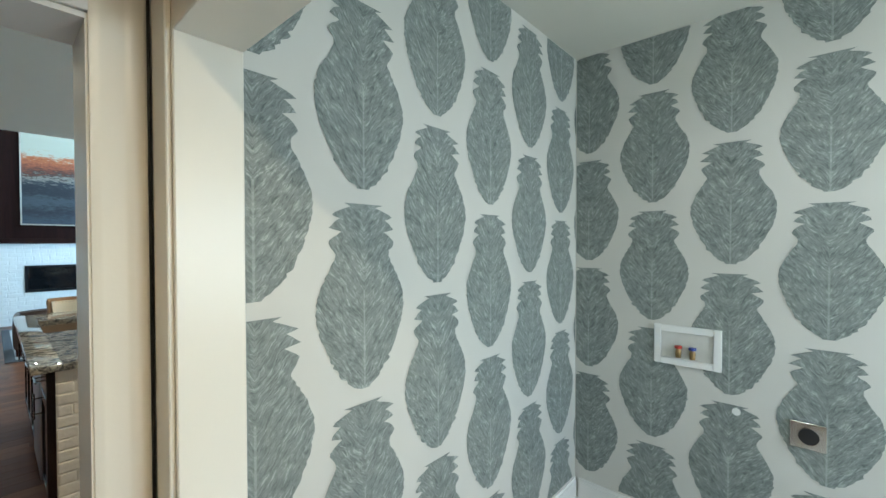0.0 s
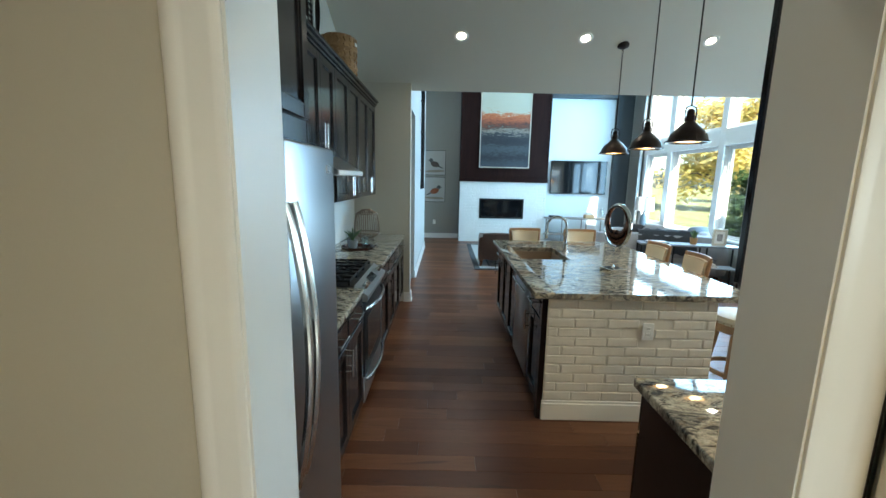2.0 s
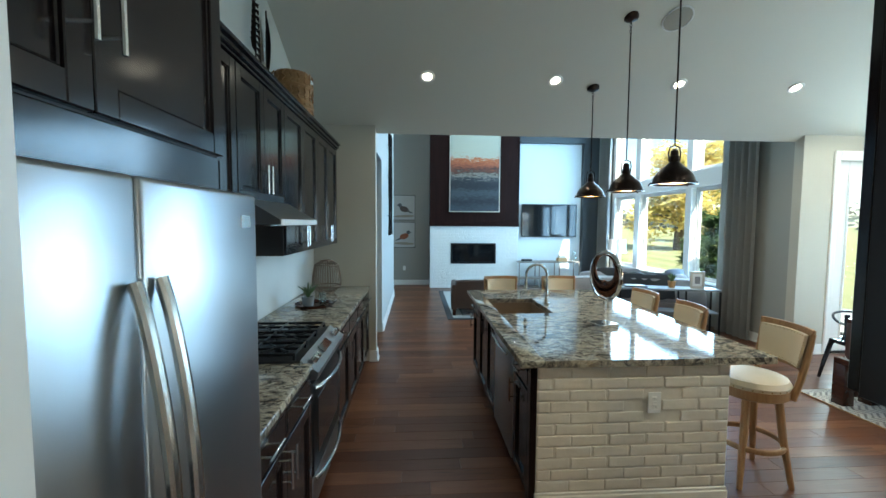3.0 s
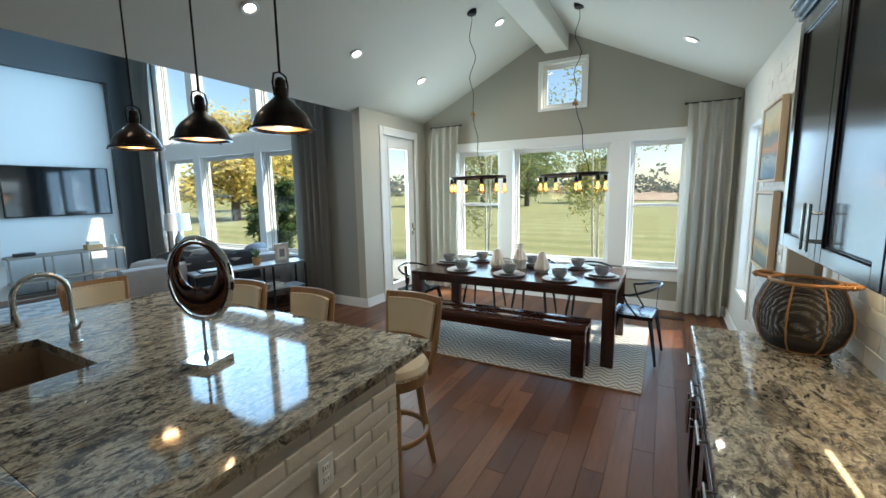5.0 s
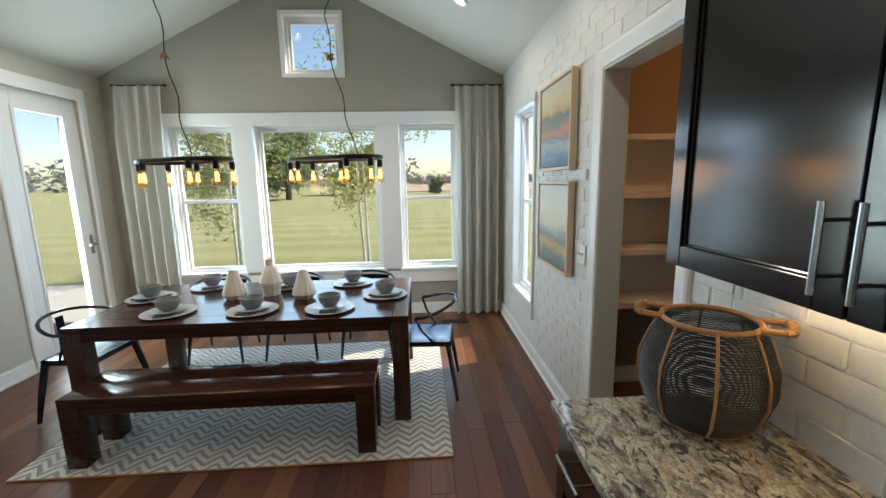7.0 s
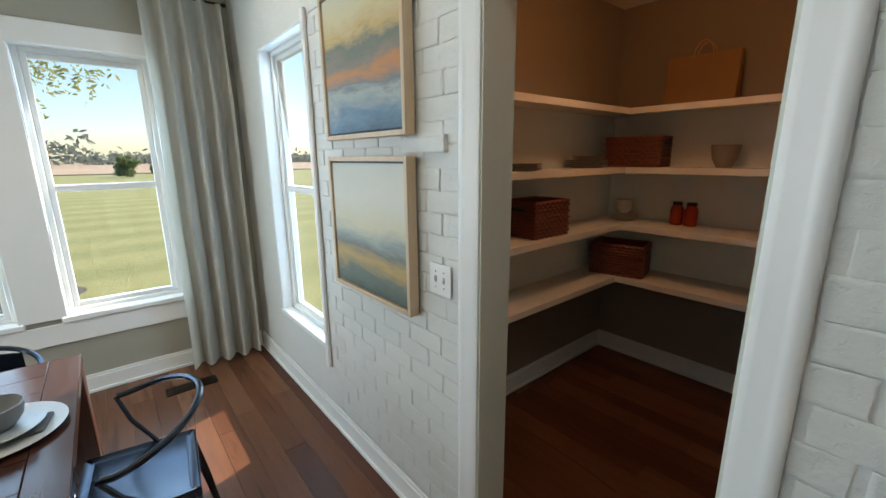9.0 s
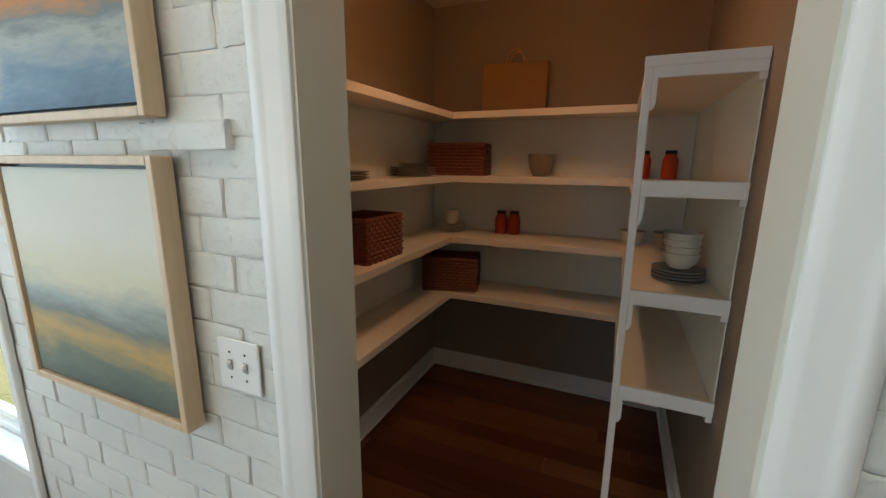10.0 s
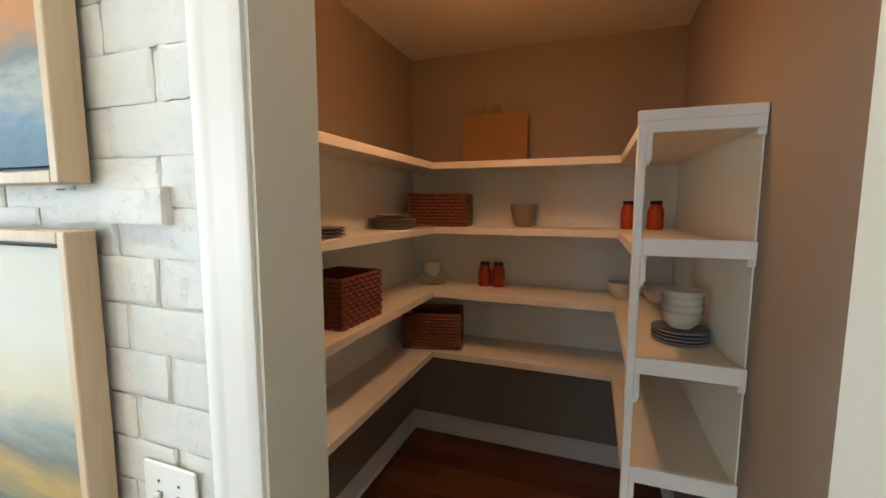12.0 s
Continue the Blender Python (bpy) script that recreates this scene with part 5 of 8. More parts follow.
# ---- dining set ----
def rug():
    s = Mat("cream_chevron_wool", (0.55, 0.52, 0.47), 0.95)
    v = s.coords("Object")
    sep = s.node("ShaderNodeSeparateXYZ", Vector=v)
    zig = s.math("PINGPONG", s.math("ADD", sep.outputs[1], s.math("MULTIPLY", s.noise(v, 5, 2), 0.04)), 0.075)
    u = s.math("ADD", s.math("MULTIPLY", sep.outputs[0], 1.0), s.math("MULTIPLY", zig, 1.0))
    u = s.math("ADD", u, s.math("MULTIPLY", s.noise(v, 7, 2), 0.045))
    band = s.math("PINGPONG", u, 0.032)
    h = s.ramp(s.math("MULTIPLY", band, 31.0), [(0.25, (0, 0, 0)), (0.55, (1, 1, 1))])
    fib = s.noise(v, 160, 3)
    s.set("Base Color", s.mix(h, (0.30, 0.29, 0.275), s.mix(fib, (0.68, 0.65, 0.60), (0.56, 0.54, 0.50))))
    s.bump(s.math("ADD", h, s.math("MULTIPLY", fib, 0.4)), 0.9, 0.012)
    r = thing("area_rug", "cream and grey chevron wool rug under the dining table", "rug", at=(5.17, 3.10, 0))
    bm = bmesh.new()
    nx, ny = 40, 56
    g = []
    for j in range(ny + 1):
        row = []
        for i in range(nx + 1):
            x, y = -0.90 + 1.80 * i / nx, -1.26 + 2.52 * j / ny
            e = 0.006 * noise.noise((x * 3, y * 3, 2.0)) * (1 if i in (0, nx) or j in (0, ny) else 0)
            row.append(bm.verts.new((x + e, y + e, 0.013 + 0.0015 * noise.noise((x * 9, y * 9, 0.5)))))
        g.append(row)
    for j in range(ny):
        for i in range(nx):
            bm.faces.new((g[j][i], g[j][i + 1], g[j + 1][i + 1], g[j + 1][i]))
    edge = g[0] + [g[j][nx] for j in range(1, ny + 1)] + list(reversed(g[ny][:-1])) + [g[j][0] for j in range(ny - 1, 0, -1)]
    low = [bm.verts.new((v.co.x, v.co.y, 0.001)) for v in edge]
    for i in range(len(edge)):
        bm.faces.new((edge[i], edge[(i + 1) % len(edge)], low[(i + 1) % len(edge)], low[i]))
    part("rug_surface", bm, s.m, r)
    part("binding", tube([(x, y, 0.007) for x, y in ((-0.90, -1.26), (0.90, -1.26), (0.90, 1.26), (-0.90, 1.26))], 0.006, 6, True), SEAGRASS, r, "tan bound edge")


rug()


def dining_table():
    t = thing("dining_table", "long dark walnut dining table with square legs", "table", at=(5.19, 3.18, 0.014))
    hx, hy, h = 0.54, 1.087, 0.746
    n = 7
    for i in range(n):
        a, b = -hx + 2 * hx * i / n, -hx + 2 * hx * (i + 1) / n
        part("top_board", box((a + 0.0006, -hy + 0.105, h - 0.04), (b - 0.0006, hy - 0.105, h), 0.0015), WALNUT, t)
    for sg in (-1, 1):
        part("breadboard_end", box((-hx, sg * hy if sg < 0 else hy - 0.104, h - 0.04), (hx, -hy + 0.104 if sg < 0 else hy, h), 0.003), wood("dark_walnut_cross", (0.026, 0.010, 0.007), (0.055, 0.020, 0.013), (0.085, 0.031, 0.018), 0.20, 1.0, "x"), t)
    for sx in (-1, 1):
        part("apron", box((sx * hx - 0.035 if sx > 0 else -hx + 0.012, -hy + 0.1, h - 0.10), (hx - 0.012 if sx > 0 else -hx + 0.035, hy - 0.1, h - 0.041), 0.003), WALNUT, t)
        for sy in (-1, 1):
            x0 = hx - 0.112 if sx > 0 else -hx + 0.002
            y0 = hy - 0.112 if sy > 0 else -hy + 0.002
            part("leg", box((x0, y0, 0.0), (x0 + 0.11, y0 + 0.11, h - 0.041), 0.005, 2), wood("walnut_leg", (0.03, 0.011, 0.008), (0.065, 0.024, 0.015), (0.10, 0.038, 0.021), 0.3, 1.0, "z"), t)
    for sy in (-1, 1):
        part("end_apron", box((-hx + 0.1, sy * hy - 0.035 if sy > 0 else -hy + 0.012, h - 0.10), (hx - 0.1, hy - 0.012 if sy > 0 else -hy + 0.035, h - 0.041), 0.003), WALNUT, t)


dining_table()


def bench():
    t = thing("dining_bench", "dark walnut bench with square block legs", "bench", at=(4.52, 3.19, 0.014))
    for a, b in ((-0.19, -0.001), (0.001, 0.19)):
        part("seat_board", box((a, -0.89, 0.385), (b, 0.89, 0.435), 0.004, 2), WALNUT, t)
    part("apron", box((-0.17, -0.78, 0.325), (0.17, 0.78, 0.384), 0.003), WALNUT, t)
    for sx in (-1, 1):
        for sy in (-1, 1):
            x0, y0 = (0.08 if sx > 0 else -0.19), (0.78 if sy > 0 else -0.89)
            part("leg", box((x0, y0, 0.0), (x0 + 0.11, y0 + 0.11, 0.384), 0.005, 2), WALNUT, t)


bench()


def metal_chair(solid=False):
    c = thing("metal_chair", "gunmetal steel chair with a solid curved back" if solid else "gunmetal steel chair with an open hoop back", "chair", group="chairs round the table")
    bm = bmesh.new()
    prof = [(-0.20, -0.19), (0.20, -0.19), (0.215, 0.18), (-0.215, 0.18)]
    top = [bm.verts.new((x, y, 0.452)) for x, y in prof]
    inn = [bm.verts.new((x * 0.84, y * 0.84, 0.440)) for x, y in prof]
    bot = [bm.verts.new((x, y, 0.415)) for x, y in prof]
    for i in range(4):
        j = (i + 1) % 4
        bm.faces.new((top[i], top[j], inn[j], inn[i]))
        bm.faces.new((top[i], top[j], bot[j], bot[i]))
    bm.faces.new(inn)
    bmesh.ops.bevel(bm, geom=list(bm.edges), offset=0.006, segments=2, affect="EDGES")
    part("seat", bm, GUNMETAL, c)
    for sx in (-1, 1):
        for sy in (-1, 1):
            part("leg", tube([(sx * 0.185, sy * 0.165, 0.43), (sx * 0.215, sy * 0.205, 0.2), (sx * 0.235, sy * 0.235, 0.004)], [0.023, 0.020, 0.014], 6, flat=0.7), GUNMETAL, c)
    loop = []
    for i in range(25):
        a = math.pi * (-0.06 + 1.12 * i / 24)
        loop.append((0.275 * math.cos(a), 0.02 + 0.240 * math.sin(a), 0.655 + 0.075 * max(0, math.sin(a))))
    loop = [(x, -y + 0.03, z) for x, y, z in loop]
    back = part("back_loop", tube(loop, 0.012, 8), GUNMETAL, c, "round steel hoop of the back")
    for sx in (-1, 1):
        part("arm_stay", tube([(sx * 0.272, 0.06, 0.652), (sx * 0.235, 0.02, 0.55), (sx * 0.19, -0.06, 0.44)], 0.009, 6), GUNMETAL, c)
    bm = bmesh.new()
    n = 10
    wd = 0.20 if solid else 0.032
    rows = []
    for j in range(5):
        z = 0.448 + (0.70 - 0.448) * j / 4
        rows.append([bm.verts.new((wd * (2 * i / n - 1), -0.188 - 0.016 * j / 4 + 0.10 * (wd * (2 * i / n - 1) / 0.23) ** 2 * (0.25 + 0.15 * j), z)) for i in range(n + 1)])
    for j in range(4):
        for i in range(n):
            bm.faces.new((rows[j][i], rows[j][i + 1], rows[j + 1][i + 1], rows[j + 1][i]))
    bmesh.ops.solidify(bm, geom=list(bm.faces), thickness=0.004)
    part("back_splat", bm, GUNMETAL, c, "curved pressed steel back" if solid else "narrow steel strap")
    return c


ch = metal_chair()
ch.matrix_basis = pose(5.12, 1.965, 0.014, 0, 0, -6)
copy_thing(ch, pose(5.05, 4.42, 0.014, 0, 0, 176))
tub = metal_chair(True)
tub.matrix_basis = pose(5.92, 2.52, 0.014, 0, 0, 90)
for x, y, rz in ((5.92, 3.20, 88), (5.92, 3.90, 93)):
    copy_thing(tub, pose(x, y, 0.014, 0, 0, rz))

TZ = 0.761


def place_setting(x, y, rz):
    m = thing("charger_plate", "pale grey dinner plate with a folded napkin", "plate", at=(x, y, TZ), rz=rz, group="place settings")
    part("plate", lathe([(0.0, 0.0), (0.10, 0.0), (0.166, 0.012), (0.170, 0.016), (0.162, 0.015), (0.10, 0.005), (0.0, 0.005)], seg=36), PLATE, m)
    nap = part("napkin", box((-0.125, -0.055, 0.006), (0.12, 0.06, 0.021), 0.006, 2), NAPKIN, m, "folded dark grey napkin")
    q = thing("salad_plate", "small pale grey plate on a napkin", "plate", at=(x, y, TZ + 0.021), rz=rz, group="small plates")
    part("plate", lathe([(0.0, 0.0), (0.07, 0.0), (0.117, 0.010), (0.120, 0.014), (0.113, 0.012), (0.07, 0.004), (0.0, 0.004)], seg=32), PLATE, q)
    b = thing("bowl", "grey stoneware bowl on stacked plates", "bowl", at=(x, y, TZ + 0.025), rz=rz, group="table bowls")
    part("bowl", lathe([(0.0, 0.0), (0.038, 0.0), (0.050, 0.008), (0.071, 0.038), (0.079, 0.080), (0.074, 0.081), (0.066, 0.040), (0.042, 0.012), (0.0, 0.01)], seg=32, wobble=lambda a, z: 1 + 0.008 * math.sin(a * 3)), CERAMIC, b)


for x, y, rz in ((4.885, 3.74, 12), (4.87, 3.17, -8), (4.86, 2.64, 5), (5.155, 2.28, 80), (5.555, 2.59, 170), (5.28, 4.10, -85), (5.58, 3.78, 188), (5.53, 3.12, 175)):
    place_setting(x, y, rz)


def facet_vase(x, y, h, bottle):
    v = thing("faceted_vase", "matt white faceted ceramic vase on the table", "vase", at=(x, y, TZ), group="table vases")
    if bottle:
        prof = [(0.0, 0.0), (0.062, 0.0), (0.072, 0.055), (0.085, 0.095), (0.052, 0.185), (0.030, 0.215), (0.028, 0.25), (0.034, 0.262), (0.026, 0.262), (0.02, 0.22), (0.0, 0.10)]
    else:
        prof = [(0.0, 0.0), (0.058, 0.0), (0.086, 0.035), (0.080, 0.06), (0.034, 0.20), (0.034, 0.205), (0.028, 0.205), (0.03, 0.18), (0.0, 0.10)]
    k = h / prof[-3][1]
    bm = lathe([(r, z * k) for r, z in prof], seg=22, wobble=lambda a, z: 1 + (0.05 if round(a * 22 / (2 * math.pi)) % 2 else -0.04) * (1 if z < h * 0.93 else 0))
    part("body", bm, WHITECER, v, "", False)


facet_vase(5.22, 3.44, 0.215, False)
facet_vase(5.30, 3.19, 0.285, True)
facet_vase(5.17, 2.90, 0.215, False)


# ---- chandeliers ----
def chandelier(cx, cy, rz, cord_top, knot, hang):
    z = 1.80
    c = thing("chandelier", "black oval ring chandelier with bare filament bulbs, lit", "lamp", at=(cx, cy, 0), rz=rz, group="dining chandeliers")
    A, B = 0.40, 0.16

    def oval(t):
        s = 0.6
        co, si = math.cos(t), math.sin(t)
        return (A * math.copysign(abs(co) ** s, co), B * math.copysign(abs(si) ** s, si))
    part("ring", tube([(*oval(2 * math.pi * i / 64), z) for i in range(64)], 0.013, 8, True, flat=1.3), BLACKMETAL, c, "flat black metal oval ring")
    for i in range(7):
        t = 2 * math.pi * (i + 0.35) / 7
        x, y = oval(t)
        so = part("socket", lathe([(0.0, z + 0.0), (0.017, z - 0.008), (0.020, z - 0.02), (0.020, z - 0.065), (0.0, z - 0.066)], (x, y, 0), 14), BLACKMETAL, c)
        part("bulb", lathe([(0.013, z - 0.066), (0.016, z - 0.08), (0.030, z - 0.125), (0.033, z - 0.15), (0.024, z - 0.175), (0.0, z - 0.184)], (x, y, 0), 14), AMBER, so, "amber-tinted teardrop bulb").visible_shadow = False
        bm = bmesh.new()
        for q in range(4):
            a = q * math.pi / 2
            tube([(x + 0.006 * math.cos(a), y + 0.006 * math.sin(a), z - 0.085), (x + 0.011 * math.cos(a), y + 0.011 * math.sin(a), z - 0.145)], 0.0042, 5, bm=bm)
        part("filament", bm, FILAMENT, so, "glowing amber filament")
    top = Vector(cord_top) - Vector((cx, cy, 0))
    kn = Vector(knot) - Vector((cx, cy, 0))
    top, kn = (Matrix.Rotation(-radians(rz), 3, "Z") @ v for v in (top, kn))
    rnd = random.Random(int(cy * 10))
    pts = []
    for i in range(15):
        t = i / 14
        p = top.lerp(kn, t)
        w = math.sin(math.pi * t) * 0.030
        pts.append(p + Vector((w * math.sin(t * 17 + cy), w * math.cos(t * 13 + cy), 0)))
    end = Vector((hang, 0.0, z + 0.012))
    for i in range(1, 11):
        t = i / 10
        p = kn.lerp(end, t)
        w = math.sin(math.pi * t) * 0.012
        pts.append(p + Vector((w * math.sin(t * 12), w * math.cos(t * 9), 0)))
    part("cord", tube(pts, 0.0042, 6), BLACKMETAL, c, "slightly kinked black cord")
    part("cross_bar", tube([(hang, -B * 0.93, z), (hang, B * 0.93, z)], 0.006, 6), BLACKMETAL, c)
    k = part("cord_knot", tube([kn + Vector((0.022 * math.cos(q * 1.9), 0.022 * math.sin(q * 1.9), 0.018 * math.sin(q * 2.7))) for q in range(12)], 0.0085, 6, True), RATTAN, c, "knotted cord gathering")
    part("canopy", lathe([(0.0, -0.03), (0.05, -0.025), (0.06, 0.0), (0.06, 0.035), (0.0, 0.035)], tuple(top), 24), BLACKMETAL, c)


chandelier(5.14, 3.66, 62, (5.28, 3.78, on_slope(5.28, 3.78)), (5.205, 3.734, 2.52), -0.10)
chandelier(5.20, 2.62, 55, (5.72, 2.69, on_slope(5.72, 2.69)), (5.25, 2.61, 2.52), -0.24)
for x, y in ((5.14, 3.66), (5.20, 2.62)):
    point_light("chandelier_bulbs", (x, y, 1.60), 3.0, (1.0, 0.62, 0.30), 0.15)


# ---- curtains ----
def curtain(label, axis, a0, a1, z0, z1, p, d, mat, pleats=4, depth=0.05, seed=1):
    """A pinch-pleated drape on a short rod; p is the wall side, d the way into the room."""
    c = thing("curtain", label, "curtain", group="")
    rnd = random.Random(seed)
    nu, nv = pleats * 12, 26
    bm = bmesh.new()
    rows = []
    for j in range(nv + 1):
        v = j / nv
        z = z1 + (z0 - z1) * v
        row = []
        for i in range(nu + 1):
            u = i / nu
            amp = depth * (0.35 + 0.65 * min(1, v * 4))
            ph = 2 * math.pi * pleats * u
            off = amp * (0.5 + 0.5 * math.cos(ph)) ** (2.2 - 1.2 * min(1, v * 3)) + 0.012 * noise.noise((u * 5, v * 2.2, seed))
            a = a0 + (a1 - a0) * u + 0.012 * math.sin(ph * 1.0 + 1.1) * v + 0.008 * noise.noise((u * 3, v * 4, seed + 9.0))
            q = p + d * (0.05 + off)
            row.append(bm.verts.new((q, a, z) if axis == "y" else (a, q, z)))
        rows.append(row)
    for j in range(nv):
        for i in range(nu):
            bm.faces.new((rows[j][i], rows[j][i + 1], rows[j + 1][i + 1], rows[j + 1][i]))
    bmesh.ops.solidify(bm, geom=list(bm.faces), thickness=0.004)
    part("drape", bm, mat, c)
    zr = z1 + 0.005
    e = ((a0 - 0.03, a1 + 0.03))
    pts = [((p + d * 0.06), k, zr) if axis == "y" else (k, p + d * 0.06, zr) for k in e]
    part("rod", tube(pts, 0.009, 8), BRONZE, c, "short dark metal rod")
    for k in pts:
        part("finial", lathe([(0.0, -0.02), (0.016, -0.008), (0.018, 0.004), (0.0, 0.02)], k, 12), BRONZE, c)
    return c


curtain("oatmeal linen pinch-pleat curtain in the corner", "y", 1.07, 1.56, 0.025, 2.685, XE - 0.02, -1, CURTAIN, 4, 0.12, 3)
curtain("oatmeal linen pinch-pleat curtain by the patio door", "y", 4.76, 5.25, 0.025, 2.70, XE - 0.02, -1, CURTAIN, 4, 0.12, 4)
curtain("long taupe linen curtain beside the living room windows", "y", 6.0, 6.62, 0.02, 4.6, 5.27, -1, CURTAIN2, 5, 0.09, 5)
curtain("long taupe linen curtain in the living room corner", "y", 10.35, 10.85, 0.02, 4.6, 5.27, -1, CURTAIN2, 4, 0.09, 6)


# ---- pictures on brick ----
def landscape(name, stops, swirl, axis="Object"):
    s = Mat(name, (0.5, 0.5, 0.5), 0.55)
    v = s.coords("Object")
    sep = s.node("ShaderNodeSeparateXYZ", Vector=v)
    warp = s.noise(s.coords("Object", (1.6, 1.6, 5.0)), 1.8, 5, 0.6, 0.6)
    fine = s.noise(s.coords("Object", (6, 6, 30)), 3.0, 4)
    h = s.math("ADD", sep.outputs[2], s.math("MULTIPLY", s.math("SUBTRACT", warp, 0.5), swirl))
    h = s.math("ADD", h, s.math("MULTIPLY", s.math("SUBTRACT", fine, 0.5), swirl * 0.25))
    s.set("Base Color", s.ramp(h, stops))
    s.bump(fine, 0.15, 0.002)
    return s.m


def framed(name, label, axis, a0, a1, z0, z1, p, d, paint, frame_mat, depth=0.045, w=0.02, gap=0.008, group=""):
    f = thing(name, label, "picture", group=group)
    f.matrix_basis = pose(a0 if axis == "x" else p, p if axis == "x" else a0, z0)
    W, H = a1 - a0, z1 - z0
    part("frame", ring(axis, 0, W, 0, H, 0, d * depth, w, 0.002), frame_mat, f)
    part("backing", slab(axis, w * 0.5, W - w * 0.5, w * 0.5, H - w * 0.5, 0, d * depth * 0.4), BLACK, f, "black shadow gap")
    part("canvas", slab(axis, w + gap, W - w - gap, w + gap, H - w - gap, d * depth * 0.4, d * depth * 0.82), paint, f, "painted canvas", False)
    return f


ART1 = landscape("seascape_paint_dusk", [(0.01, (0.05, 0.09, 0.14)), (0.09, (0.12, 0.20, 0.27)), (0.16, (0.34, 0.36, 0.33)), (0.20, (0.16, 0.19, 0.19)), (0.26, (0.52, 0.22, 0.07)), (0.31, (0.24, 0.20, 0.15)), (0.36, (0.15, 0.17, 0.14)), (0.41, (0.50, 0.36, 0.16)), (0.49, (0.56, 0.50, 0.32)), (0.60, (0.48, 0.49, 0.42))], 0.22)
ART2 = landscape("field_paint_pale", [(0.0, (0.05, 0.065, 0.06)), (0.10, (0.14, 0.17, 0.13)), (0.16, (0.46, 0.30, 0.10)), (0.22, (0.16, 0.18, 0.15)), (0.27, (0.30, 0.33, 0.30)), (0.34, (0.58, 0.54, 0.38)), (0.45, (0.60, 0.58, 0.50)), (0.60, (0.54, 0.54, 0.46))], 0.16)
framed("framed_painting", "dusky orange and blue landscape canvas on brick", "x", 4.645, 5.305, 1.685, 2.30, 1.008, 1, ART1, PALEWOOD, group="brick wall paintings")
framed("framed_painting", "pale field landscape canvas on white brick", "x", 4.645, 5.305, 0.985, 1.61, 1.008, 1, ART2, PALEWOOD, group="brick wall paintings")

# ---- living room ----
fp = structure("chimney_breast", box((0.775, 11.10, 0), (3.07, 11.66, LZ)), DARKWALL, "tall chimney breast at the living room end", "wall")


def fireplace():
    f = thing("fireplace", "white painted brick fireplace with a linear black firebox", "fireplace")
    face = part("hearth_face", wall_with_holes((0.773, 11.055, 0), (3.074, 11.098, 1.62), "x", [(1.328, 2.473, 0.65, 1.144)]), BRICK, f)
    part("firebox", box((1.335, 11.075, 0.655), (2.466, 11.099, 1.14)), BLACKGLASS, f, "dark glass firebox")
    part("surround", ring("x", 1.31, 2.49, 0.632, 1.162, 11.035, 11.07, 0.045, 0.004), BLACKMETAL, f, "black metal firebox frame")
    p = part("mantel_panel", box((0.765, 11.03, 1.62), (3.08, 11.098, LZ - 0.01), 0.004), PANELWOOD, f, "espresso wood overmantel panel")
    part("mantel_rail", box((0.755, 11.0, 1.60), (3.09, 11.035, 1.70), 0.006), PANELWOOD, f)
    for a0, a1 in ((0.765, 0.80), (3.045, 3.08)):
        part("panel_stile", box((a0, 11.015, 1.70), (a1, 11.032, LZ - 0.02), 0.003), PANELWOOD, f)
    return f


HEARTH = fireplace()


def scaled_art():
    s = Mat("abstract_rust_canvas", (0.4, 0.4, 0.4), 0.5)
    v = s.coords("Object")
    sep = s.node("ShaderNodeSeparateXYZ", Vector=v)
    warp = s.noise(s.coords("Object", (1.2, 1.2, 4.0)), 2.2, 6, 0.65, 1.0)
    fine = s.noise(s.coords("Object", (4, 4, 16)), 3.5, 5, 0.7)
    h = s.math("ADD", s.math("MULTIPLY", sep.outputs[2], 0.5), s.math("MULTIPLY", s.math("SUBTRACT", warp, 0.5), 0.22))
    h = s.math("ADD", h, s.math("MULTIPLY", s.math("SUBTRACT", fine, 0.5), 0.30))
    s.set("Base Color", s.ramp(h, [(0.04, (0.030, 0.042, 0.055)), (0.14, (0.007, 0.010, 0.016)), (0.24, (0.045, 0.058, 0.068)), (0.32, (0.008, 0.012, 0.018)), (0.42, (0.02, 0.026, 0.034)), (0.46, (0.26, 0.24, 0.20)), (0.50, (0.03, 0.02, 0.018)), (0.55, (0.14, 0.04, 0.02)),
                                   (0.61, (0.30, 0.085, 0.035)), (0.67, (0.42, 0.13, 0.045)), (0.70, (0.40, 0.41, 0.33)), (0.95, (0.42, 0.44, 0.36))]))
    s.bump(fine, 0.3, 0.004)
    return s.m


framed("abstract_painting", "large abstract canvas of rust, white and slate", "x", 1.262, 2.565, 1.965, 3.94, 11.028, -1, scaled_art(), SILVERFRAME, 0.05, 0.022, 0.002)


def television():
    t = thing("television", "wide flat black wall-mounted television, off", "television")
    part("bezel", box((3.245, 11.36, 1.318), (4.755, 11.40, 2.20), 0.006, 2), BLACK, t)
    part("screen", box((3.262, 11.355, 1.34), (4.738, 11.361, 2.185)), BLACKGLASS, t, "dark glossy screen")
    part("bracket", box((3.8, 11.40, 1.55), (4.2, 11.44, 1.95)), BLACKMETAL, t)


television()


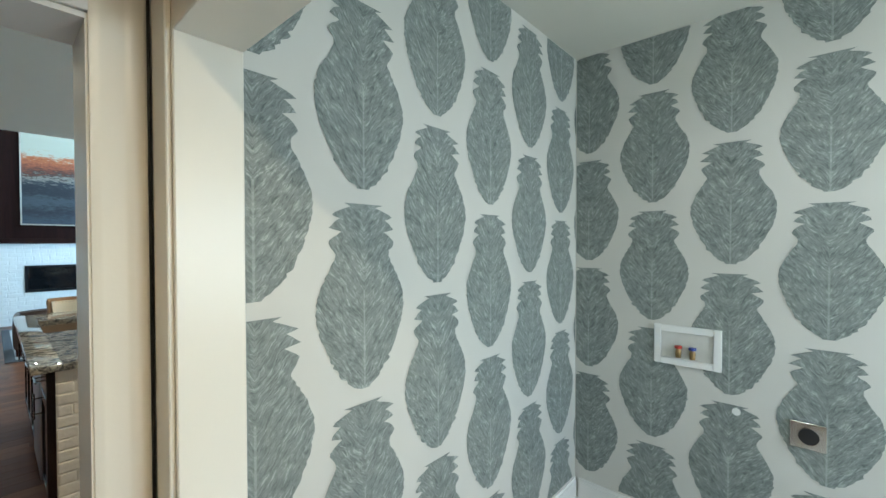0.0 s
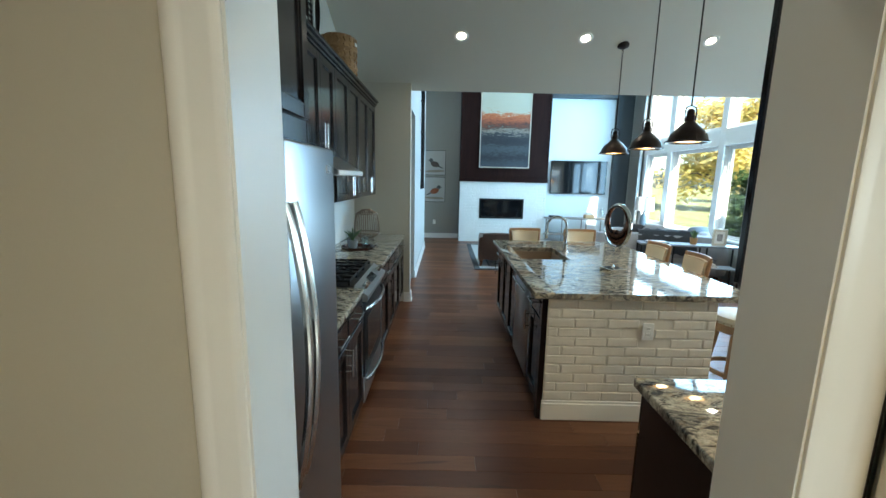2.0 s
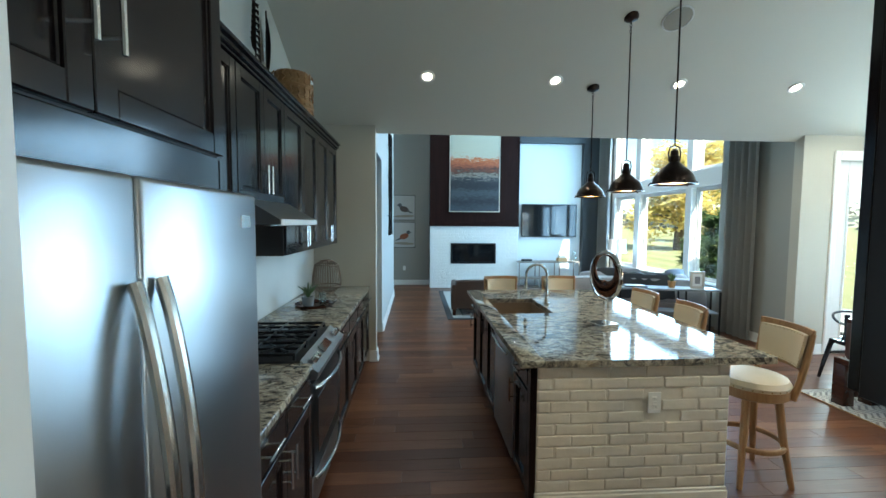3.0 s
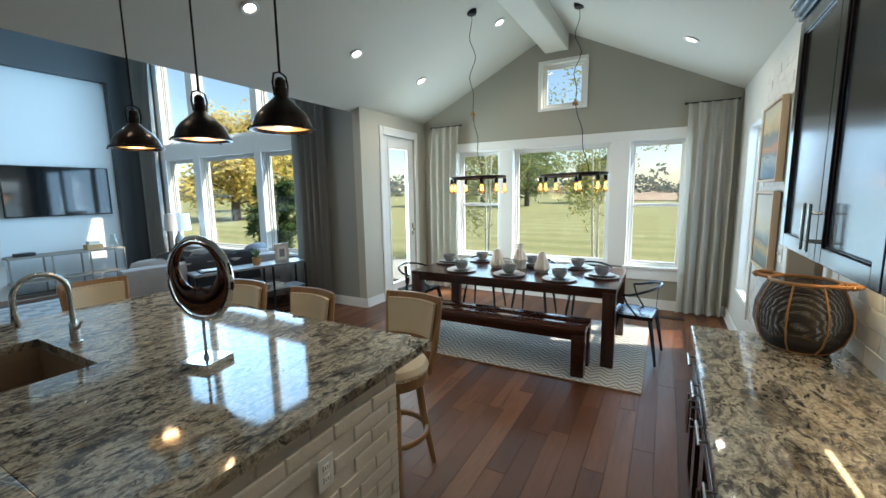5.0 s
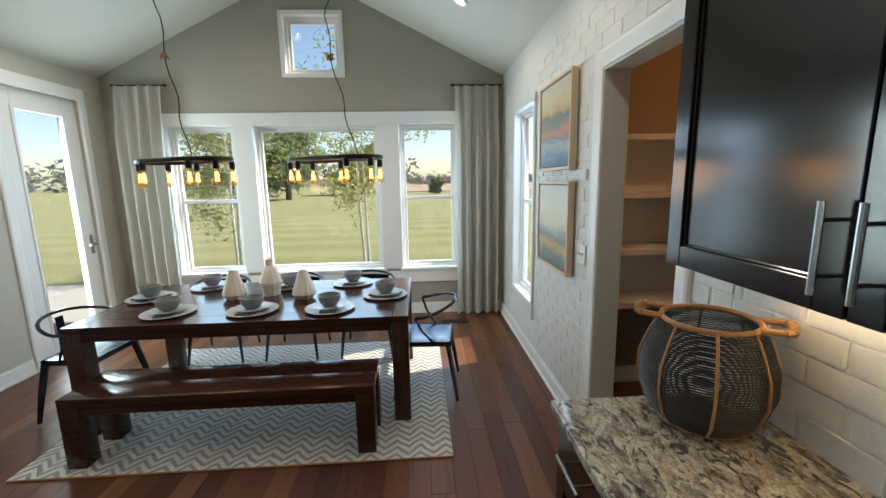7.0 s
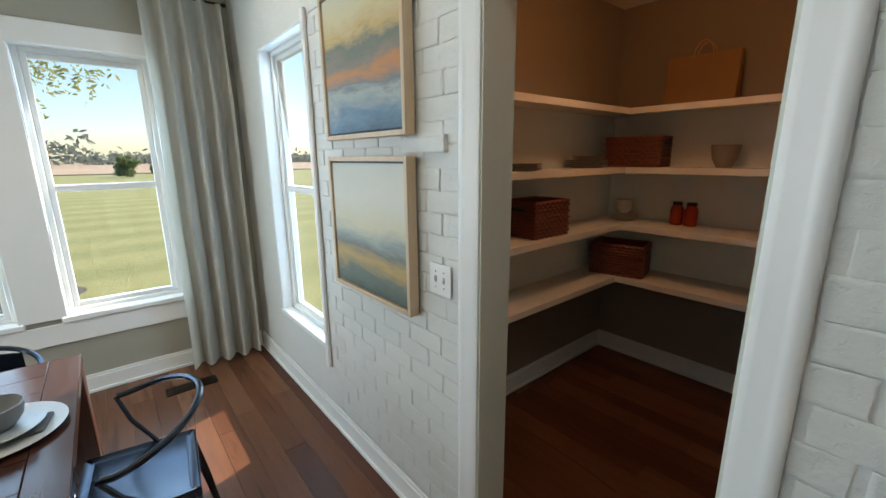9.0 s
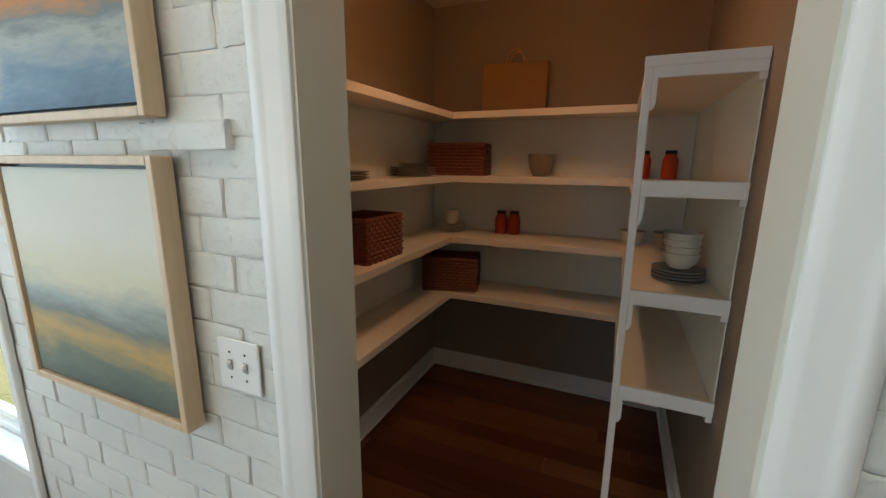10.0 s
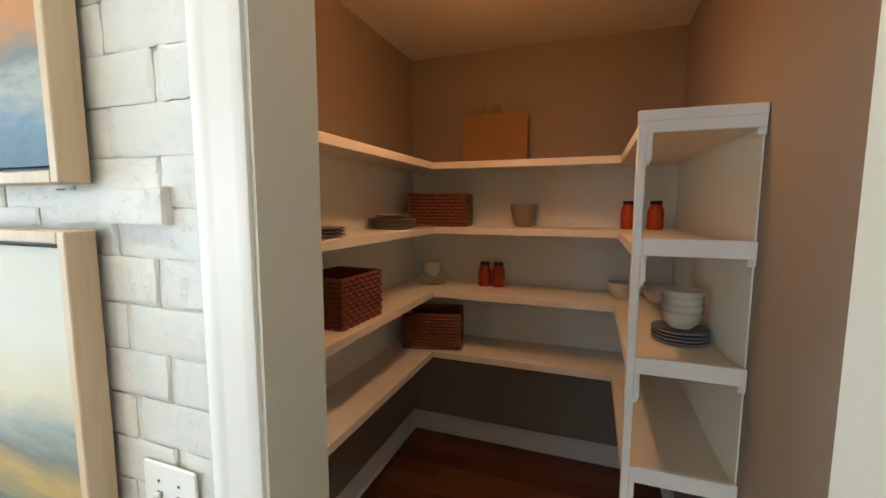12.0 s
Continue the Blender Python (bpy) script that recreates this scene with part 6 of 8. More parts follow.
def console(label, x0, x1, y0, y1, h, mat, top_mat, shelf=0.3, rz=0, at=(0, 0, 0)):
    c = thing("console_table", label, "table", at=at, rz=rz)
    part("top", box((x0, y0, h - 0.03), (x1, y1, h), 0.003), top_mat, c)
    part("shelf", box((x0 + 0.02, y0 + 0.01, shelf), (x1 - 0.02, y1 - 0.01, shelf + 0.02), 0.002), top_mat, c)
    n = 4
    for i in range(n):
        x = x0 + 0.012 + (x1 - x0 - 0.024) * i / (n - 1)
        for y in (y0 + 0.012, y1 - 0.012):
            part("leg", box((x - 0.011, y - 0.011, 0.0), (x + 0.011, y + 0.011, h - 0.03)), mat, c)
    for y in (y0 + 0.012, y1 - 0.012):
        part("foot_rail", box((x0, y - 0.010, 0.0), (x1, y + 0.010, 0.02)), mat, c)
    return c


GREYWOOD = wood("weathered_grey_wood", (0.16, 0.14, 0.12), (0.24, 0.215, 0.185), (0.32, 0.29, 0.25), 0.6, 1.0, "x")
console("weathered wood media console under the television", -0.80, 0.80, -0.2, 0.2, 0.70, GREYWOOD, GREYWOOD, 0.25, 0, (3.85, 11.0, 0))
console("slim dark metal sofa table with a slate top", -0.72, 0.72, -0.16, 0.16, 0.70, BLACKMETAL, simple("slate_blue_top", (0.20, 0.225, 0.25), 0.35), 0.33, -14, (4.30, 6.62, 0))


def cushion_box(lo, hi, bulge=0.03):
    bm = box(lo, hi)
    bmesh.ops.subdivide_edges(bm, edges=list(bm.edges), cuts=5, use_grid_fill=True)
    c = (Vector(lo) + Vector(hi)) / 2
    s = (Vector(hi) - Vector(lo)) / 2
    for v in bm.verts:
        q = [(v.co[i] - c[i]) / s[i] for i in range(3)]
        for i in range(3):
            o = [abs(q[k]) for k in range(3) if k != i]
            v.co[i] -= (q[i]) * bulge * (o[0] ** 3 + o[1] ** 3) * 0.6
    return bm


def sofa():
    s = thing("sofa", "grey upholstered sofa with loose cushions", "sofa", at=(4.15, 7.45, 0), rz=-14)
    part("base", cushion_box((-1.0, -0.42, 0.10), (1.0, 0.42, 0.40), 0.02), PEBBLE, s)
    part("back", cushion_box((-1.0, -0.45, 0.38), (1.0, -0.20, 0.80), 0.03), PEBBLE, s)
    for sx in (-1, 1):
        part("arm", cushion_box((sx * 1.0 - 0.11, -0.43, 0.12), (sx * 1.0 + 0.11, 0.42, 0.62), 0.03), PEBBLE, s)
    for i in range(3):
        part("seat_cushion", cushion_box((-0.87 + i * 0.585, -0.22, 0.40), (-0.295 + i * 0.585, 0.42, 0.53), 0.03), PEBBLE, s)
        part("back_cushion", cushion_box((-0.87 + i * 0.585, -0.26, 0.52), (-0.295 + i * 0.585, -0.08, 0.86), 0.05), PEBBLE, s)
    for x in (-0.95, 0.95):
        for y in (-0.38, 0.38):
            part("foot", box((x - 0.03, y - 0.03, 0.0), (x + 0.03, y + 0.03, 0.10)), WALNUT, s)


sofa()


def pillow(at, rx, rz, mat, label):
    p = thing("throw_pillow", label, "pillow", at=at, rz=rz, group="sofa pillows")
    ob = part("cover", cushion_box((-0.22, -0.06, -0.20), (0.22, 0.06, 0.20), 0.05), mat, p)
    ob.rotation_euler[0] = radians(rx)


pillow((3.75, 7.38, 0.74), 15, -20, DARKFAB, "charcoal throw pillow on the sofa")
pillow((4.05, 7.30, 0.74), 12, -8, PEBBLE, "grey throw pillow on the sofa")
pillow((4.75, 7.15, 0.74), 14, 10, simple("blue_grey_linen", (0.22, 0.25, 0.29), 0.9, 0, 0.15, 40, 0.3, 200), "blue-grey throw pillow on the sofa")
thr = thing("throw_blanket", "crumpled grey throw over the sofa back", "blanket", at=(4.2, 7.12, 0.80), rz=-14)
bm = bmesh.new()
gr = []
for j in range(17):
    gr.append([bm.verts.new((-0.45 + 0.9 * i / 24, -0.22 + 0.44 * j / 16, 0.055 - 0.7 * max(0, abs(j - 8) / 8 - 0.35) ** 1.4 + 0.035 * noise.noise((i * 0.35, j * 0.4, 1.0)))) for i in range(25)])
for j in range(16):
    for i in range(24):
        bm.faces.new((gr[j][i], gr[j][i + 1], gr[j + 1][i + 1], gr[j + 1][i]))
bmesh.ops.solidify(bm, geom=list(bm.faces), thickness=0.012)
part("cloth", bm, DARKFAB, thr)


def table_lamp():
    l = thing("table_lamp", "table lamp with a linen drum shade on an end table", "lamp", at=(4.88, 9.35, 0.60))
    part("base", lathe([(0.0, 0.0), (0.09, 0.0), (0.09, 0.02), (0.05, 0.05), (0.075, 0.18), (0.06, 0.32), (0.02, 0.38), (0.012, 0.46), (0.0, 0.46)], seg=24), CERAMIC, l)
    part("shade", lathe([(0.20, 0.44), (0.205, 0.44), (0.185, 0.74), (0.18, 0.74), (0.20, 0.44)], seg=32), LAMPSHADE, l)
    e = thing("end_table", "small dark wooden end table", "table", at=(4.88, 9.35, 0.0))
    part("top", box((-0.28, -0.28, 0.56), (0.28, 0.28, 0.598), 0.004), WALNUT, e)
    for sx in (-1, 1):
        for sy in (-1, 1):
            part("leg", box((sx * 0.24 - 0.02, sy * 0.24 - 0.02, 0), (sx * 0.24 + 0.02, sy * 0.24 + 0.02, 0.56)), WALNUT, e)


table_lamp()


def desk_frame(at, rz):
    f = thing("photo_frame", "silver standing photo frame on the sofa table", "frame", at=at, rz=rz)
    fr = part("frame", ring("x", -0.11, 0.11, 0.0, 0.26, -0.01, 0.01, 0.035, 0.003), SILVERFRAME, f)
    part("mat_board", slab("x", -0.078, 0.078, 0.033, 0.228, -0.004, 0.004), WHITEPL, f, "white mat board")
    part("print", slab("x", -0.04, 0.04, 0.07, 0.18, -0.007, -0.004), simple("grey_print", (0.25, 0.25, 0.26), 0.6, 0, 0.6, 25), f, "small grey print")
    part("strut", box((-0.01, 0.008, 0.0), (0.01, 0.07, 0.006)), BLACK, f)


desk_frame((4.72, 6.50, 0.70), -4)


def succulent(at, s=1.0, label="small green succulent in a woven wooden pot"):
    p = thing("potted_plant", label, "plant", at=at)
    part("pot", lathe([(0.0, 0.0), (0.045 * s, 0.0), (0.06 * s, 0.10 * s), (0.052 * s, 0.10 * s), (0.048 * s, 0.08 * s), (0.0, 0.08 * s)], seg=16), TERRA, p)
    for i in range(16):
        a, l = i * 2.4, (0.05 + 0.05 * (i % 4) / 3) * s
        part("leaf", tube([(0, 0, 0.075 * s), (l * 0.5 * math.cos(a), l * 0.5 * math.sin(a), 0.075 * s + l), (l * 0.9 * math.cos(a), l * 0.9 * math.sin(a), 0.075 * s + l * 1.5)], [0.006 * s, 0.013 * s, 0.002], 6, flat=0.4), GREEN, p)


succulent((4.38, 6.60, 0.70))
for i, (w, z) in enumerate(((0.26, 0.35), (0.22, 0.38))):
    b = thing("book", "pale closed book lying on the sofa table shelf", "book", at=(4.60 - 0.02 * i, 6.55, z), rz=-10 + 8 * i, group="shelf books")
    part("cover", box((-w / 2, -0.09, 0.0), (w / 2, 0.09, 0.028), 0.002), SILVERFRAME if i else PEBBLE, b)
    part("pages", box((-w / 2 + 0.004, -0.092, 0.004), (w / 2 - 0.004, 0.086, 0.024)), WHITEPL, b)
lz = thing("open_book_stand", "open dark stand with papers on the sofa table", "ornament", at=(3.85, 6.72, 0.70), rz=-14)
part("board", box((-0.17, -0.10, 0.0), (0.17, 0.10, 0.018), 0.003), BLACK, lz)
part("sheet", box((-0.13, -0.07, 0.018), (0.14, 0.08, 0.024)), WHITEPL, lz)
# clutter on the media console
mcl = thing("box_stack", "small stack of tan boxes on the media console", "box", at=(4.22, 10.95, 0.70))
part("lower_box", box((-0.12, -0.09, 0), (0.12, 0.09, 0.09), 0.003), KRAFT, mcl)
part("upper_box", box((-0.08, -0.06, 0.09), (0.09, 0.07, 0.15), 0.003), SILVERFRAME, mcl)
rec = thing("receiver", "small black box on the media console", "electronics", at=(3.30, 10.98, 0.70))
part("case", box((-0.12, -0.08, 0), (0.12, 0.08, 0.055), 0.004), BLACK, rec)
jug = thing("glass_jug", "clear glass jug on the media console", "jug", at=(4.55, 10.95, 0.70))
part("body", lathe([(0.0, 0.0), (0.07, 0.0), (0.085, 0.10), (0.05, 0.22), (0.055, 0.26), (0.048, 0.255), (0.044, 0.22), (0.078, 0.10), (0.0, 0.01)], seg=20), CLEAR, jug)
part("handle", tube([(0.055, 0, 0.23), (0.12, 0, 0.20), (0.11, 0, 0.10), (0.08, 0, 0.08)], 0.007, 6), CLEAR, jug)


def armchair():
    a = thing("armchair", "dark brown leather club chair", "chair", at=(1.50, 8.15, 0), rz=175)
    L = simple("dark_brown_leather", (0.055, 0.032, 0.024), 0.4, 0, 0.2, 12, 0.2, 120)
    part("seat", cushion_box((-0.30, -0.36, 0.12), (0.30, 0.36, 0.42), 0.03), L, a)
    part("back", cushion_box((-0.36, 0.26, 0.12), (0.36, 0.42, 0.66), 0.03), L, a)
    for sx in (-1, 1):
        part("arm", cushion_box((sx * 0.36 - 0.07, -0.36, 0.10), (sx * 0.36 + 0.07, 0.40, 0.58), 0.02), L, a)
        for y in (-0.3, 0.34):
            part("foot", box((sx * 0.36 - 0.03, y - 0.03, 0.0), (sx * 0.36 + 0.03, y + 0.03, 0.11)), WALNUT, a)


armchair()


def living_rug():
    s = Mat("grey_bordered_rug", (0.4, 0.4, 0.4), 0.95)
    v = s.coords("Object")
    sep = s.node("ShaderNodeSeparateXYZ", Vector=v)
    ex = s.math("SUBTRACT", 1.5, s.math("ABSOLUTE", sep.outputs[0]))
    ey = s.math("SUBTRACT", 1.5, s.math("ABSOLUTE", sep.outputs[1]))
    e = s.math("MINIMUM", ex, ey)
    tile = s.node("ShaderNodeTexChecker", Vector=s.coords("Object", (1, 1, 0.01)), Scale=5.5, Color1=(0.46, 0.46, 0.44, 1), Color2=(0.16, 0.18, 0.20, 1)).outputs[0]
    base = s.ramp(e, [(0.0, (0.06, 0.065, 0.07)), (0.10, (0.06, 0.065, 0.07)), (0.11, (0.42, 0.43, 0.42)), (0.28, (0.42, 0.43, 0.42)), (0.29, (0.10, 0.11, 0.12)), (0.34, (0.30, 0.31, 0.31))])
    inner = s.math("GREATER_THAN", e, 0.36)
    s.set("Base Color", s.mix(s.math("MULTIPLY", inner, s.noise(v, 9, 3)), base, tile))
    s.bump(s.noise(v, 180, 3), 0.4, 0.004)
    r = thing("area_rug", "grey patterned living room rug with a dark border", "rug", at=(2.47, 9.02, 0))
    part("rug_surface", box((-1.5, -1.5, 0.001), (1.5, 1.5, 0.012), 0.003), s.m, r)


living_rug()


def bird_print(z0, z1, tone, group="bird prints"):
    f = framed("framed_print", "small framed print of a bird on a branch", "x", -0.20, 0.39, z0, z1, 11.615, -1, simple("print_paper", (0.46, 0.47, 0.46), 0.6, 0, 0.08, 6), BLACKMETAL, 0.02, 0.012, 0.0, group)
    W, H = 0.59, z1 - z0

    def blot(name, cx, cz, rx, rz, turn, mat, label=""):
        """A flat printed oval."""
        c, q = math.cos(radians(turn)), math.sin(radians(turn))
        pts = []
        for k in range(20):
            a = 2 * math.pi * k / 20
            x, z = rx * math.cos(a), rz * math.sin(a)
            pts.append((W * cx + x * c - z * q, H * cz + x * q + z * c))
        part(name, prism(pts, "y", -0.0185, -0.0165), mat, f, label, False)
    ink = simple("bird_ink", tone, 0.7, 0, 0.5, 30)
    grey = simple("grey_ink", (0.10, 0.105, 0.11), 0.7, 0, 0.4, 30)
    way = 1 if z0 > 1.5 else -1
    blot("printed_ground", 0.5, 0.16, 0.27, 0.035, 2 * way, simple("pale_ground_ink", (0.30, 0.27, 0.22), 0.7, 0, 0.3, 20))
    blot("printed_tail", 0.5 + 0.22 * way, 0.34, 0.11, 0.018, -24 * way, grey)
    blot("printed_bird", 0.5, 0.44, 0.125, 0.075, -18 * way, ink, "flat printed bird body")
    blot("printed_head", 0.5 - 0.19 * way, 0.60, 0.055, 0.05, 0, grey)
    blot("printed_beak", 0.5 - 0.31 * way, 0.59, 0.02, 0.008, 0, BLACK)


bird_print(1.75, 2.42, (0.09, 0.07, 0.06))
bird_print(1.01, 1.70, (0.28, 0.09, 0.04))


def metal_wall_art():
    w = thing("wall_sculpture", "tall black metal wall sculpture of curved bars", "wall art")
    for i, (dy, bow) in enumerate(((0.0, 0.22), (0.25, -0.18), (0.55, 0.25), (0.8, -0.2))):
        pts = [(-0.07, 8.0 + dy + bow * math.sin(math.pi * k / 12), 1.45 + 1.9 * k / 12) for k in range(13)]
        part("bar", tube(pts, 0.022, 6, flat=0.6), BLACKMETAL, w)
    for z in (1.8, 2.5, 3.05):
        part("cross_bar", tube([(-0.08, 7.95, z), (-0.08, 8.9, z + 0.1)], 0.014, 6), BLACKMETAL, w)


metal_wall_art()
outlet("wall_outlet", "x", 0.1, 0.45, 11.618, -1, "white outlet low on the grey wall")

# ---- pantry ----
SH = (1.908, 1.524, 1.132, 0.750)
ps = thing("pantry_shelving", "white painted fixed shelving round the pantry", "shelving")
for z in SH:
    sh = part("shelf", prism([(5.078, 0.78), (4.78, 0.78), (4.78, -0.85), (3.74, -0.85), (3.74, -0.005), (3.413, -0.005), (3.413, -1.231), (5.078, -1.231)], "z", z - 0.018, z), SHELFW, ps)
    bm = box((4.772, -0.85, z - 0.038), (4.782, 0.78, z + 0.002), 0.002)
    bx(bm, (3.74, -0.852, z - 0.038), (4.772, -0.842, z + 0.002), 0.002)
    bx(bm, (3.735, -0.842, z - 0.038), (3.745, 0.0, z + 0.002), 0.002)
    part("edge_strip", bm, SHELFW, sh)
    part("end_board", box((3.413, -0.006, z - 0.03), (3.745, 0.012, z + 0.026), 0.002), TRIM, ps, "white shelf end board")
    part("cleat", box((3.413, -0.05, z - 0.052), (3.435, 0.010, z - 0.03), 0.002), TRIM, ps)
    part("gusset", prism([(3.706, z - 0.03), (3.74, z - 0.03), (3.74, z - 0.13), (3.715, z - 0.13), (3.706, z - 0.11)], "y", -0.008, 0.010), TRIM, ps)
    part("wall_cleat", box((4.99, -1.228, z - 0.05), (5.078, -1.21, z - 0.018)), TRIM, ps)
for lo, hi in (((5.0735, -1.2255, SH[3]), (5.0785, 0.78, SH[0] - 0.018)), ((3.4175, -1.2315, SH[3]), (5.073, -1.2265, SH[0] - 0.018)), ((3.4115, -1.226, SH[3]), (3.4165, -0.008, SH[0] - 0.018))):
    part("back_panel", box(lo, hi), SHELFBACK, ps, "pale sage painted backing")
part("post", box((3.722, -0.02, 0.0), (3.748, 0.014, SH[0] + 0.004), 0.002), TRIM, ps, "white upright post")
part("top_rail", box((3.413, -0.004, SH[0] + 0.0045), (3.750, 0.016, SH[0] + 0.038), 0.002), TRIM, ps)


def wicker_box(at, rz, w, d, h, label):
    b = thing("wicker_basket", label, "basket", at=at, rz=rz, group="pantry baskets")
    t = 0.012
    bm = bmesh.new()
    bx(bm, (-w / 2, -d / 2, 0), (w / 2, d / 2, t))
    bx(bm, (-w / 2, -d / 2, t), (-w / 2 + t, d / 2, h))
    bx(bm, (w / 2 - t, -d / 2, t), (w / 2, d / 2, h))
    bx(bm, (-w / 2 + t, -d / 2, t), (w / 2 - t, -d / 2 + t, h))
    bx(bm, (-w / 2 + t, d / 2 - t, t), (w / 2 - t, d / 2, h))
    part("liner", bm, WICKER_RED, b)
    wv = bmesh.new()
    n = max(6, int(h / 0.019))
    for i in range(n):
        z = 0.008 + i * (h - 0.012) / (n - 1)
        pts = []
        per = [(-w / 2, -d / 2), (w / 2, -d / 2), (w / 2, d / 2), (-w / 2, d / 2)]
        for k in range(4):
            p, q = Vector((*per[k], z)), Vector((*per[(k + 1) % 4], z))
            m = max(6, int((q - p).length / 0.022))
            out = Vector(((q - p).y, -(q - p).x, 0)).normalized()
            for j in range(m):
                pts.append(p.lerp(q, j / m) + out * 0.007 * (1 if (j + i) % 2 else -0.3))
        tube(pts, 0.0085, 5, True, wv)
    part("weave", wv, WICKER_RED, b, "woven reddish rattan sides")
    part("rim", tube([(-w / 2, -d / 2, h), (w / 2, -d / 2, h), (w / 2, d / 2, h), (-w / 2, d / 2, h)], 0.010, 6, True), WICKER_RED, b)
    for s in (-1, 1):
        part("handle_hole", tube([(s * (w / 2 + 0.004), -0.04, h - 0.045), (s * (w / 2 + 0.006), 0.04, h - 0.045)], 0.012, 8), BLACK, b)


wicker_box((4.80, -1.06, SH[1]), 6, 0.36, 0.24, 0.20, "reddish rattan basket on the upper corner shelf")
wicker_box((4.945, -0.115, SH[2]), 88, 0.31, 0.24, 0.21, "reddish rattan basket with a pale lining")
wicker_box((4.83, -1.00, SH[3]), 14, 0.36, 0.26, 0.22, "open reddish rattan basket on the corner shelf")


def gift_bag():
    g = thing("paper_bag", "tan kraft paper bag with a twisted handle", "bag", at=(4.46, -1.12, SH[0]), rz=4)
    bm = bmesh.new()
    lo = [(-0.20, -0.06), (0.20, -0.06), (0.20, 0.06), (-0.20, 0.06)]
    hi = [(-0.20, -0.035), (0.20, -0.035), (0.20, 0.035), (-0.20, 0.035)]
    a = [bm.verts.new((x, y, 0.0)) for x, y in lo]
    b = [bm.verts.new((x, y, 0.31)) for x, y in hi]
    for i in range(4):
        bm.faces.new((a[i], a[(i + 1) % 4], b[(i + 1) % 4], b[i]))
    bm.faces.new(a)
    bmesh.ops.solidify(bm, geom=list(bm.faces), thickness=0.003)
    part("body", bm, KRAFT, g)
    for y in (0.036, -0.036):
        part("handle", tube([(0.055 * math.cos(math.pi * k / 10), y, 0.29 + 0.10 * math.sin(math.pi * k / 10)) for k in range(11)], 0.004, 6), KRAFT, g)


gift_bag()


def plate_stack(at, n, r, mat, label):
    s = thing("plate_stack", label, "plates", at=at, group="pantry plates")
    for i in range(n):
        part("plate", lathe([(0.0, 0.0), (r * 0.6, 0.0), (r, 0.010), (r, 0.014), (r * 0.95, 0.013), (r * 0.6, 0.005), (0.0, 0.005)], (0.002 * (i % 2), 0, i * 0.013), 32), mat, s)
    return n * 0.013


def bowl_stack(at, n, r, h, mat, label):
    s = thing("bowl_stack", label, "bowls", at=at, group="pantry bowls")
    for i in range(n):
        part("bowl", lathe([(0.0, 0.0), (r * 0.5, 0.0), (r * 0.85, h * 0.4), (r, h), (r * 0.95, h), (r * 0.8, h * 0.42), (r * 0.45, 0.006), (0.0, 0.006)], (0, 0.001 * i, i * h * 0.42), 28), mat, s)


DUSK = simple("taupe_stoneware", (0.23, 0.19, 0.155), 0.45, 0, 0.12, 20)
plate_stack((4.93, -0.62, SH[1]), 4, 0.135, DUSK, "stack of taupe stoneware plates on the shelf")
plate_stack((4.93, -0.62, SH[1] + 0.052), 2, 0.095, DUSK, "two small taupe plates on a larger stack")
plate_stack((4.93, 0.06, SH[1]), 3, 0.115, DUSK, "stack of taupe stoneware plates near the opening")
plate_stack((4.87, -1.08, SH[2]), 4, 0.10, CREAMCER, "stack of cream stoneware saucers")
bowl_stack((4.87, -1.08, SH[2] + 0.052), 2, 0.058, 0.07, CREAMCER, "two cream stoneware cups stacked on saucers")
bowl_stack((4.27, -1.10, SH[1]), 1, 0.082, 0.14, DUSK, "taupe ribbed stoneware pot on the shelf")
bowl_stack((3.52, -1.00, SH[2]), 2, 0.075, 0.07, CREAMCER, "two nested cream bowls on the shelf")
bowl_stack((3.70, -1.05, SH[2]), 1, 0.075, 0.09, CREAMCER, "single cream bowl on the shelf")
plate_stack((3.535, -0.32, SH[2]), 4, 0.10, CERAMIC, "stack of dark grey plates on the side shelf")
bowl_stack((3.535, -0.32, SH[2] + 0.054), 4, 0.074, 0.066, CREAMCER, "stack of cream bowls on dark plates")


def jar(x, y, z):
    j = thing("glass_jar", "amber red glass jar with a metal lid", "jar", at=(x, y, z), group="amber jars")
    part("body", lathe([(0.0, 0.0), (0.036, 0.0), (0.041, 0.008), (0.041, 0.105), (0.030, 0.13), (0.028, 0.14), (0.0, 0.14)], seg=22), ORANGEGL, j)
    part("lid", lathe([(0.0, 0.158), (0.029, 0.158), (0.031, 0.154), (0.031, 0.138), (0.0, 0.138)], seg=20), BRONZE, j, "dark metal screw lid")


for x, y, z in ((4.52, -1.13, SH[2]), (4.43, -1.13, SH[2]), (3.68, -1.08, SH[1]), (3.545, -1.06, SH[1])):
    jar(x, y, z)

dome = thing("ceiling_light", "amber alabaster bowl ceiling light, lit", "light", at=(4.22, -0.06, 2.648))
part("pan", lathe([(0.0, 0.0), (0.15, 0.0), (0.155, -0.02), (0.14, -0.03), (0.0, -0.03)], seg=32), BRONZE, dome)
part("bowl", lathe([(0.145, -0.03), (0.135, -0.07), (0.10, -0.115), (0.05, -0.14), (0.0, -0.146)], seg=36), DIFFUSER, dome, "glowing amber glass bowl")
part("finial", lathe([(0.0, -0.146), (0.014, -0.150), (0.010, -0.165), (0.0, -0.175)], seg=14), BRONZE, dome)
point_light("pantry_bulb", (4.22, -0.06, 2.44), 4.4, (1.0, 0.31, 0.065), 0.12)
# Second, whiter lamp at the bulb, added to stand in for daylight on the shelves.
spot_light("pantry_shelf_fill", (4.22, -0.06, 2.44), (0, 0, -1), 8.6, (1.0, 0.70, 0.46), 164).data.spot_blend = 1.0

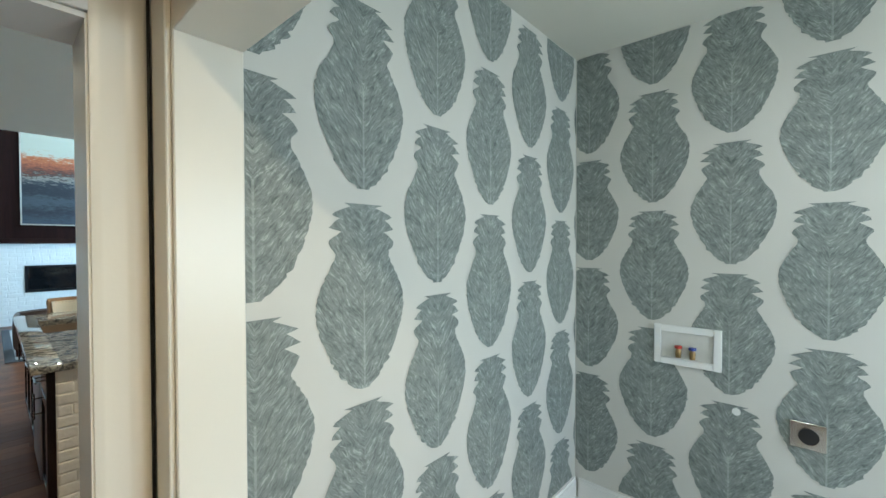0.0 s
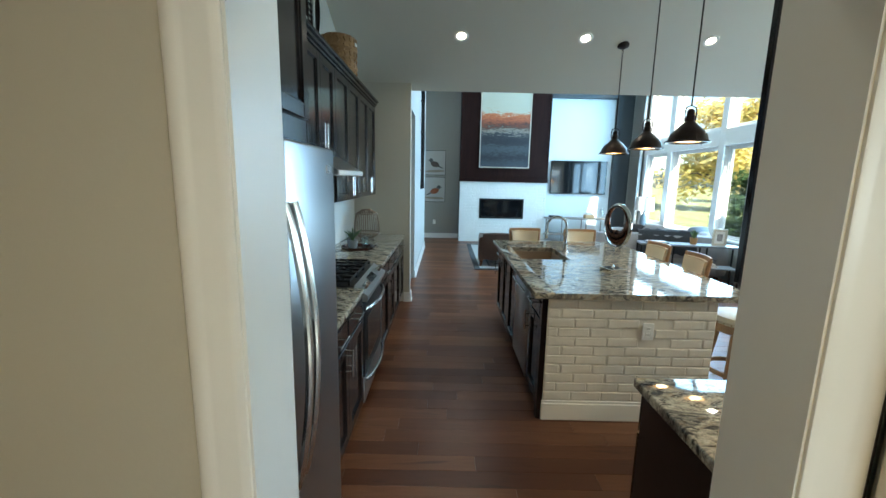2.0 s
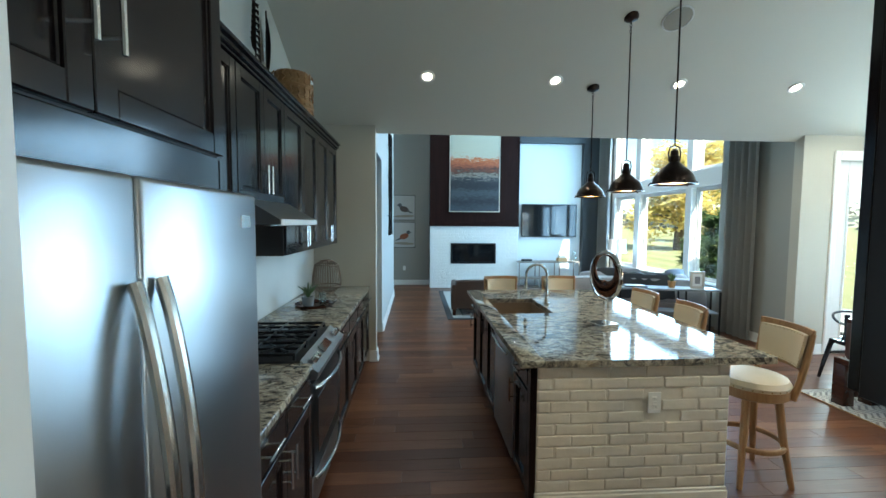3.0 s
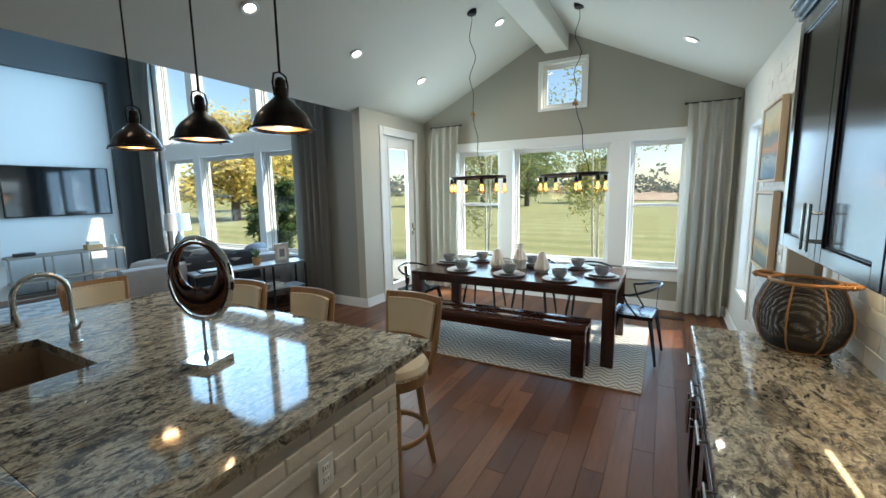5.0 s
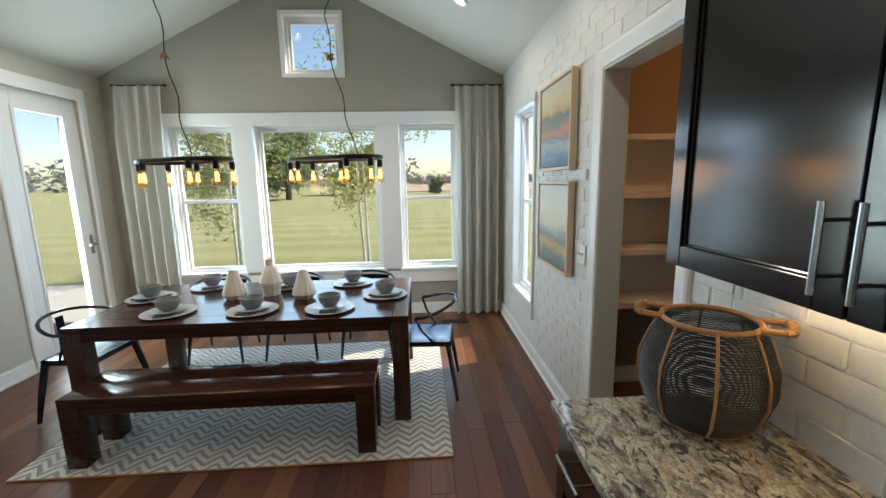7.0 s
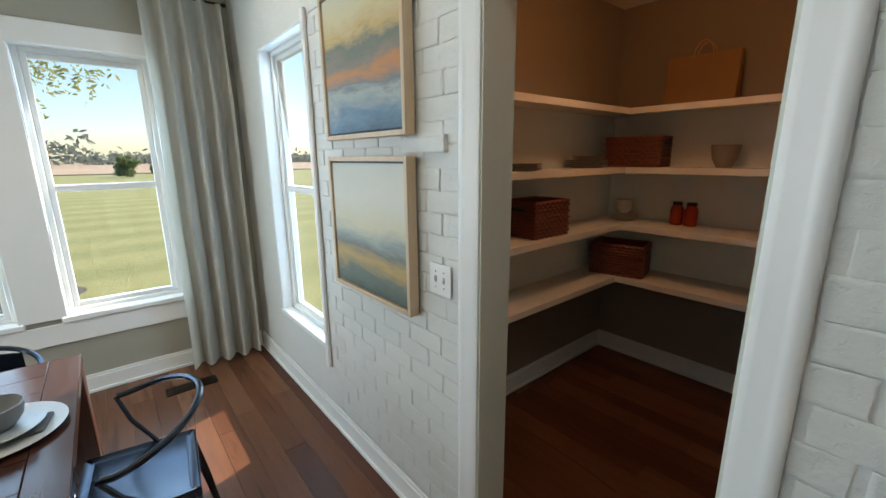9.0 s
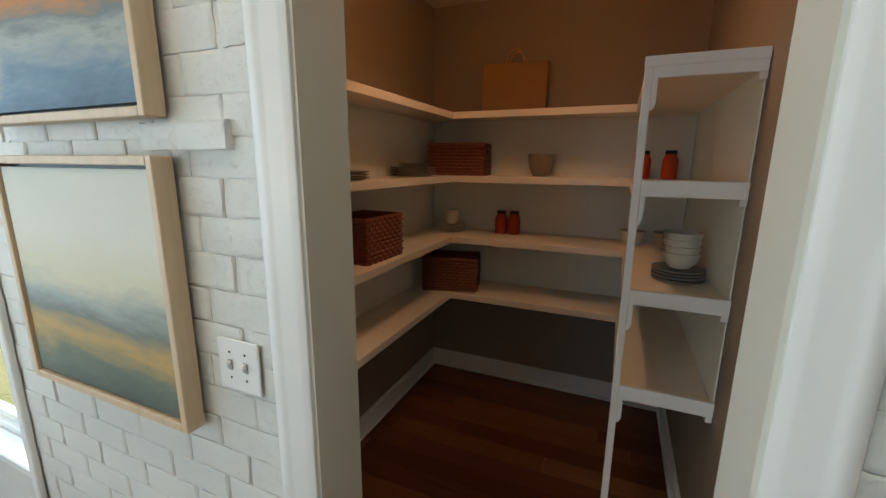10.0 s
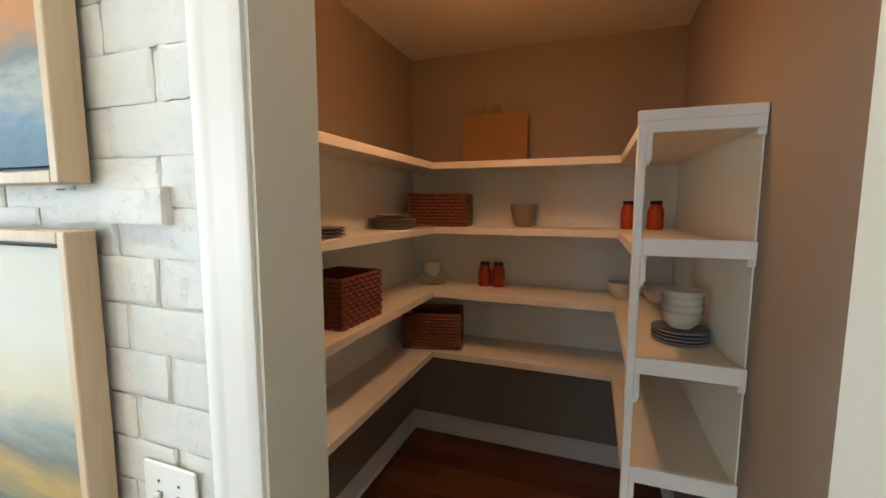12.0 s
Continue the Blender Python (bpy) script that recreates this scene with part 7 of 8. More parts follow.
# ---- laundry ----
PINE = Mat("grey_green_pineapple_print", (0.22, 0.25, 0.24), 0.62)
_sep = PINE.node("ShaderNodeSeparateXYZ", Vector=PINE.coords("Object"))
_u = PINE.math("ABSOLUTE", PINE.math("ADD", _sep.outputs[0], _sep.outputs[1]))
_z = _sep.outputs[2]
_warp = PINE.math("MULTIPLY", PINE.noise(PINE.coords("World"), 14, 3), 0.05)
_p = PINE.math("ADD", PINE.math("SUBTRACT", _z, PINE.math("MULTIPLY", _u, 1.25)), _warp)
_vec = PINE.node("ShaderNodeCombineXYZ", X=PINE.math("MULTIPLY", _p, 88.0), Y=PINE.math("MULTIPLY", PINE.math("ADD", _u, _z), 15.0), Z=PINE.math("MULTIPLY", PINE.random(), 40.0))
_leaf = PINE.noise(_vec.outputs[0], 1.0, 5, 0.66, 1.2)
_blot = PINE.noise(PINE.coords("World"), 26, 5, 0.7)
_stem = PINE.math("LESS_THAN", PINE.math("ADD", _u, PINE.math("MULTIPLY", _blot, 0.004)), 0.0055)
_low = PINE.math("MULTIPLY", _stem, PINE.math("LESS_THAN", _z, 0.02))
_tone = PINE.ramp(PINE.math("ADD", PINE.math("MULTIPLY", _leaf, 0.72), PINE.math("MULTIPLY", _blot, 0.28)),
                  [(0.36, (0.105, 0.124, 0.118)), (0.46, (0.19, 0.216, 0.206)), (0.55, (0.26, 0.29, 0.276)), (0.63, (0.44, 0.475, 0.455))])
PINE.set("Base Color", PINE.mix(PINE.math("MULTIPLY", _low, 0.3), _tone, (0.50, 0.53, 0.51)))
PINE.bump(_leaf, 0.5, 0.004)
PINE = PINE.m
PROFILE = [(0.0, 0.018), (0.03, 0.050), (0.08, 0.082), (0.14, 0.108), (0.22, 0.135), (0.32, 0.160), (0.42, 0.174), (0.50, 0.172), (0.58, 0.154),
           (0.66, 0.124), (0.715, 0.106), (0.745, 0.108), (0.775, 0.126), (0.805, 0.128), (0.83, 0.104), (0.845, 0.094), (0.90, 0.104), (0.95, 0.090), (1.0, 0.046)]


def half_width(t):
    for (t0, w0), (t1, w1) in zip(PROFILE, PROFILE[1:]):
        if t <= t1:
            return w0 + (w1 - w0) * (t - t0) / (t1 - t0)
    return PROFILE[-1][1]


def pineapple(seed):
    """Printed outline: leafy crown, two ear bulges and an urn-shaped body with a ragged foot."""
    rnd = random.Random(seed)
    rows, n = [], 60
    for i in range(n + 1):
        t = i / n
        pair = []
        for s in (-1, 1):
            w = half_width(t)
            if t > 0.84:
                w += 0.044 * (0.75 - (i % 4) / 3) * rnd.uniform(0.7, 1.15)
            elif t < 0.16:
                w += rnd.uniform(-0.010, 0.007)
            else:
                w += rnd.uniform(-0.004, 0.003)
            pair.append(s * max(0.006, w))
        rows.append((pair[0], pair[1], 0.60 * (t - 0.5)))
    return rows


def motif_mesh(seed, axis, lo, hi, zlo, zhi):
    """One motif, trimmed where the wall ends."""
    bm = bmesh.new()
    pairs = []
    for a, b, z in pineapple(seed):
        m = (a + b) / 2
        pairs.append([bm.verts.new((q, -0.0025, z) if axis == "y" else (-0.0025, q, z)) for q in (a, m, b)])
    for r0, r1 in zip(pairs, pairs[1:]):
        for k in (0, 1):
            bm.faces.new((r0[k], r0[k + 1], r1[k + 1], r1[k]))
    along = Vector((1, 0, 0)) if axis == "y" else Vector((0, 1, 0))
    for at, no in ((lo, -along), (hi, along)):
        bmesh.ops.bisect_plane(bm, geom=bm.verts[:] + bm.edges[:] + bm.faces[:], plane_co=along * at, plane_no=no, clear_outer=True)
    for at, no in ((zlo, -1), (zhi, 1)):
        bmesh.ops.bisect_plane(bm, geom=bm.verts[:] + bm.edges[:] + bm.faces[:], plane_co=(0, 0, at), plane_no=(0, 0, no), clear_outer=True)
    if not bm.faces:
        bm.free()
        return None
    return finish(bm, "pineapple_motif", PINE, False)


COL, ROW = 0.355, 0.648
whole = {}
for axis, wall, a_first, plane, z_a, lo, hi in (("y", wall_paper_n, 1.669 - COL, 0.66, 1.434, 1.291, 3.294), ("x", wall_paper_e, 0.218 + COL, 3.30, 1.48, -2.5, 0.654)):
    for i in range(9):
        a = a_first + COL * i if axis == "y" else a_first - COL * i
        if not lo - 0.17 < a < hi + 0.17:
            continue
        for j in range(-3, 3):
            z = z_a + ROW * j + (0.32 if i % 2 == 0 else 0)
            if not -0.12 < z < 2.95:
                continue
            if lo + 0.2 < a < hi - 0.2 and 0.46 < z < 2.42:
                key = (axis, (i + j) % 3)
                if key not in whole:
                    whole[key] = motif_mesh((i + j) % 3, axis, -1, 1, -1, 1)
                me = whole[key]
            else:
                me = motif_mesh((i + j) % 3, axis, lo - a, hi - a, 0.15 - z, 2.735 - z)
            if me is None:
                continue
            ob = new("pineapple_motif", me)
            ob.location = (a, plane, z) if axis == "y" else (plane, a, z)
            ob.parent = wall

# laundry floor tiles
TILE = Mat("grey_veined_porcelain", (0.5, 0.51, 0.5), 0.25)
_t = TILE.noise(TILE.coords("World", (1, 1, 1), (0, 0, 0.6)), 2.2, 7, 0.62, 1.8)
TILE.set("Base Color", TILE.ramp(_t, [(0.44, (0.50, 0.52, 0.52)), (0.49, (0.33, 0.35, 0.35)), (0.52, (0.50, 0.52, 0.52)), (0.8, (0.44, 0.46, 0.46))]))
TILE = TILE.m
lf = structure("floor_laundry", box((1.285, -2.6, -0.011), (3.30, 0.66, 0.001)), simple("grey_tile_grout", (0.35, 0.35, 0.34), 0.8), "grey grout bed of the laundry floor", "floor")
tile_me = finish(box((0.002, 0.002, 0.0), (0.598, 0.298, 0.005), 0.0015), "tile", TILE)
for j in range(11):
    for i in range(4):
        x0 = 1.31 + i * 0.60 - (0.3 if j % 2 else 0)
        y0 = 0.36 - j * 0.30
        if x0 < 1.28 or x0 + 0.6 > 3.34:
            a, b = max(x0, 1.311) - x0 + 0.002, min(x0 + 0.6, 3.299) - x0 - 0.002
            if b - a < 0.05:
                continue
            me = finish(box((a, 0.002, 0.0), (b, 0.298, 0.005), 0.0015), "tile", TILE)
        else:
            me = tile_me
        ob = new("tile", me)
        ob.location = (x0, y0, 0.001)
        ob.parent = lf

wb = thing("washer_outlet_box", "white recessed washer valve box with brass taps", "valve box")
part("flange", ring("y", -0.105, 0.205, 0.955, 1.165, 3.284, 3.299, 0.035, 0.003), WHITEPL, wb)
# Flat back plate; the recess's shade is put into its darker white.
part("recess", slab("y", -0.07, 0.17, 0.99, 1.13, 3.297, 3.2985), simple("shaded_white_plastic", (0.62, 0.62, 0.58), 0.5), wb)
for y, col in ((0.085, (0.40, 0.03, 0.02)), (0.02, (0.03, 0.06, 0.30))):
    v = part("valve", lathe([(0.0, 0.0), (0.013, 0.0), (0.015, 0.03), (0.010, 0.05), (0.0, 0.05)], (3.279, y, 1.0), 14), BRASS, wb, "brass valve")
    part("valve_knob", lathe([(0.0, 0.0), (0.018, 0.0), (0.018, 0.012), (0.0, 0.014)], (3.279, y, 1.048), 10), simple("valve_knob_paint", col, 0.4), v)
db = thing("dryer_outlet", "steel plate with a round black dryer socket", "outlet")
part("plate", slab("y", -0.49, -0.365, 0.68, 0.80, 3.284, 3.299, None, 0.003), NICKEL, db)
part("socket", tube([(3.285, -0.43, 0.74), (3.278, -0.43, 0.74)], 0.036, 20), BLACK, db, "round black socket")
wdot = thing("wall_plug", "small round white cap on the wallpaper", "cap", at=(3.298, -0.165, 0.775))
part("cap", tube([(0, 0, 0), (-0.006, 0, 0)], 0.018, 14), WHITEPL, wdot)

# ---- outdoors ----
GZ = -0.35
def grass():
    s = Mat("mown_grass", (0.12, 0.15, 0.05), 0.9)
    v = s.coords("World")
    sep = s.node("ShaderNodeSeparateXYZ", Vector=v)
    big = s.noise(v, 0.06, 5)
    mid = s.noise(v, 0.8, 6, 0.65)
    fine = s.noise(v, 22, 4, 0.7)
    stripe = s.math("PINGPONG", s.math("ADD", sep.outputs[0], s.math("MULTIPLY", s.noise(v, 0.2, 2), 1.2)), 1.1)
    tone = s.ramp(s.math("MULTIPLY", stripe, 0.9), [(0.3, (0.25, 0.262, 0.105)), (0.7, (0.37, 0.355, 0.16))])
    c = s.mix(s.math("MULTIPLY", big, 0.6), tone, (0.38, 0.34, 0.16))
    c = s.mix(s.math("MULTIPLY", s.ramp(mid, [(0.5, (0, 0, 0)), (0.75, (1, 1, 1))]), 0.5), c, (0.40, 0.355, 0.18))
    c = s.mix(s.math("MULTIPLY", fine, 0.5), c, (0.14, 0.17, 0.065))
    s.set("Base Color", c)
    s.bump(s.math("ADD", fine, mid), 0.8, 0.05)
    return s.m


gm = bmesh.new()
gn = 60
gv = []
for j in range(gn + 1):
    row = []
    for i in range(gn + 1):
        x, y = -600 + 1200 * i / gn, -600 + 1200 * j / gn
        row.append(gm.verts.new((x, y, GZ - 0.02 + 0.0 * x)))
    gv.append(row)
for j in range(gn):
    for i in range(gn):
        gm.faces.new((gv[j][i], gv[j][i + 1], gv[j + 1][i + 1], gv[j + 1][i]))
structure("ground", gm, grass(), "wide mown lawn with pale stripes", "ground")
FIELD = simple("dry_pinkish_crop", (0.40, 0.29, 0.21), 0.95, 0, 0.15, 0.05, coords="World")
structure("crop_field", prism([(75, -260), (330, -330), (330, 40), (75, 14)], "z", GZ, GZ + 0.12), FIELD, "dry pinkish crop field beyond the lawn", "ground")
MULCH = simple("dark_mulch", (0.10, 0.085, 0.075), 0.95, 0, 0.4, 20, 0.8, 50, "World")
structure("mulch_bed", lathe([(0.0, 0.04), (0.45, 0.03), (0.75, -0.01)], (11.6, 3.15, GZ), 28, wobble=lambda a, z: 1 + 0.12 * math.sin(3 * a)), MULCH, "round dark mulch bed under the birch", "ground", True)


def foliage(name, a, b, c):
    m = bpy.data.materials.new(name)
    m.use_nodes = True
    n, l = m.node_tree.nodes, m.node_tree.links
    n.clear()
    out, mx = n.new("ShaderNodeOutputMaterial"), n.new("ShaderNodeMixShader")
    df, tl = n.new("ShaderNodeBsdfDiffuse"), n.new("ShaderNodeBsdfTranslucent")
    g, r = n.new("ShaderNodeNewGeometry"), n.new("ShaderNodeValToRGB")
    l.new(g.outputs["Random Per Island"], r.inputs[0])
    r.color_ramp.elements[0].color, r.color_ramp.elements[1].color = (*a, 1), (*c, 1)
    r.color_ramp.elements.new(0.5).color = (*b, 1)
    l.new(r.outputs[0], df.inputs[0])
    l.new(r.outputs[0], tl.inputs[0])
    mx.inputs[0].default_value = 0.4
    l.new(df.outputs[0], mx.inputs[1])
    l.new(tl.outputs[0], mx.inputs[2])
    l.new(mx.outputs[0], out.inputs[0])
    return m


F_BIRCH = foliage("birch_leaves", (0.24, 0.28, 0.09), (0.34, 0.35, 0.13), (0.48, 0.42, 0.16))
F_AUTUMN = foliage("autumn_leaves", (0.56, 0.42, 0.14), (0.68, 0.54, 0.20), (0.46, 0.44, 0.16))
F_GREEN = foliage("green_leaves", (0.16, 0.22, 0.10), (0.23, 0.28, 0.13), (0.32, 0.35, 0.16))
F_YELLOWG = foliage("yellowing_leaves", (0.24, 0.27, 0.07), (0.40, 0.38, 0.10), (0.52, 0.43, 0.12))
F_FAR = foliage("far_wood_leaves", (0.13, 0.16, 0.15), (0.17, 0.19, 0.17), (0.24, 0.22, 0.18))
F_CONE = foliage("conifer_needles", (0.04, 0.07, 0.03), (0.06, 0.10, 0.04), (0.10, 0.14, 0.06))
BARKW = simple("white_birch_bark", (0.62, 0.60, 0.55), 0.8, 0, 0.35, 14, 0.4, 40)
BARK = simple("grey_brown_bark", (0.12, 0.095, 0.075), 0.9, 0, 0.3, 10, 0.6, 30)


def leaves(centres, per, spread, size, rnd, squash=0.8):
    """Many small single leaves scattered about branch ends."""
    V, F = [], []
    for c in centres:
        for _ in range(per):
            p = Vector(c) + Vector((rnd.gauss(0, spread), rnd.gauss(0, spread), rnd.gauss(0, spread * squash)))
            u = Vector((rnd.gauss(0, 1), rnd.gauss(0, 1), rnd.gauss(0, 0.7))).normalized()
            w = u.orthogonal().normalized()
            s = size * rnd.uniform(0.6, 1.3)
            k = len(V)
            V += [p - u * s, p + w * s * 0.45, p + u * s, p - w * s * 0.45]
            F.append((k, k + 1, k + 2, k + 3))
    me = bpy.data.meshes.new("crown")
    me.from_pydata([tuple(v) for v in V], [], F)
    return me


def tree(name, label, at, height, spread, trunks, leaf_mat, bark, per, leaf, seed, low=0.3, limbs=14, r0=0.12, lean=0.12, clumps=4):
    rnd = random.Random(seed)
    t = thing(name, label, "tree", at=at)
    ends = []
    for k in range(trunks):
        a0 = 2 * math.pi * k / max(1, trunks) + rnd.uniform(0, 1)
        off = 0.18 if trunks > 1 else 0
        path = []
        for i in range(9):
            q = i / 8
            path.append(Vector((off * math.cos(a0) + lean * height * q * math.cos(a0) * (1 if trunks > 1 else 0.3) + rnd.gauss(0, 0.006 * height) * q,
                                off * math.sin(a0) + lean * height * q * math.sin(a0) * (1 if trunks > 1 else 0.3) + rnd.gauss(0, 0.006 * height) * q, height * 0.92 * q)))
        part("trunk", tube(path, [r0 * (1 - 0.85 * i / 8) for i in range(9)], 9), bark, t)
        bm = bmesh.new()
        for i in range(limbs):
            q = low + (0.97 - low) * (i + rnd.random()) / limbs
            base = path[min(7, int(q * 8))].lerp(path[min(8, int(q * 8) + 1)], q * 8 - int(q * 8))
            a = rnd.uniform(0, 2 * math.pi)
            ln = spread * (1.15 - 0.85 * abs((q - low) / (1 - low) - 0.35)) * rnd.uniform(0.6, 1.1)
            tip = base + Vector((ln * math.cos(a), ln * math.sin(a), ln * rnd.uniform(0.05, 0.75)))
            mid = base.lerp(tip, 0.5) + Vector((0, 0, ln * 0.10))
            tube([base, mid, tip], [r0 * 0.32 * (1.1 - q), r0 * 0.2 * (1.1 - q), r0 * 0.05], 5, bm=bm)
            for j in range(clumps):
                ends.append(base.lerp(tip, 0.35 + 0.7 * (j + rnd.random()) / clumps) + Vector((rnd.gauss(0, ln * 0.14), rnd.gauss(0, ln * 0.14), rnd.gauss(0, ln * 0.12))))
        part("limbs", bm, bark, t)
    me = leaves(ends, per, spread * 0.13, leaf, rnd)
    me.materials.append(leaf_mat)
    cr = new("crown", me)
    cr.parent = t
    return t


tree("birch_tree", "slender white-barked birch clump in a mulch bed", (11.6, 3.15, GZ), 6.8, 1.35, 3, F_BIRCH, BARKW, 26, 0.055, 11, 0.20, 15, 0.036, 0.045, 4)
tree("birch_tree", "young pale birch beside the lawn", (12.0, 6.4, GZ), 6.0, 1.3, 2, F_BIRCH, BARKW, 24, 0.055, 12, 0.14, 16, 0.04, 0.06, 4)
tree("maple_tree", "large golden autumn maple on the lawn", (21.5, 32.0, GZ), 7.8, 4.4, 1, F_AUTUMN, BARK, 42, 0.22, 21, 0.16, 34, 0.38, 0.05, 7)
tree("maple_tree", "broad yellow-orange autumn tree on the lawn", (13.0, 42.0, GZ), 8.0, 4.8, 1, F_AUTUMN, BARK, 38, 0.25, 22, 0.16, 30, 0.36, 0.05, 7)
tree("maple_tree", "tall yellowing tree behind the lawn", (37.0, 43.0, GZ), 9.5, 4.4, 1, F_YELLOWG, BARK, 40, 0.22, 23, 0.14, 30, 0.33, 0.05, 7)
tree("oak_tree", "broad dark green tree across the lawn", (52.0, 17.5, GZ), 8.0, 4.6, 1, F_GREEN, BARK, 28, 0.24, 24, 0.12, 34, 0.36, 0.04, 7)
tree("oak_tree", "rounded green tree across the lawn", (54.0, 24.5, GZ), 11.0, 5.8, 1, F_YELLOWG, BARK, 28, 0.26, 25, 0.12, 34, 0.36, 0.04, 7)
tree("oak_tree", "green tree at the lawn's far edge", (68.0, 11.0, GZ), 6.8, 4.0, 1, F_GREEN, BARK, 42, 0.26, 26, 0.10, 30, 0.34, 0.04, 7)
tree("shrub", "tall dark green evergreen shrub near the house", (9.6, 12.6, GZ), 2.4, 0.75, 1, F_CONE, BARK, 60, 0.07, 27, 0.04, 30, 0.06, 0.02, 5)
tree("shrub", "small round shrub at the edge of the field", (62.0, -0.5, GZ), 2.1, 1.0, 1, F_GREEN, BARK, 50, 0.14, 28, 0.05, 22, 0.08, 0.02, 5)
tree("shrub", "smaller round shrub at the edge of the field", (64.0, -3.6, GZ), 1.2, 0.6, 1, F_GREEN, BARK, 50, 0.10, 29, 0.05, 18, 0.06, 0.02, 5)
tree("shrub", "leafy flowering bush beside the patio", (7.1, 7.6, GZ), 0.95, 0.55, 1, F_YELLOWG, BARK, 50, 0.04, 30, 0.08, 20, 0.03, 0.02, 4)
tree("shrub", "leafy flower bed bush below the window", (6.2, -0.6, GZ), 1.0, 0.5, 1, F_YELLOWG, BARK, 50, 0.04, 31, 0.08, 20, 0.03, 0.02, 4)
rnd = random.Random(77)
cent = []
for i in range(900):
    a = radians(rnd.uniform(-75, 100))
    d = rnd.uniform(190, 260)
    h = 8 + 5 * noise.noise((a * 9, 0.3, 0.1)) if a > 0.02 else 2.6 + 1.2 * noise.noise((a * 30, 0.3, 0.1))
    cent.append((d * math.cos(a), d * math.sin(a), GZ + rnd.uniform(0, max(1.5, h))))
me = leaves(cent, 16, 2.4, 1.5, rnd, 0.5)
me.materials.append(F_FAR)
tagged(new("far_woods", me), "distant dark line of woods", "woods", kind="stuff")
pat = structure("patio", box((5.5, 5.62, GZ), (9.2, 9.6, -0.02)), simple("concrete_patio", (0.42, 0.41, 0.38), 0.85, 0, 0.12, 3, 0.3, 40, "World"), "pale concrete patio outside the door", "pavement")

# ---- bricks, planks: the pieces ----
def brick_mesh(l, h, d, seed, mat, drop=0.0012):
    rnd = random.Random(seed)
    bm = bmesh.new()
    e = 0.005
    xs = [0.0, e, e * 2.2, l * 0.36, l * 0.68, l - e * 2.2, l - e, l]
    zs = [0.0, e, e * 2.2, h * 0.5, h - e * 2.2, h - e, h]
    nx, nz = len(xs) - 1, len(zs) - 1
    front = []
    for j in range(nz + 1):
        row = []
        for i in range(nx + 1):
            ex, ez = i in (0, nx), j in (0, nz)
            y = d - (min(0.0035, d * 0.45) if ex else drop if ez else 0) + rnd.uniform(-0.0010, 0.0008)
            row.append(bm.verts.new((xs[i] + rnd.uniform(-0.002, 0.002), y, zs[j] + rnd.uniform(-0.002, 0.002))))
        front.append(row)
    for j in range(nz):
        for i in range(nx):
            bm.faces.new((front[j][i], front[j][i + 1], front[j + 1][i + 1], front[j + 1][i]))
    edge = front[0] + [front[j][nx] for j in range(1, nz + 1)] + list(reversed(front[nz][:-1])) + [front[j][0] for j in range(nz - 1, 0, -1)]
    back = [bm.verts.new((v.co.x, -0.002, v.co.z)) for v in edge]
    for i in range(len(edge)):
        bm.faces.new((edge[i], edge[(i + 1) % len(edge)], back[(i + 1) % len(edge)], back[i]))
    return finish(bm, "brick", mat)


def course(parent, mat, x0, x1, z0, z1, plane, facing, length, height, joint, depth, skip=None, seed=0, bed=0.004, uneven=0.002, drop=0.0012):
    """Running bond of single bricks on a wall that runs along x."""
    rnd = random.Random(seed)
    kinds = [brick_mesh(length, height, depth, seed * 50 + k, mat, drop) for k in range(6)]
    cut = {}
    r, z = 0, z0
    while z + height * 0.6 < z1:
        h = min(height, z1 - z)
        x = x0 - (length + joint) * (0.5 if r % 2 else 0) - rnd.uniform(0, 0.03)
        while x < x1:
            a, b = max(x, x0), min(x + length, x1)
            if b - a > 0.03 and not (skip and skip(a, b, z, z + h)):
                full = abs(b - a - length) < 1e-4 and h == height
                if full:
                    me = kinds[rnd.randrange(6)]
                else:
                    key = (round(b - a, 2), round(h, 3))
                    if key not in cut:
                        cut[key] = brick_mesh(b - a, h, depth, seed * 77 + len(cut), mat, drop)
                    me = cut[key]
                ob = new("brick", me)
                q = plane + facing * rnd.uniform(-uneven, uneven * 0.4)
                ob.matrix_basis = Matrix.Translation((a if facing > 0 else b, q, z)) @ pose(0, 0, 0, 0, rnd.uniform(-0.2, 0.2), 0 if facing > 0 else 180)
                ob.parent = parent
            x += length + joint * rnd.choice((0.3, 0.7, 1.1, 1.5))
        z += height + bed
        r += 1


for x0, x1, z0, z1, seed in ((3.30, 3.498, 0.135, 2.306, 3), (4.414, 5.555, 0.135, 2.306, 7), (3.30, 5.555, 2.308, 2.62, 8)):
    course(wall_brick, BRICK, x0, x1, z0, z1, 0.987, 1, 0.202, 0.078, 0.012, 0.0125, None, seed, 0.0016, 0.0010, 0.0014)
course(wall_brick, BRICK, 1.12, 3.30, 0.921, 1.37, 0.988, 1, 0.205, 0.077, 0.010, 0.0120, None, 4)
led = new("brick", brick_mesh(0.26, 0.055, 0.030, 9, BRICK))
led.location = (4.475, 0.985, 1.622)
led.parent = wall_brick
course(isl, BRICK_CREAM, 1.10, IX1, 0.150, 0.878, IY0 + 0.003, -1, 0.208, 0.060, 0.009, 0.0080, lambda a, b, c, d: b > 1.735 and a < 1.81 and d > 0.60 and c < 0.725, 5, 0.006, 0.0010, 0.003)

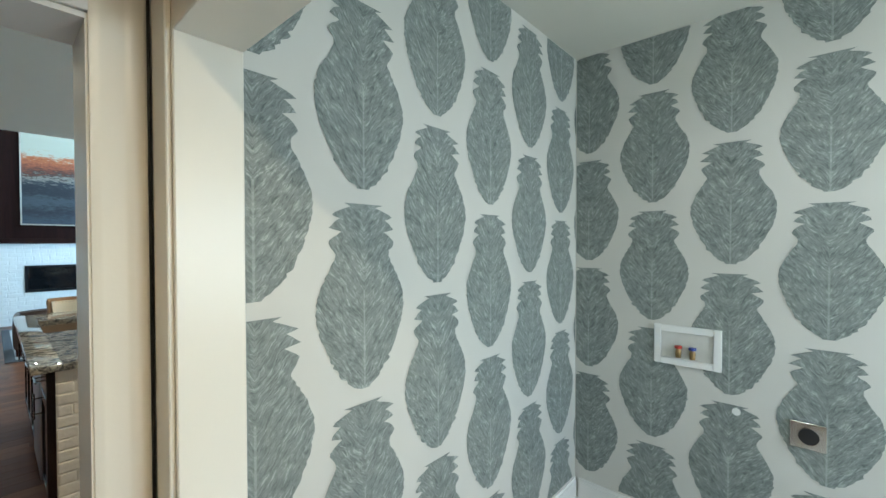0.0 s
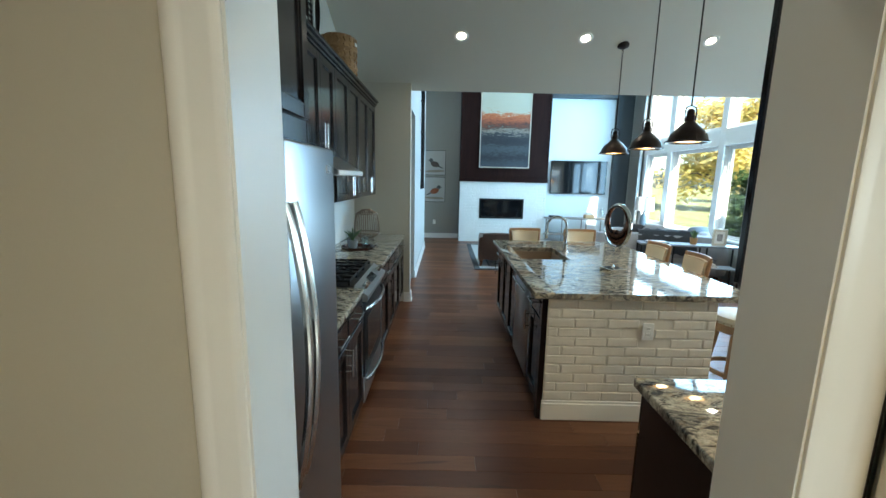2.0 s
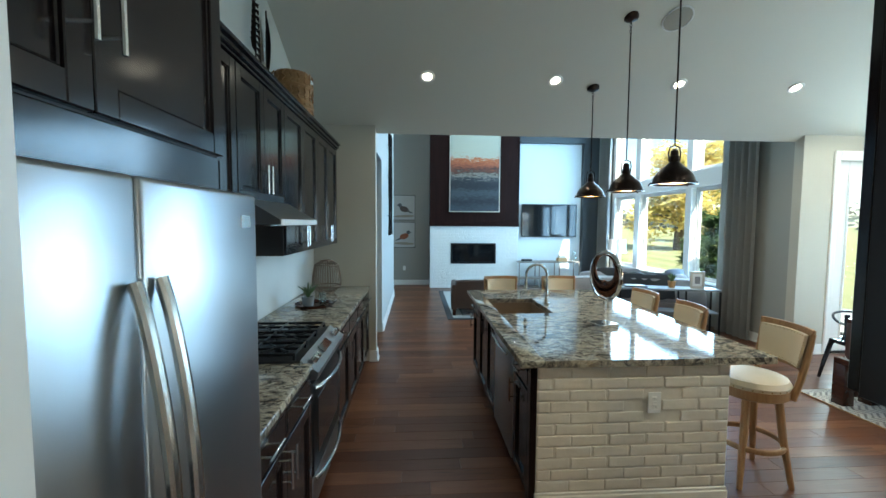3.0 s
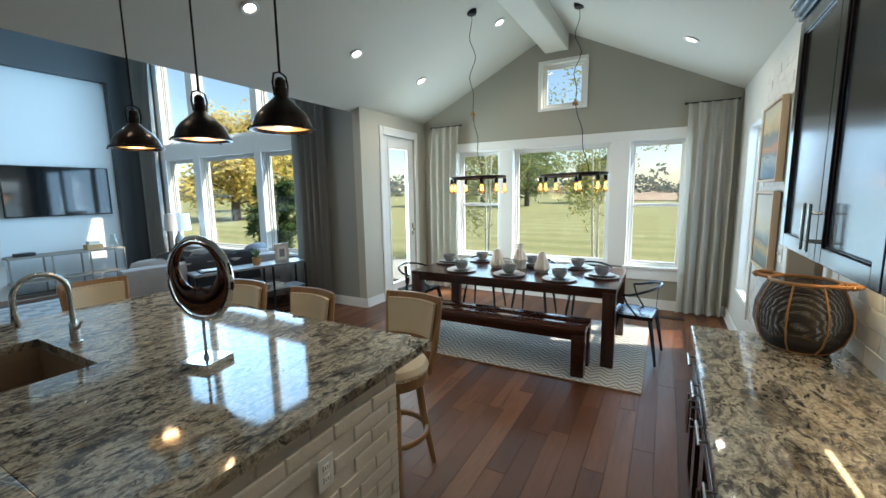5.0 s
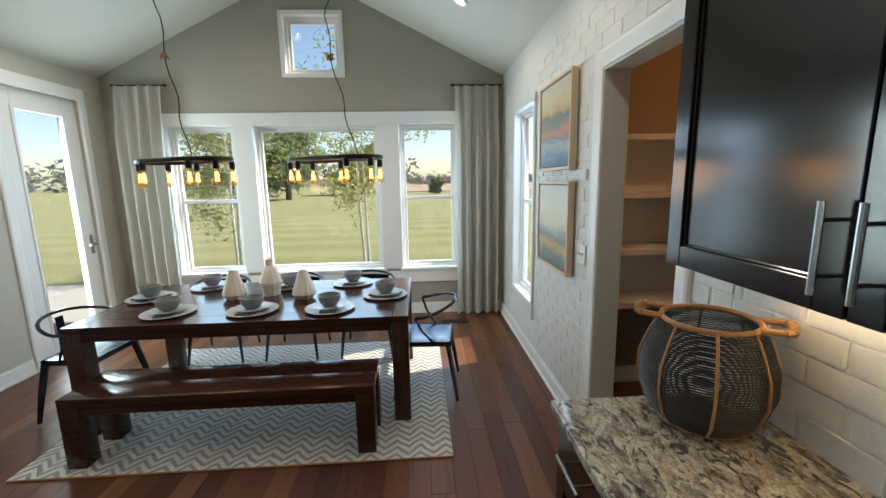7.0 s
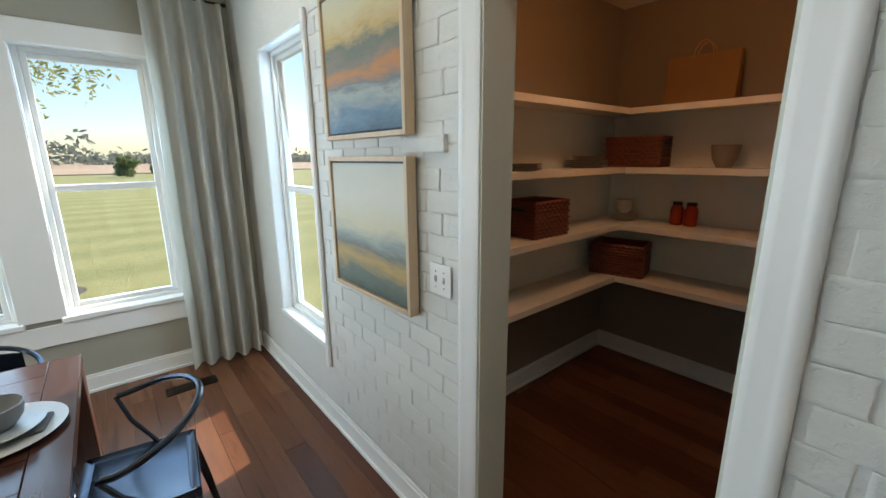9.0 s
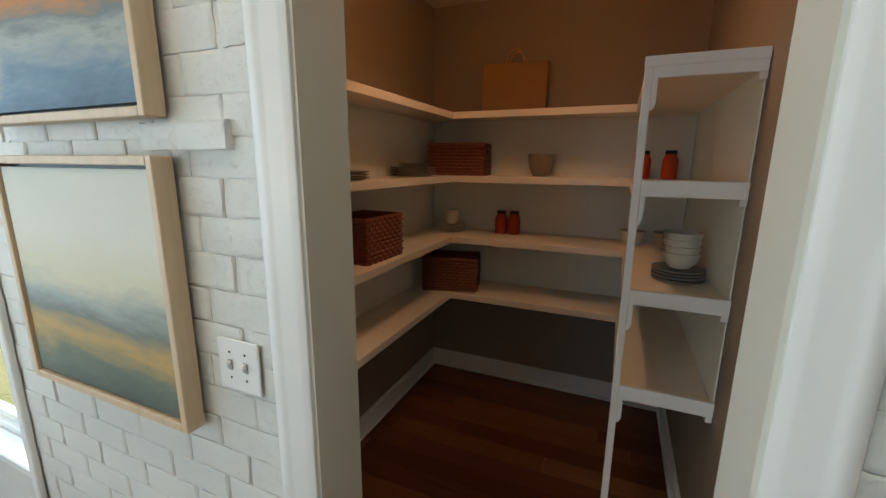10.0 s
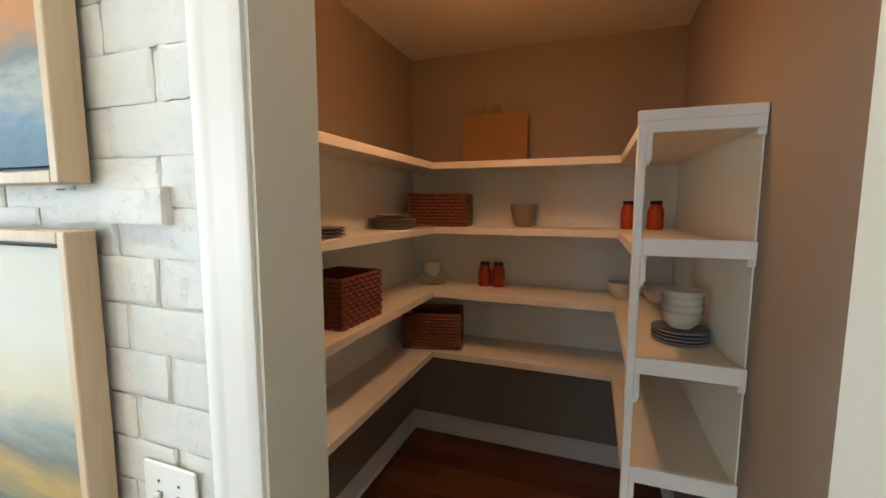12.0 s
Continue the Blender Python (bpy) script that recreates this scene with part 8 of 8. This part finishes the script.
course(HEARTH, BRICK, 0.776, 3.072, 0.0, 1.61, 11.056, -1, 0.212, 0.073, 0.011, 0.007, lambda a, b, c, d: b > 1.31 and a < 2.49 and d > 0.632 and c < 1.162, 6, 0.006)


def plank_me(l, w):
    bm = box((0, 0, -0.012), (l, w, 0), 0.0012)
    return finish(bm, "plank", PLANK, False)


floor_ob = bpy.data.objects["floor"]
W = 0.127
rnd = random.Random(8)
lens = [0.92, 1.18, 1.43, 1.70]
shared = [plank_me(l - 0.001, W - 0.001) for l in lens]
y = 0.835
while y < YN - 0.01:
    x = XW - rnd.uniform(0, 1.0)
    while x < XE:
        k = rnd.randrange(4)
        a, b = max(x, XW + 0.003), min(x + lens[k], XE - 0.002)
        if b - a > 0.04:
            ob = new("plank", shared[k] if b - a > lens[k] - 1e-3 else plank_me(b - a - 0.001, W - 0.001))
            ob.location = (a, y, rnd.uniform(-0.0004, 0.0004))
            ob.parent = floor_ob
        x += lens[k]
    y += W


def plank_sheet(name, x0, x1, y0, y1, label):
    V, F = [], []
    yy = y0
    while yy < y1 - 0.005:
        x = x0 - rnd.uniform(0, 1.0)
        while x < x1:
            l = rnd.choice(lens)
            a, b, c, d = max(x, x0), min(x + l, x1), yy, min(yy + W, y1)
            if b - a > 0.03:
                k = len(V)
                for z, e in ((-0.012, 0.0004), (0.0, 0.0008)):
                    V += [(a + e, c + e, z), (b - e, c + e, z), (b - e, d - e, z), (a + e, d - e, z)]
                F += [(k + 4, k + 5, k + 6, k + 7), (k, k + 1, k + 5, k + 4), (k + 1, k + 2, k + 6, k + 5), (k + 2, k + 3, k + 7, k + 6), (k + 3, k, k + 4, k + 7)]
            x += l
        yy += W
    me = bpy.data.meshes.new(name)
    me.from_pydata(V, [], F)
    me.materials.append(PLANK_JOINED)
    return tagged(new(name, me), label, "floor", kind="stuff")


plank_sheet("passage_planks", -1.25, 1.15, -2.6, 0.83, "reddish brown hardwood planks in the passage")
plank_sheet("pantry_planks", 3.41, 5.08, -1.233, 0.84, "reddish brown hardwood planks in the pantry")
plank_sheet("living_planks", -2.5, 5.30, YN, 11.6, "reddish brown hardwood planks in the living room")
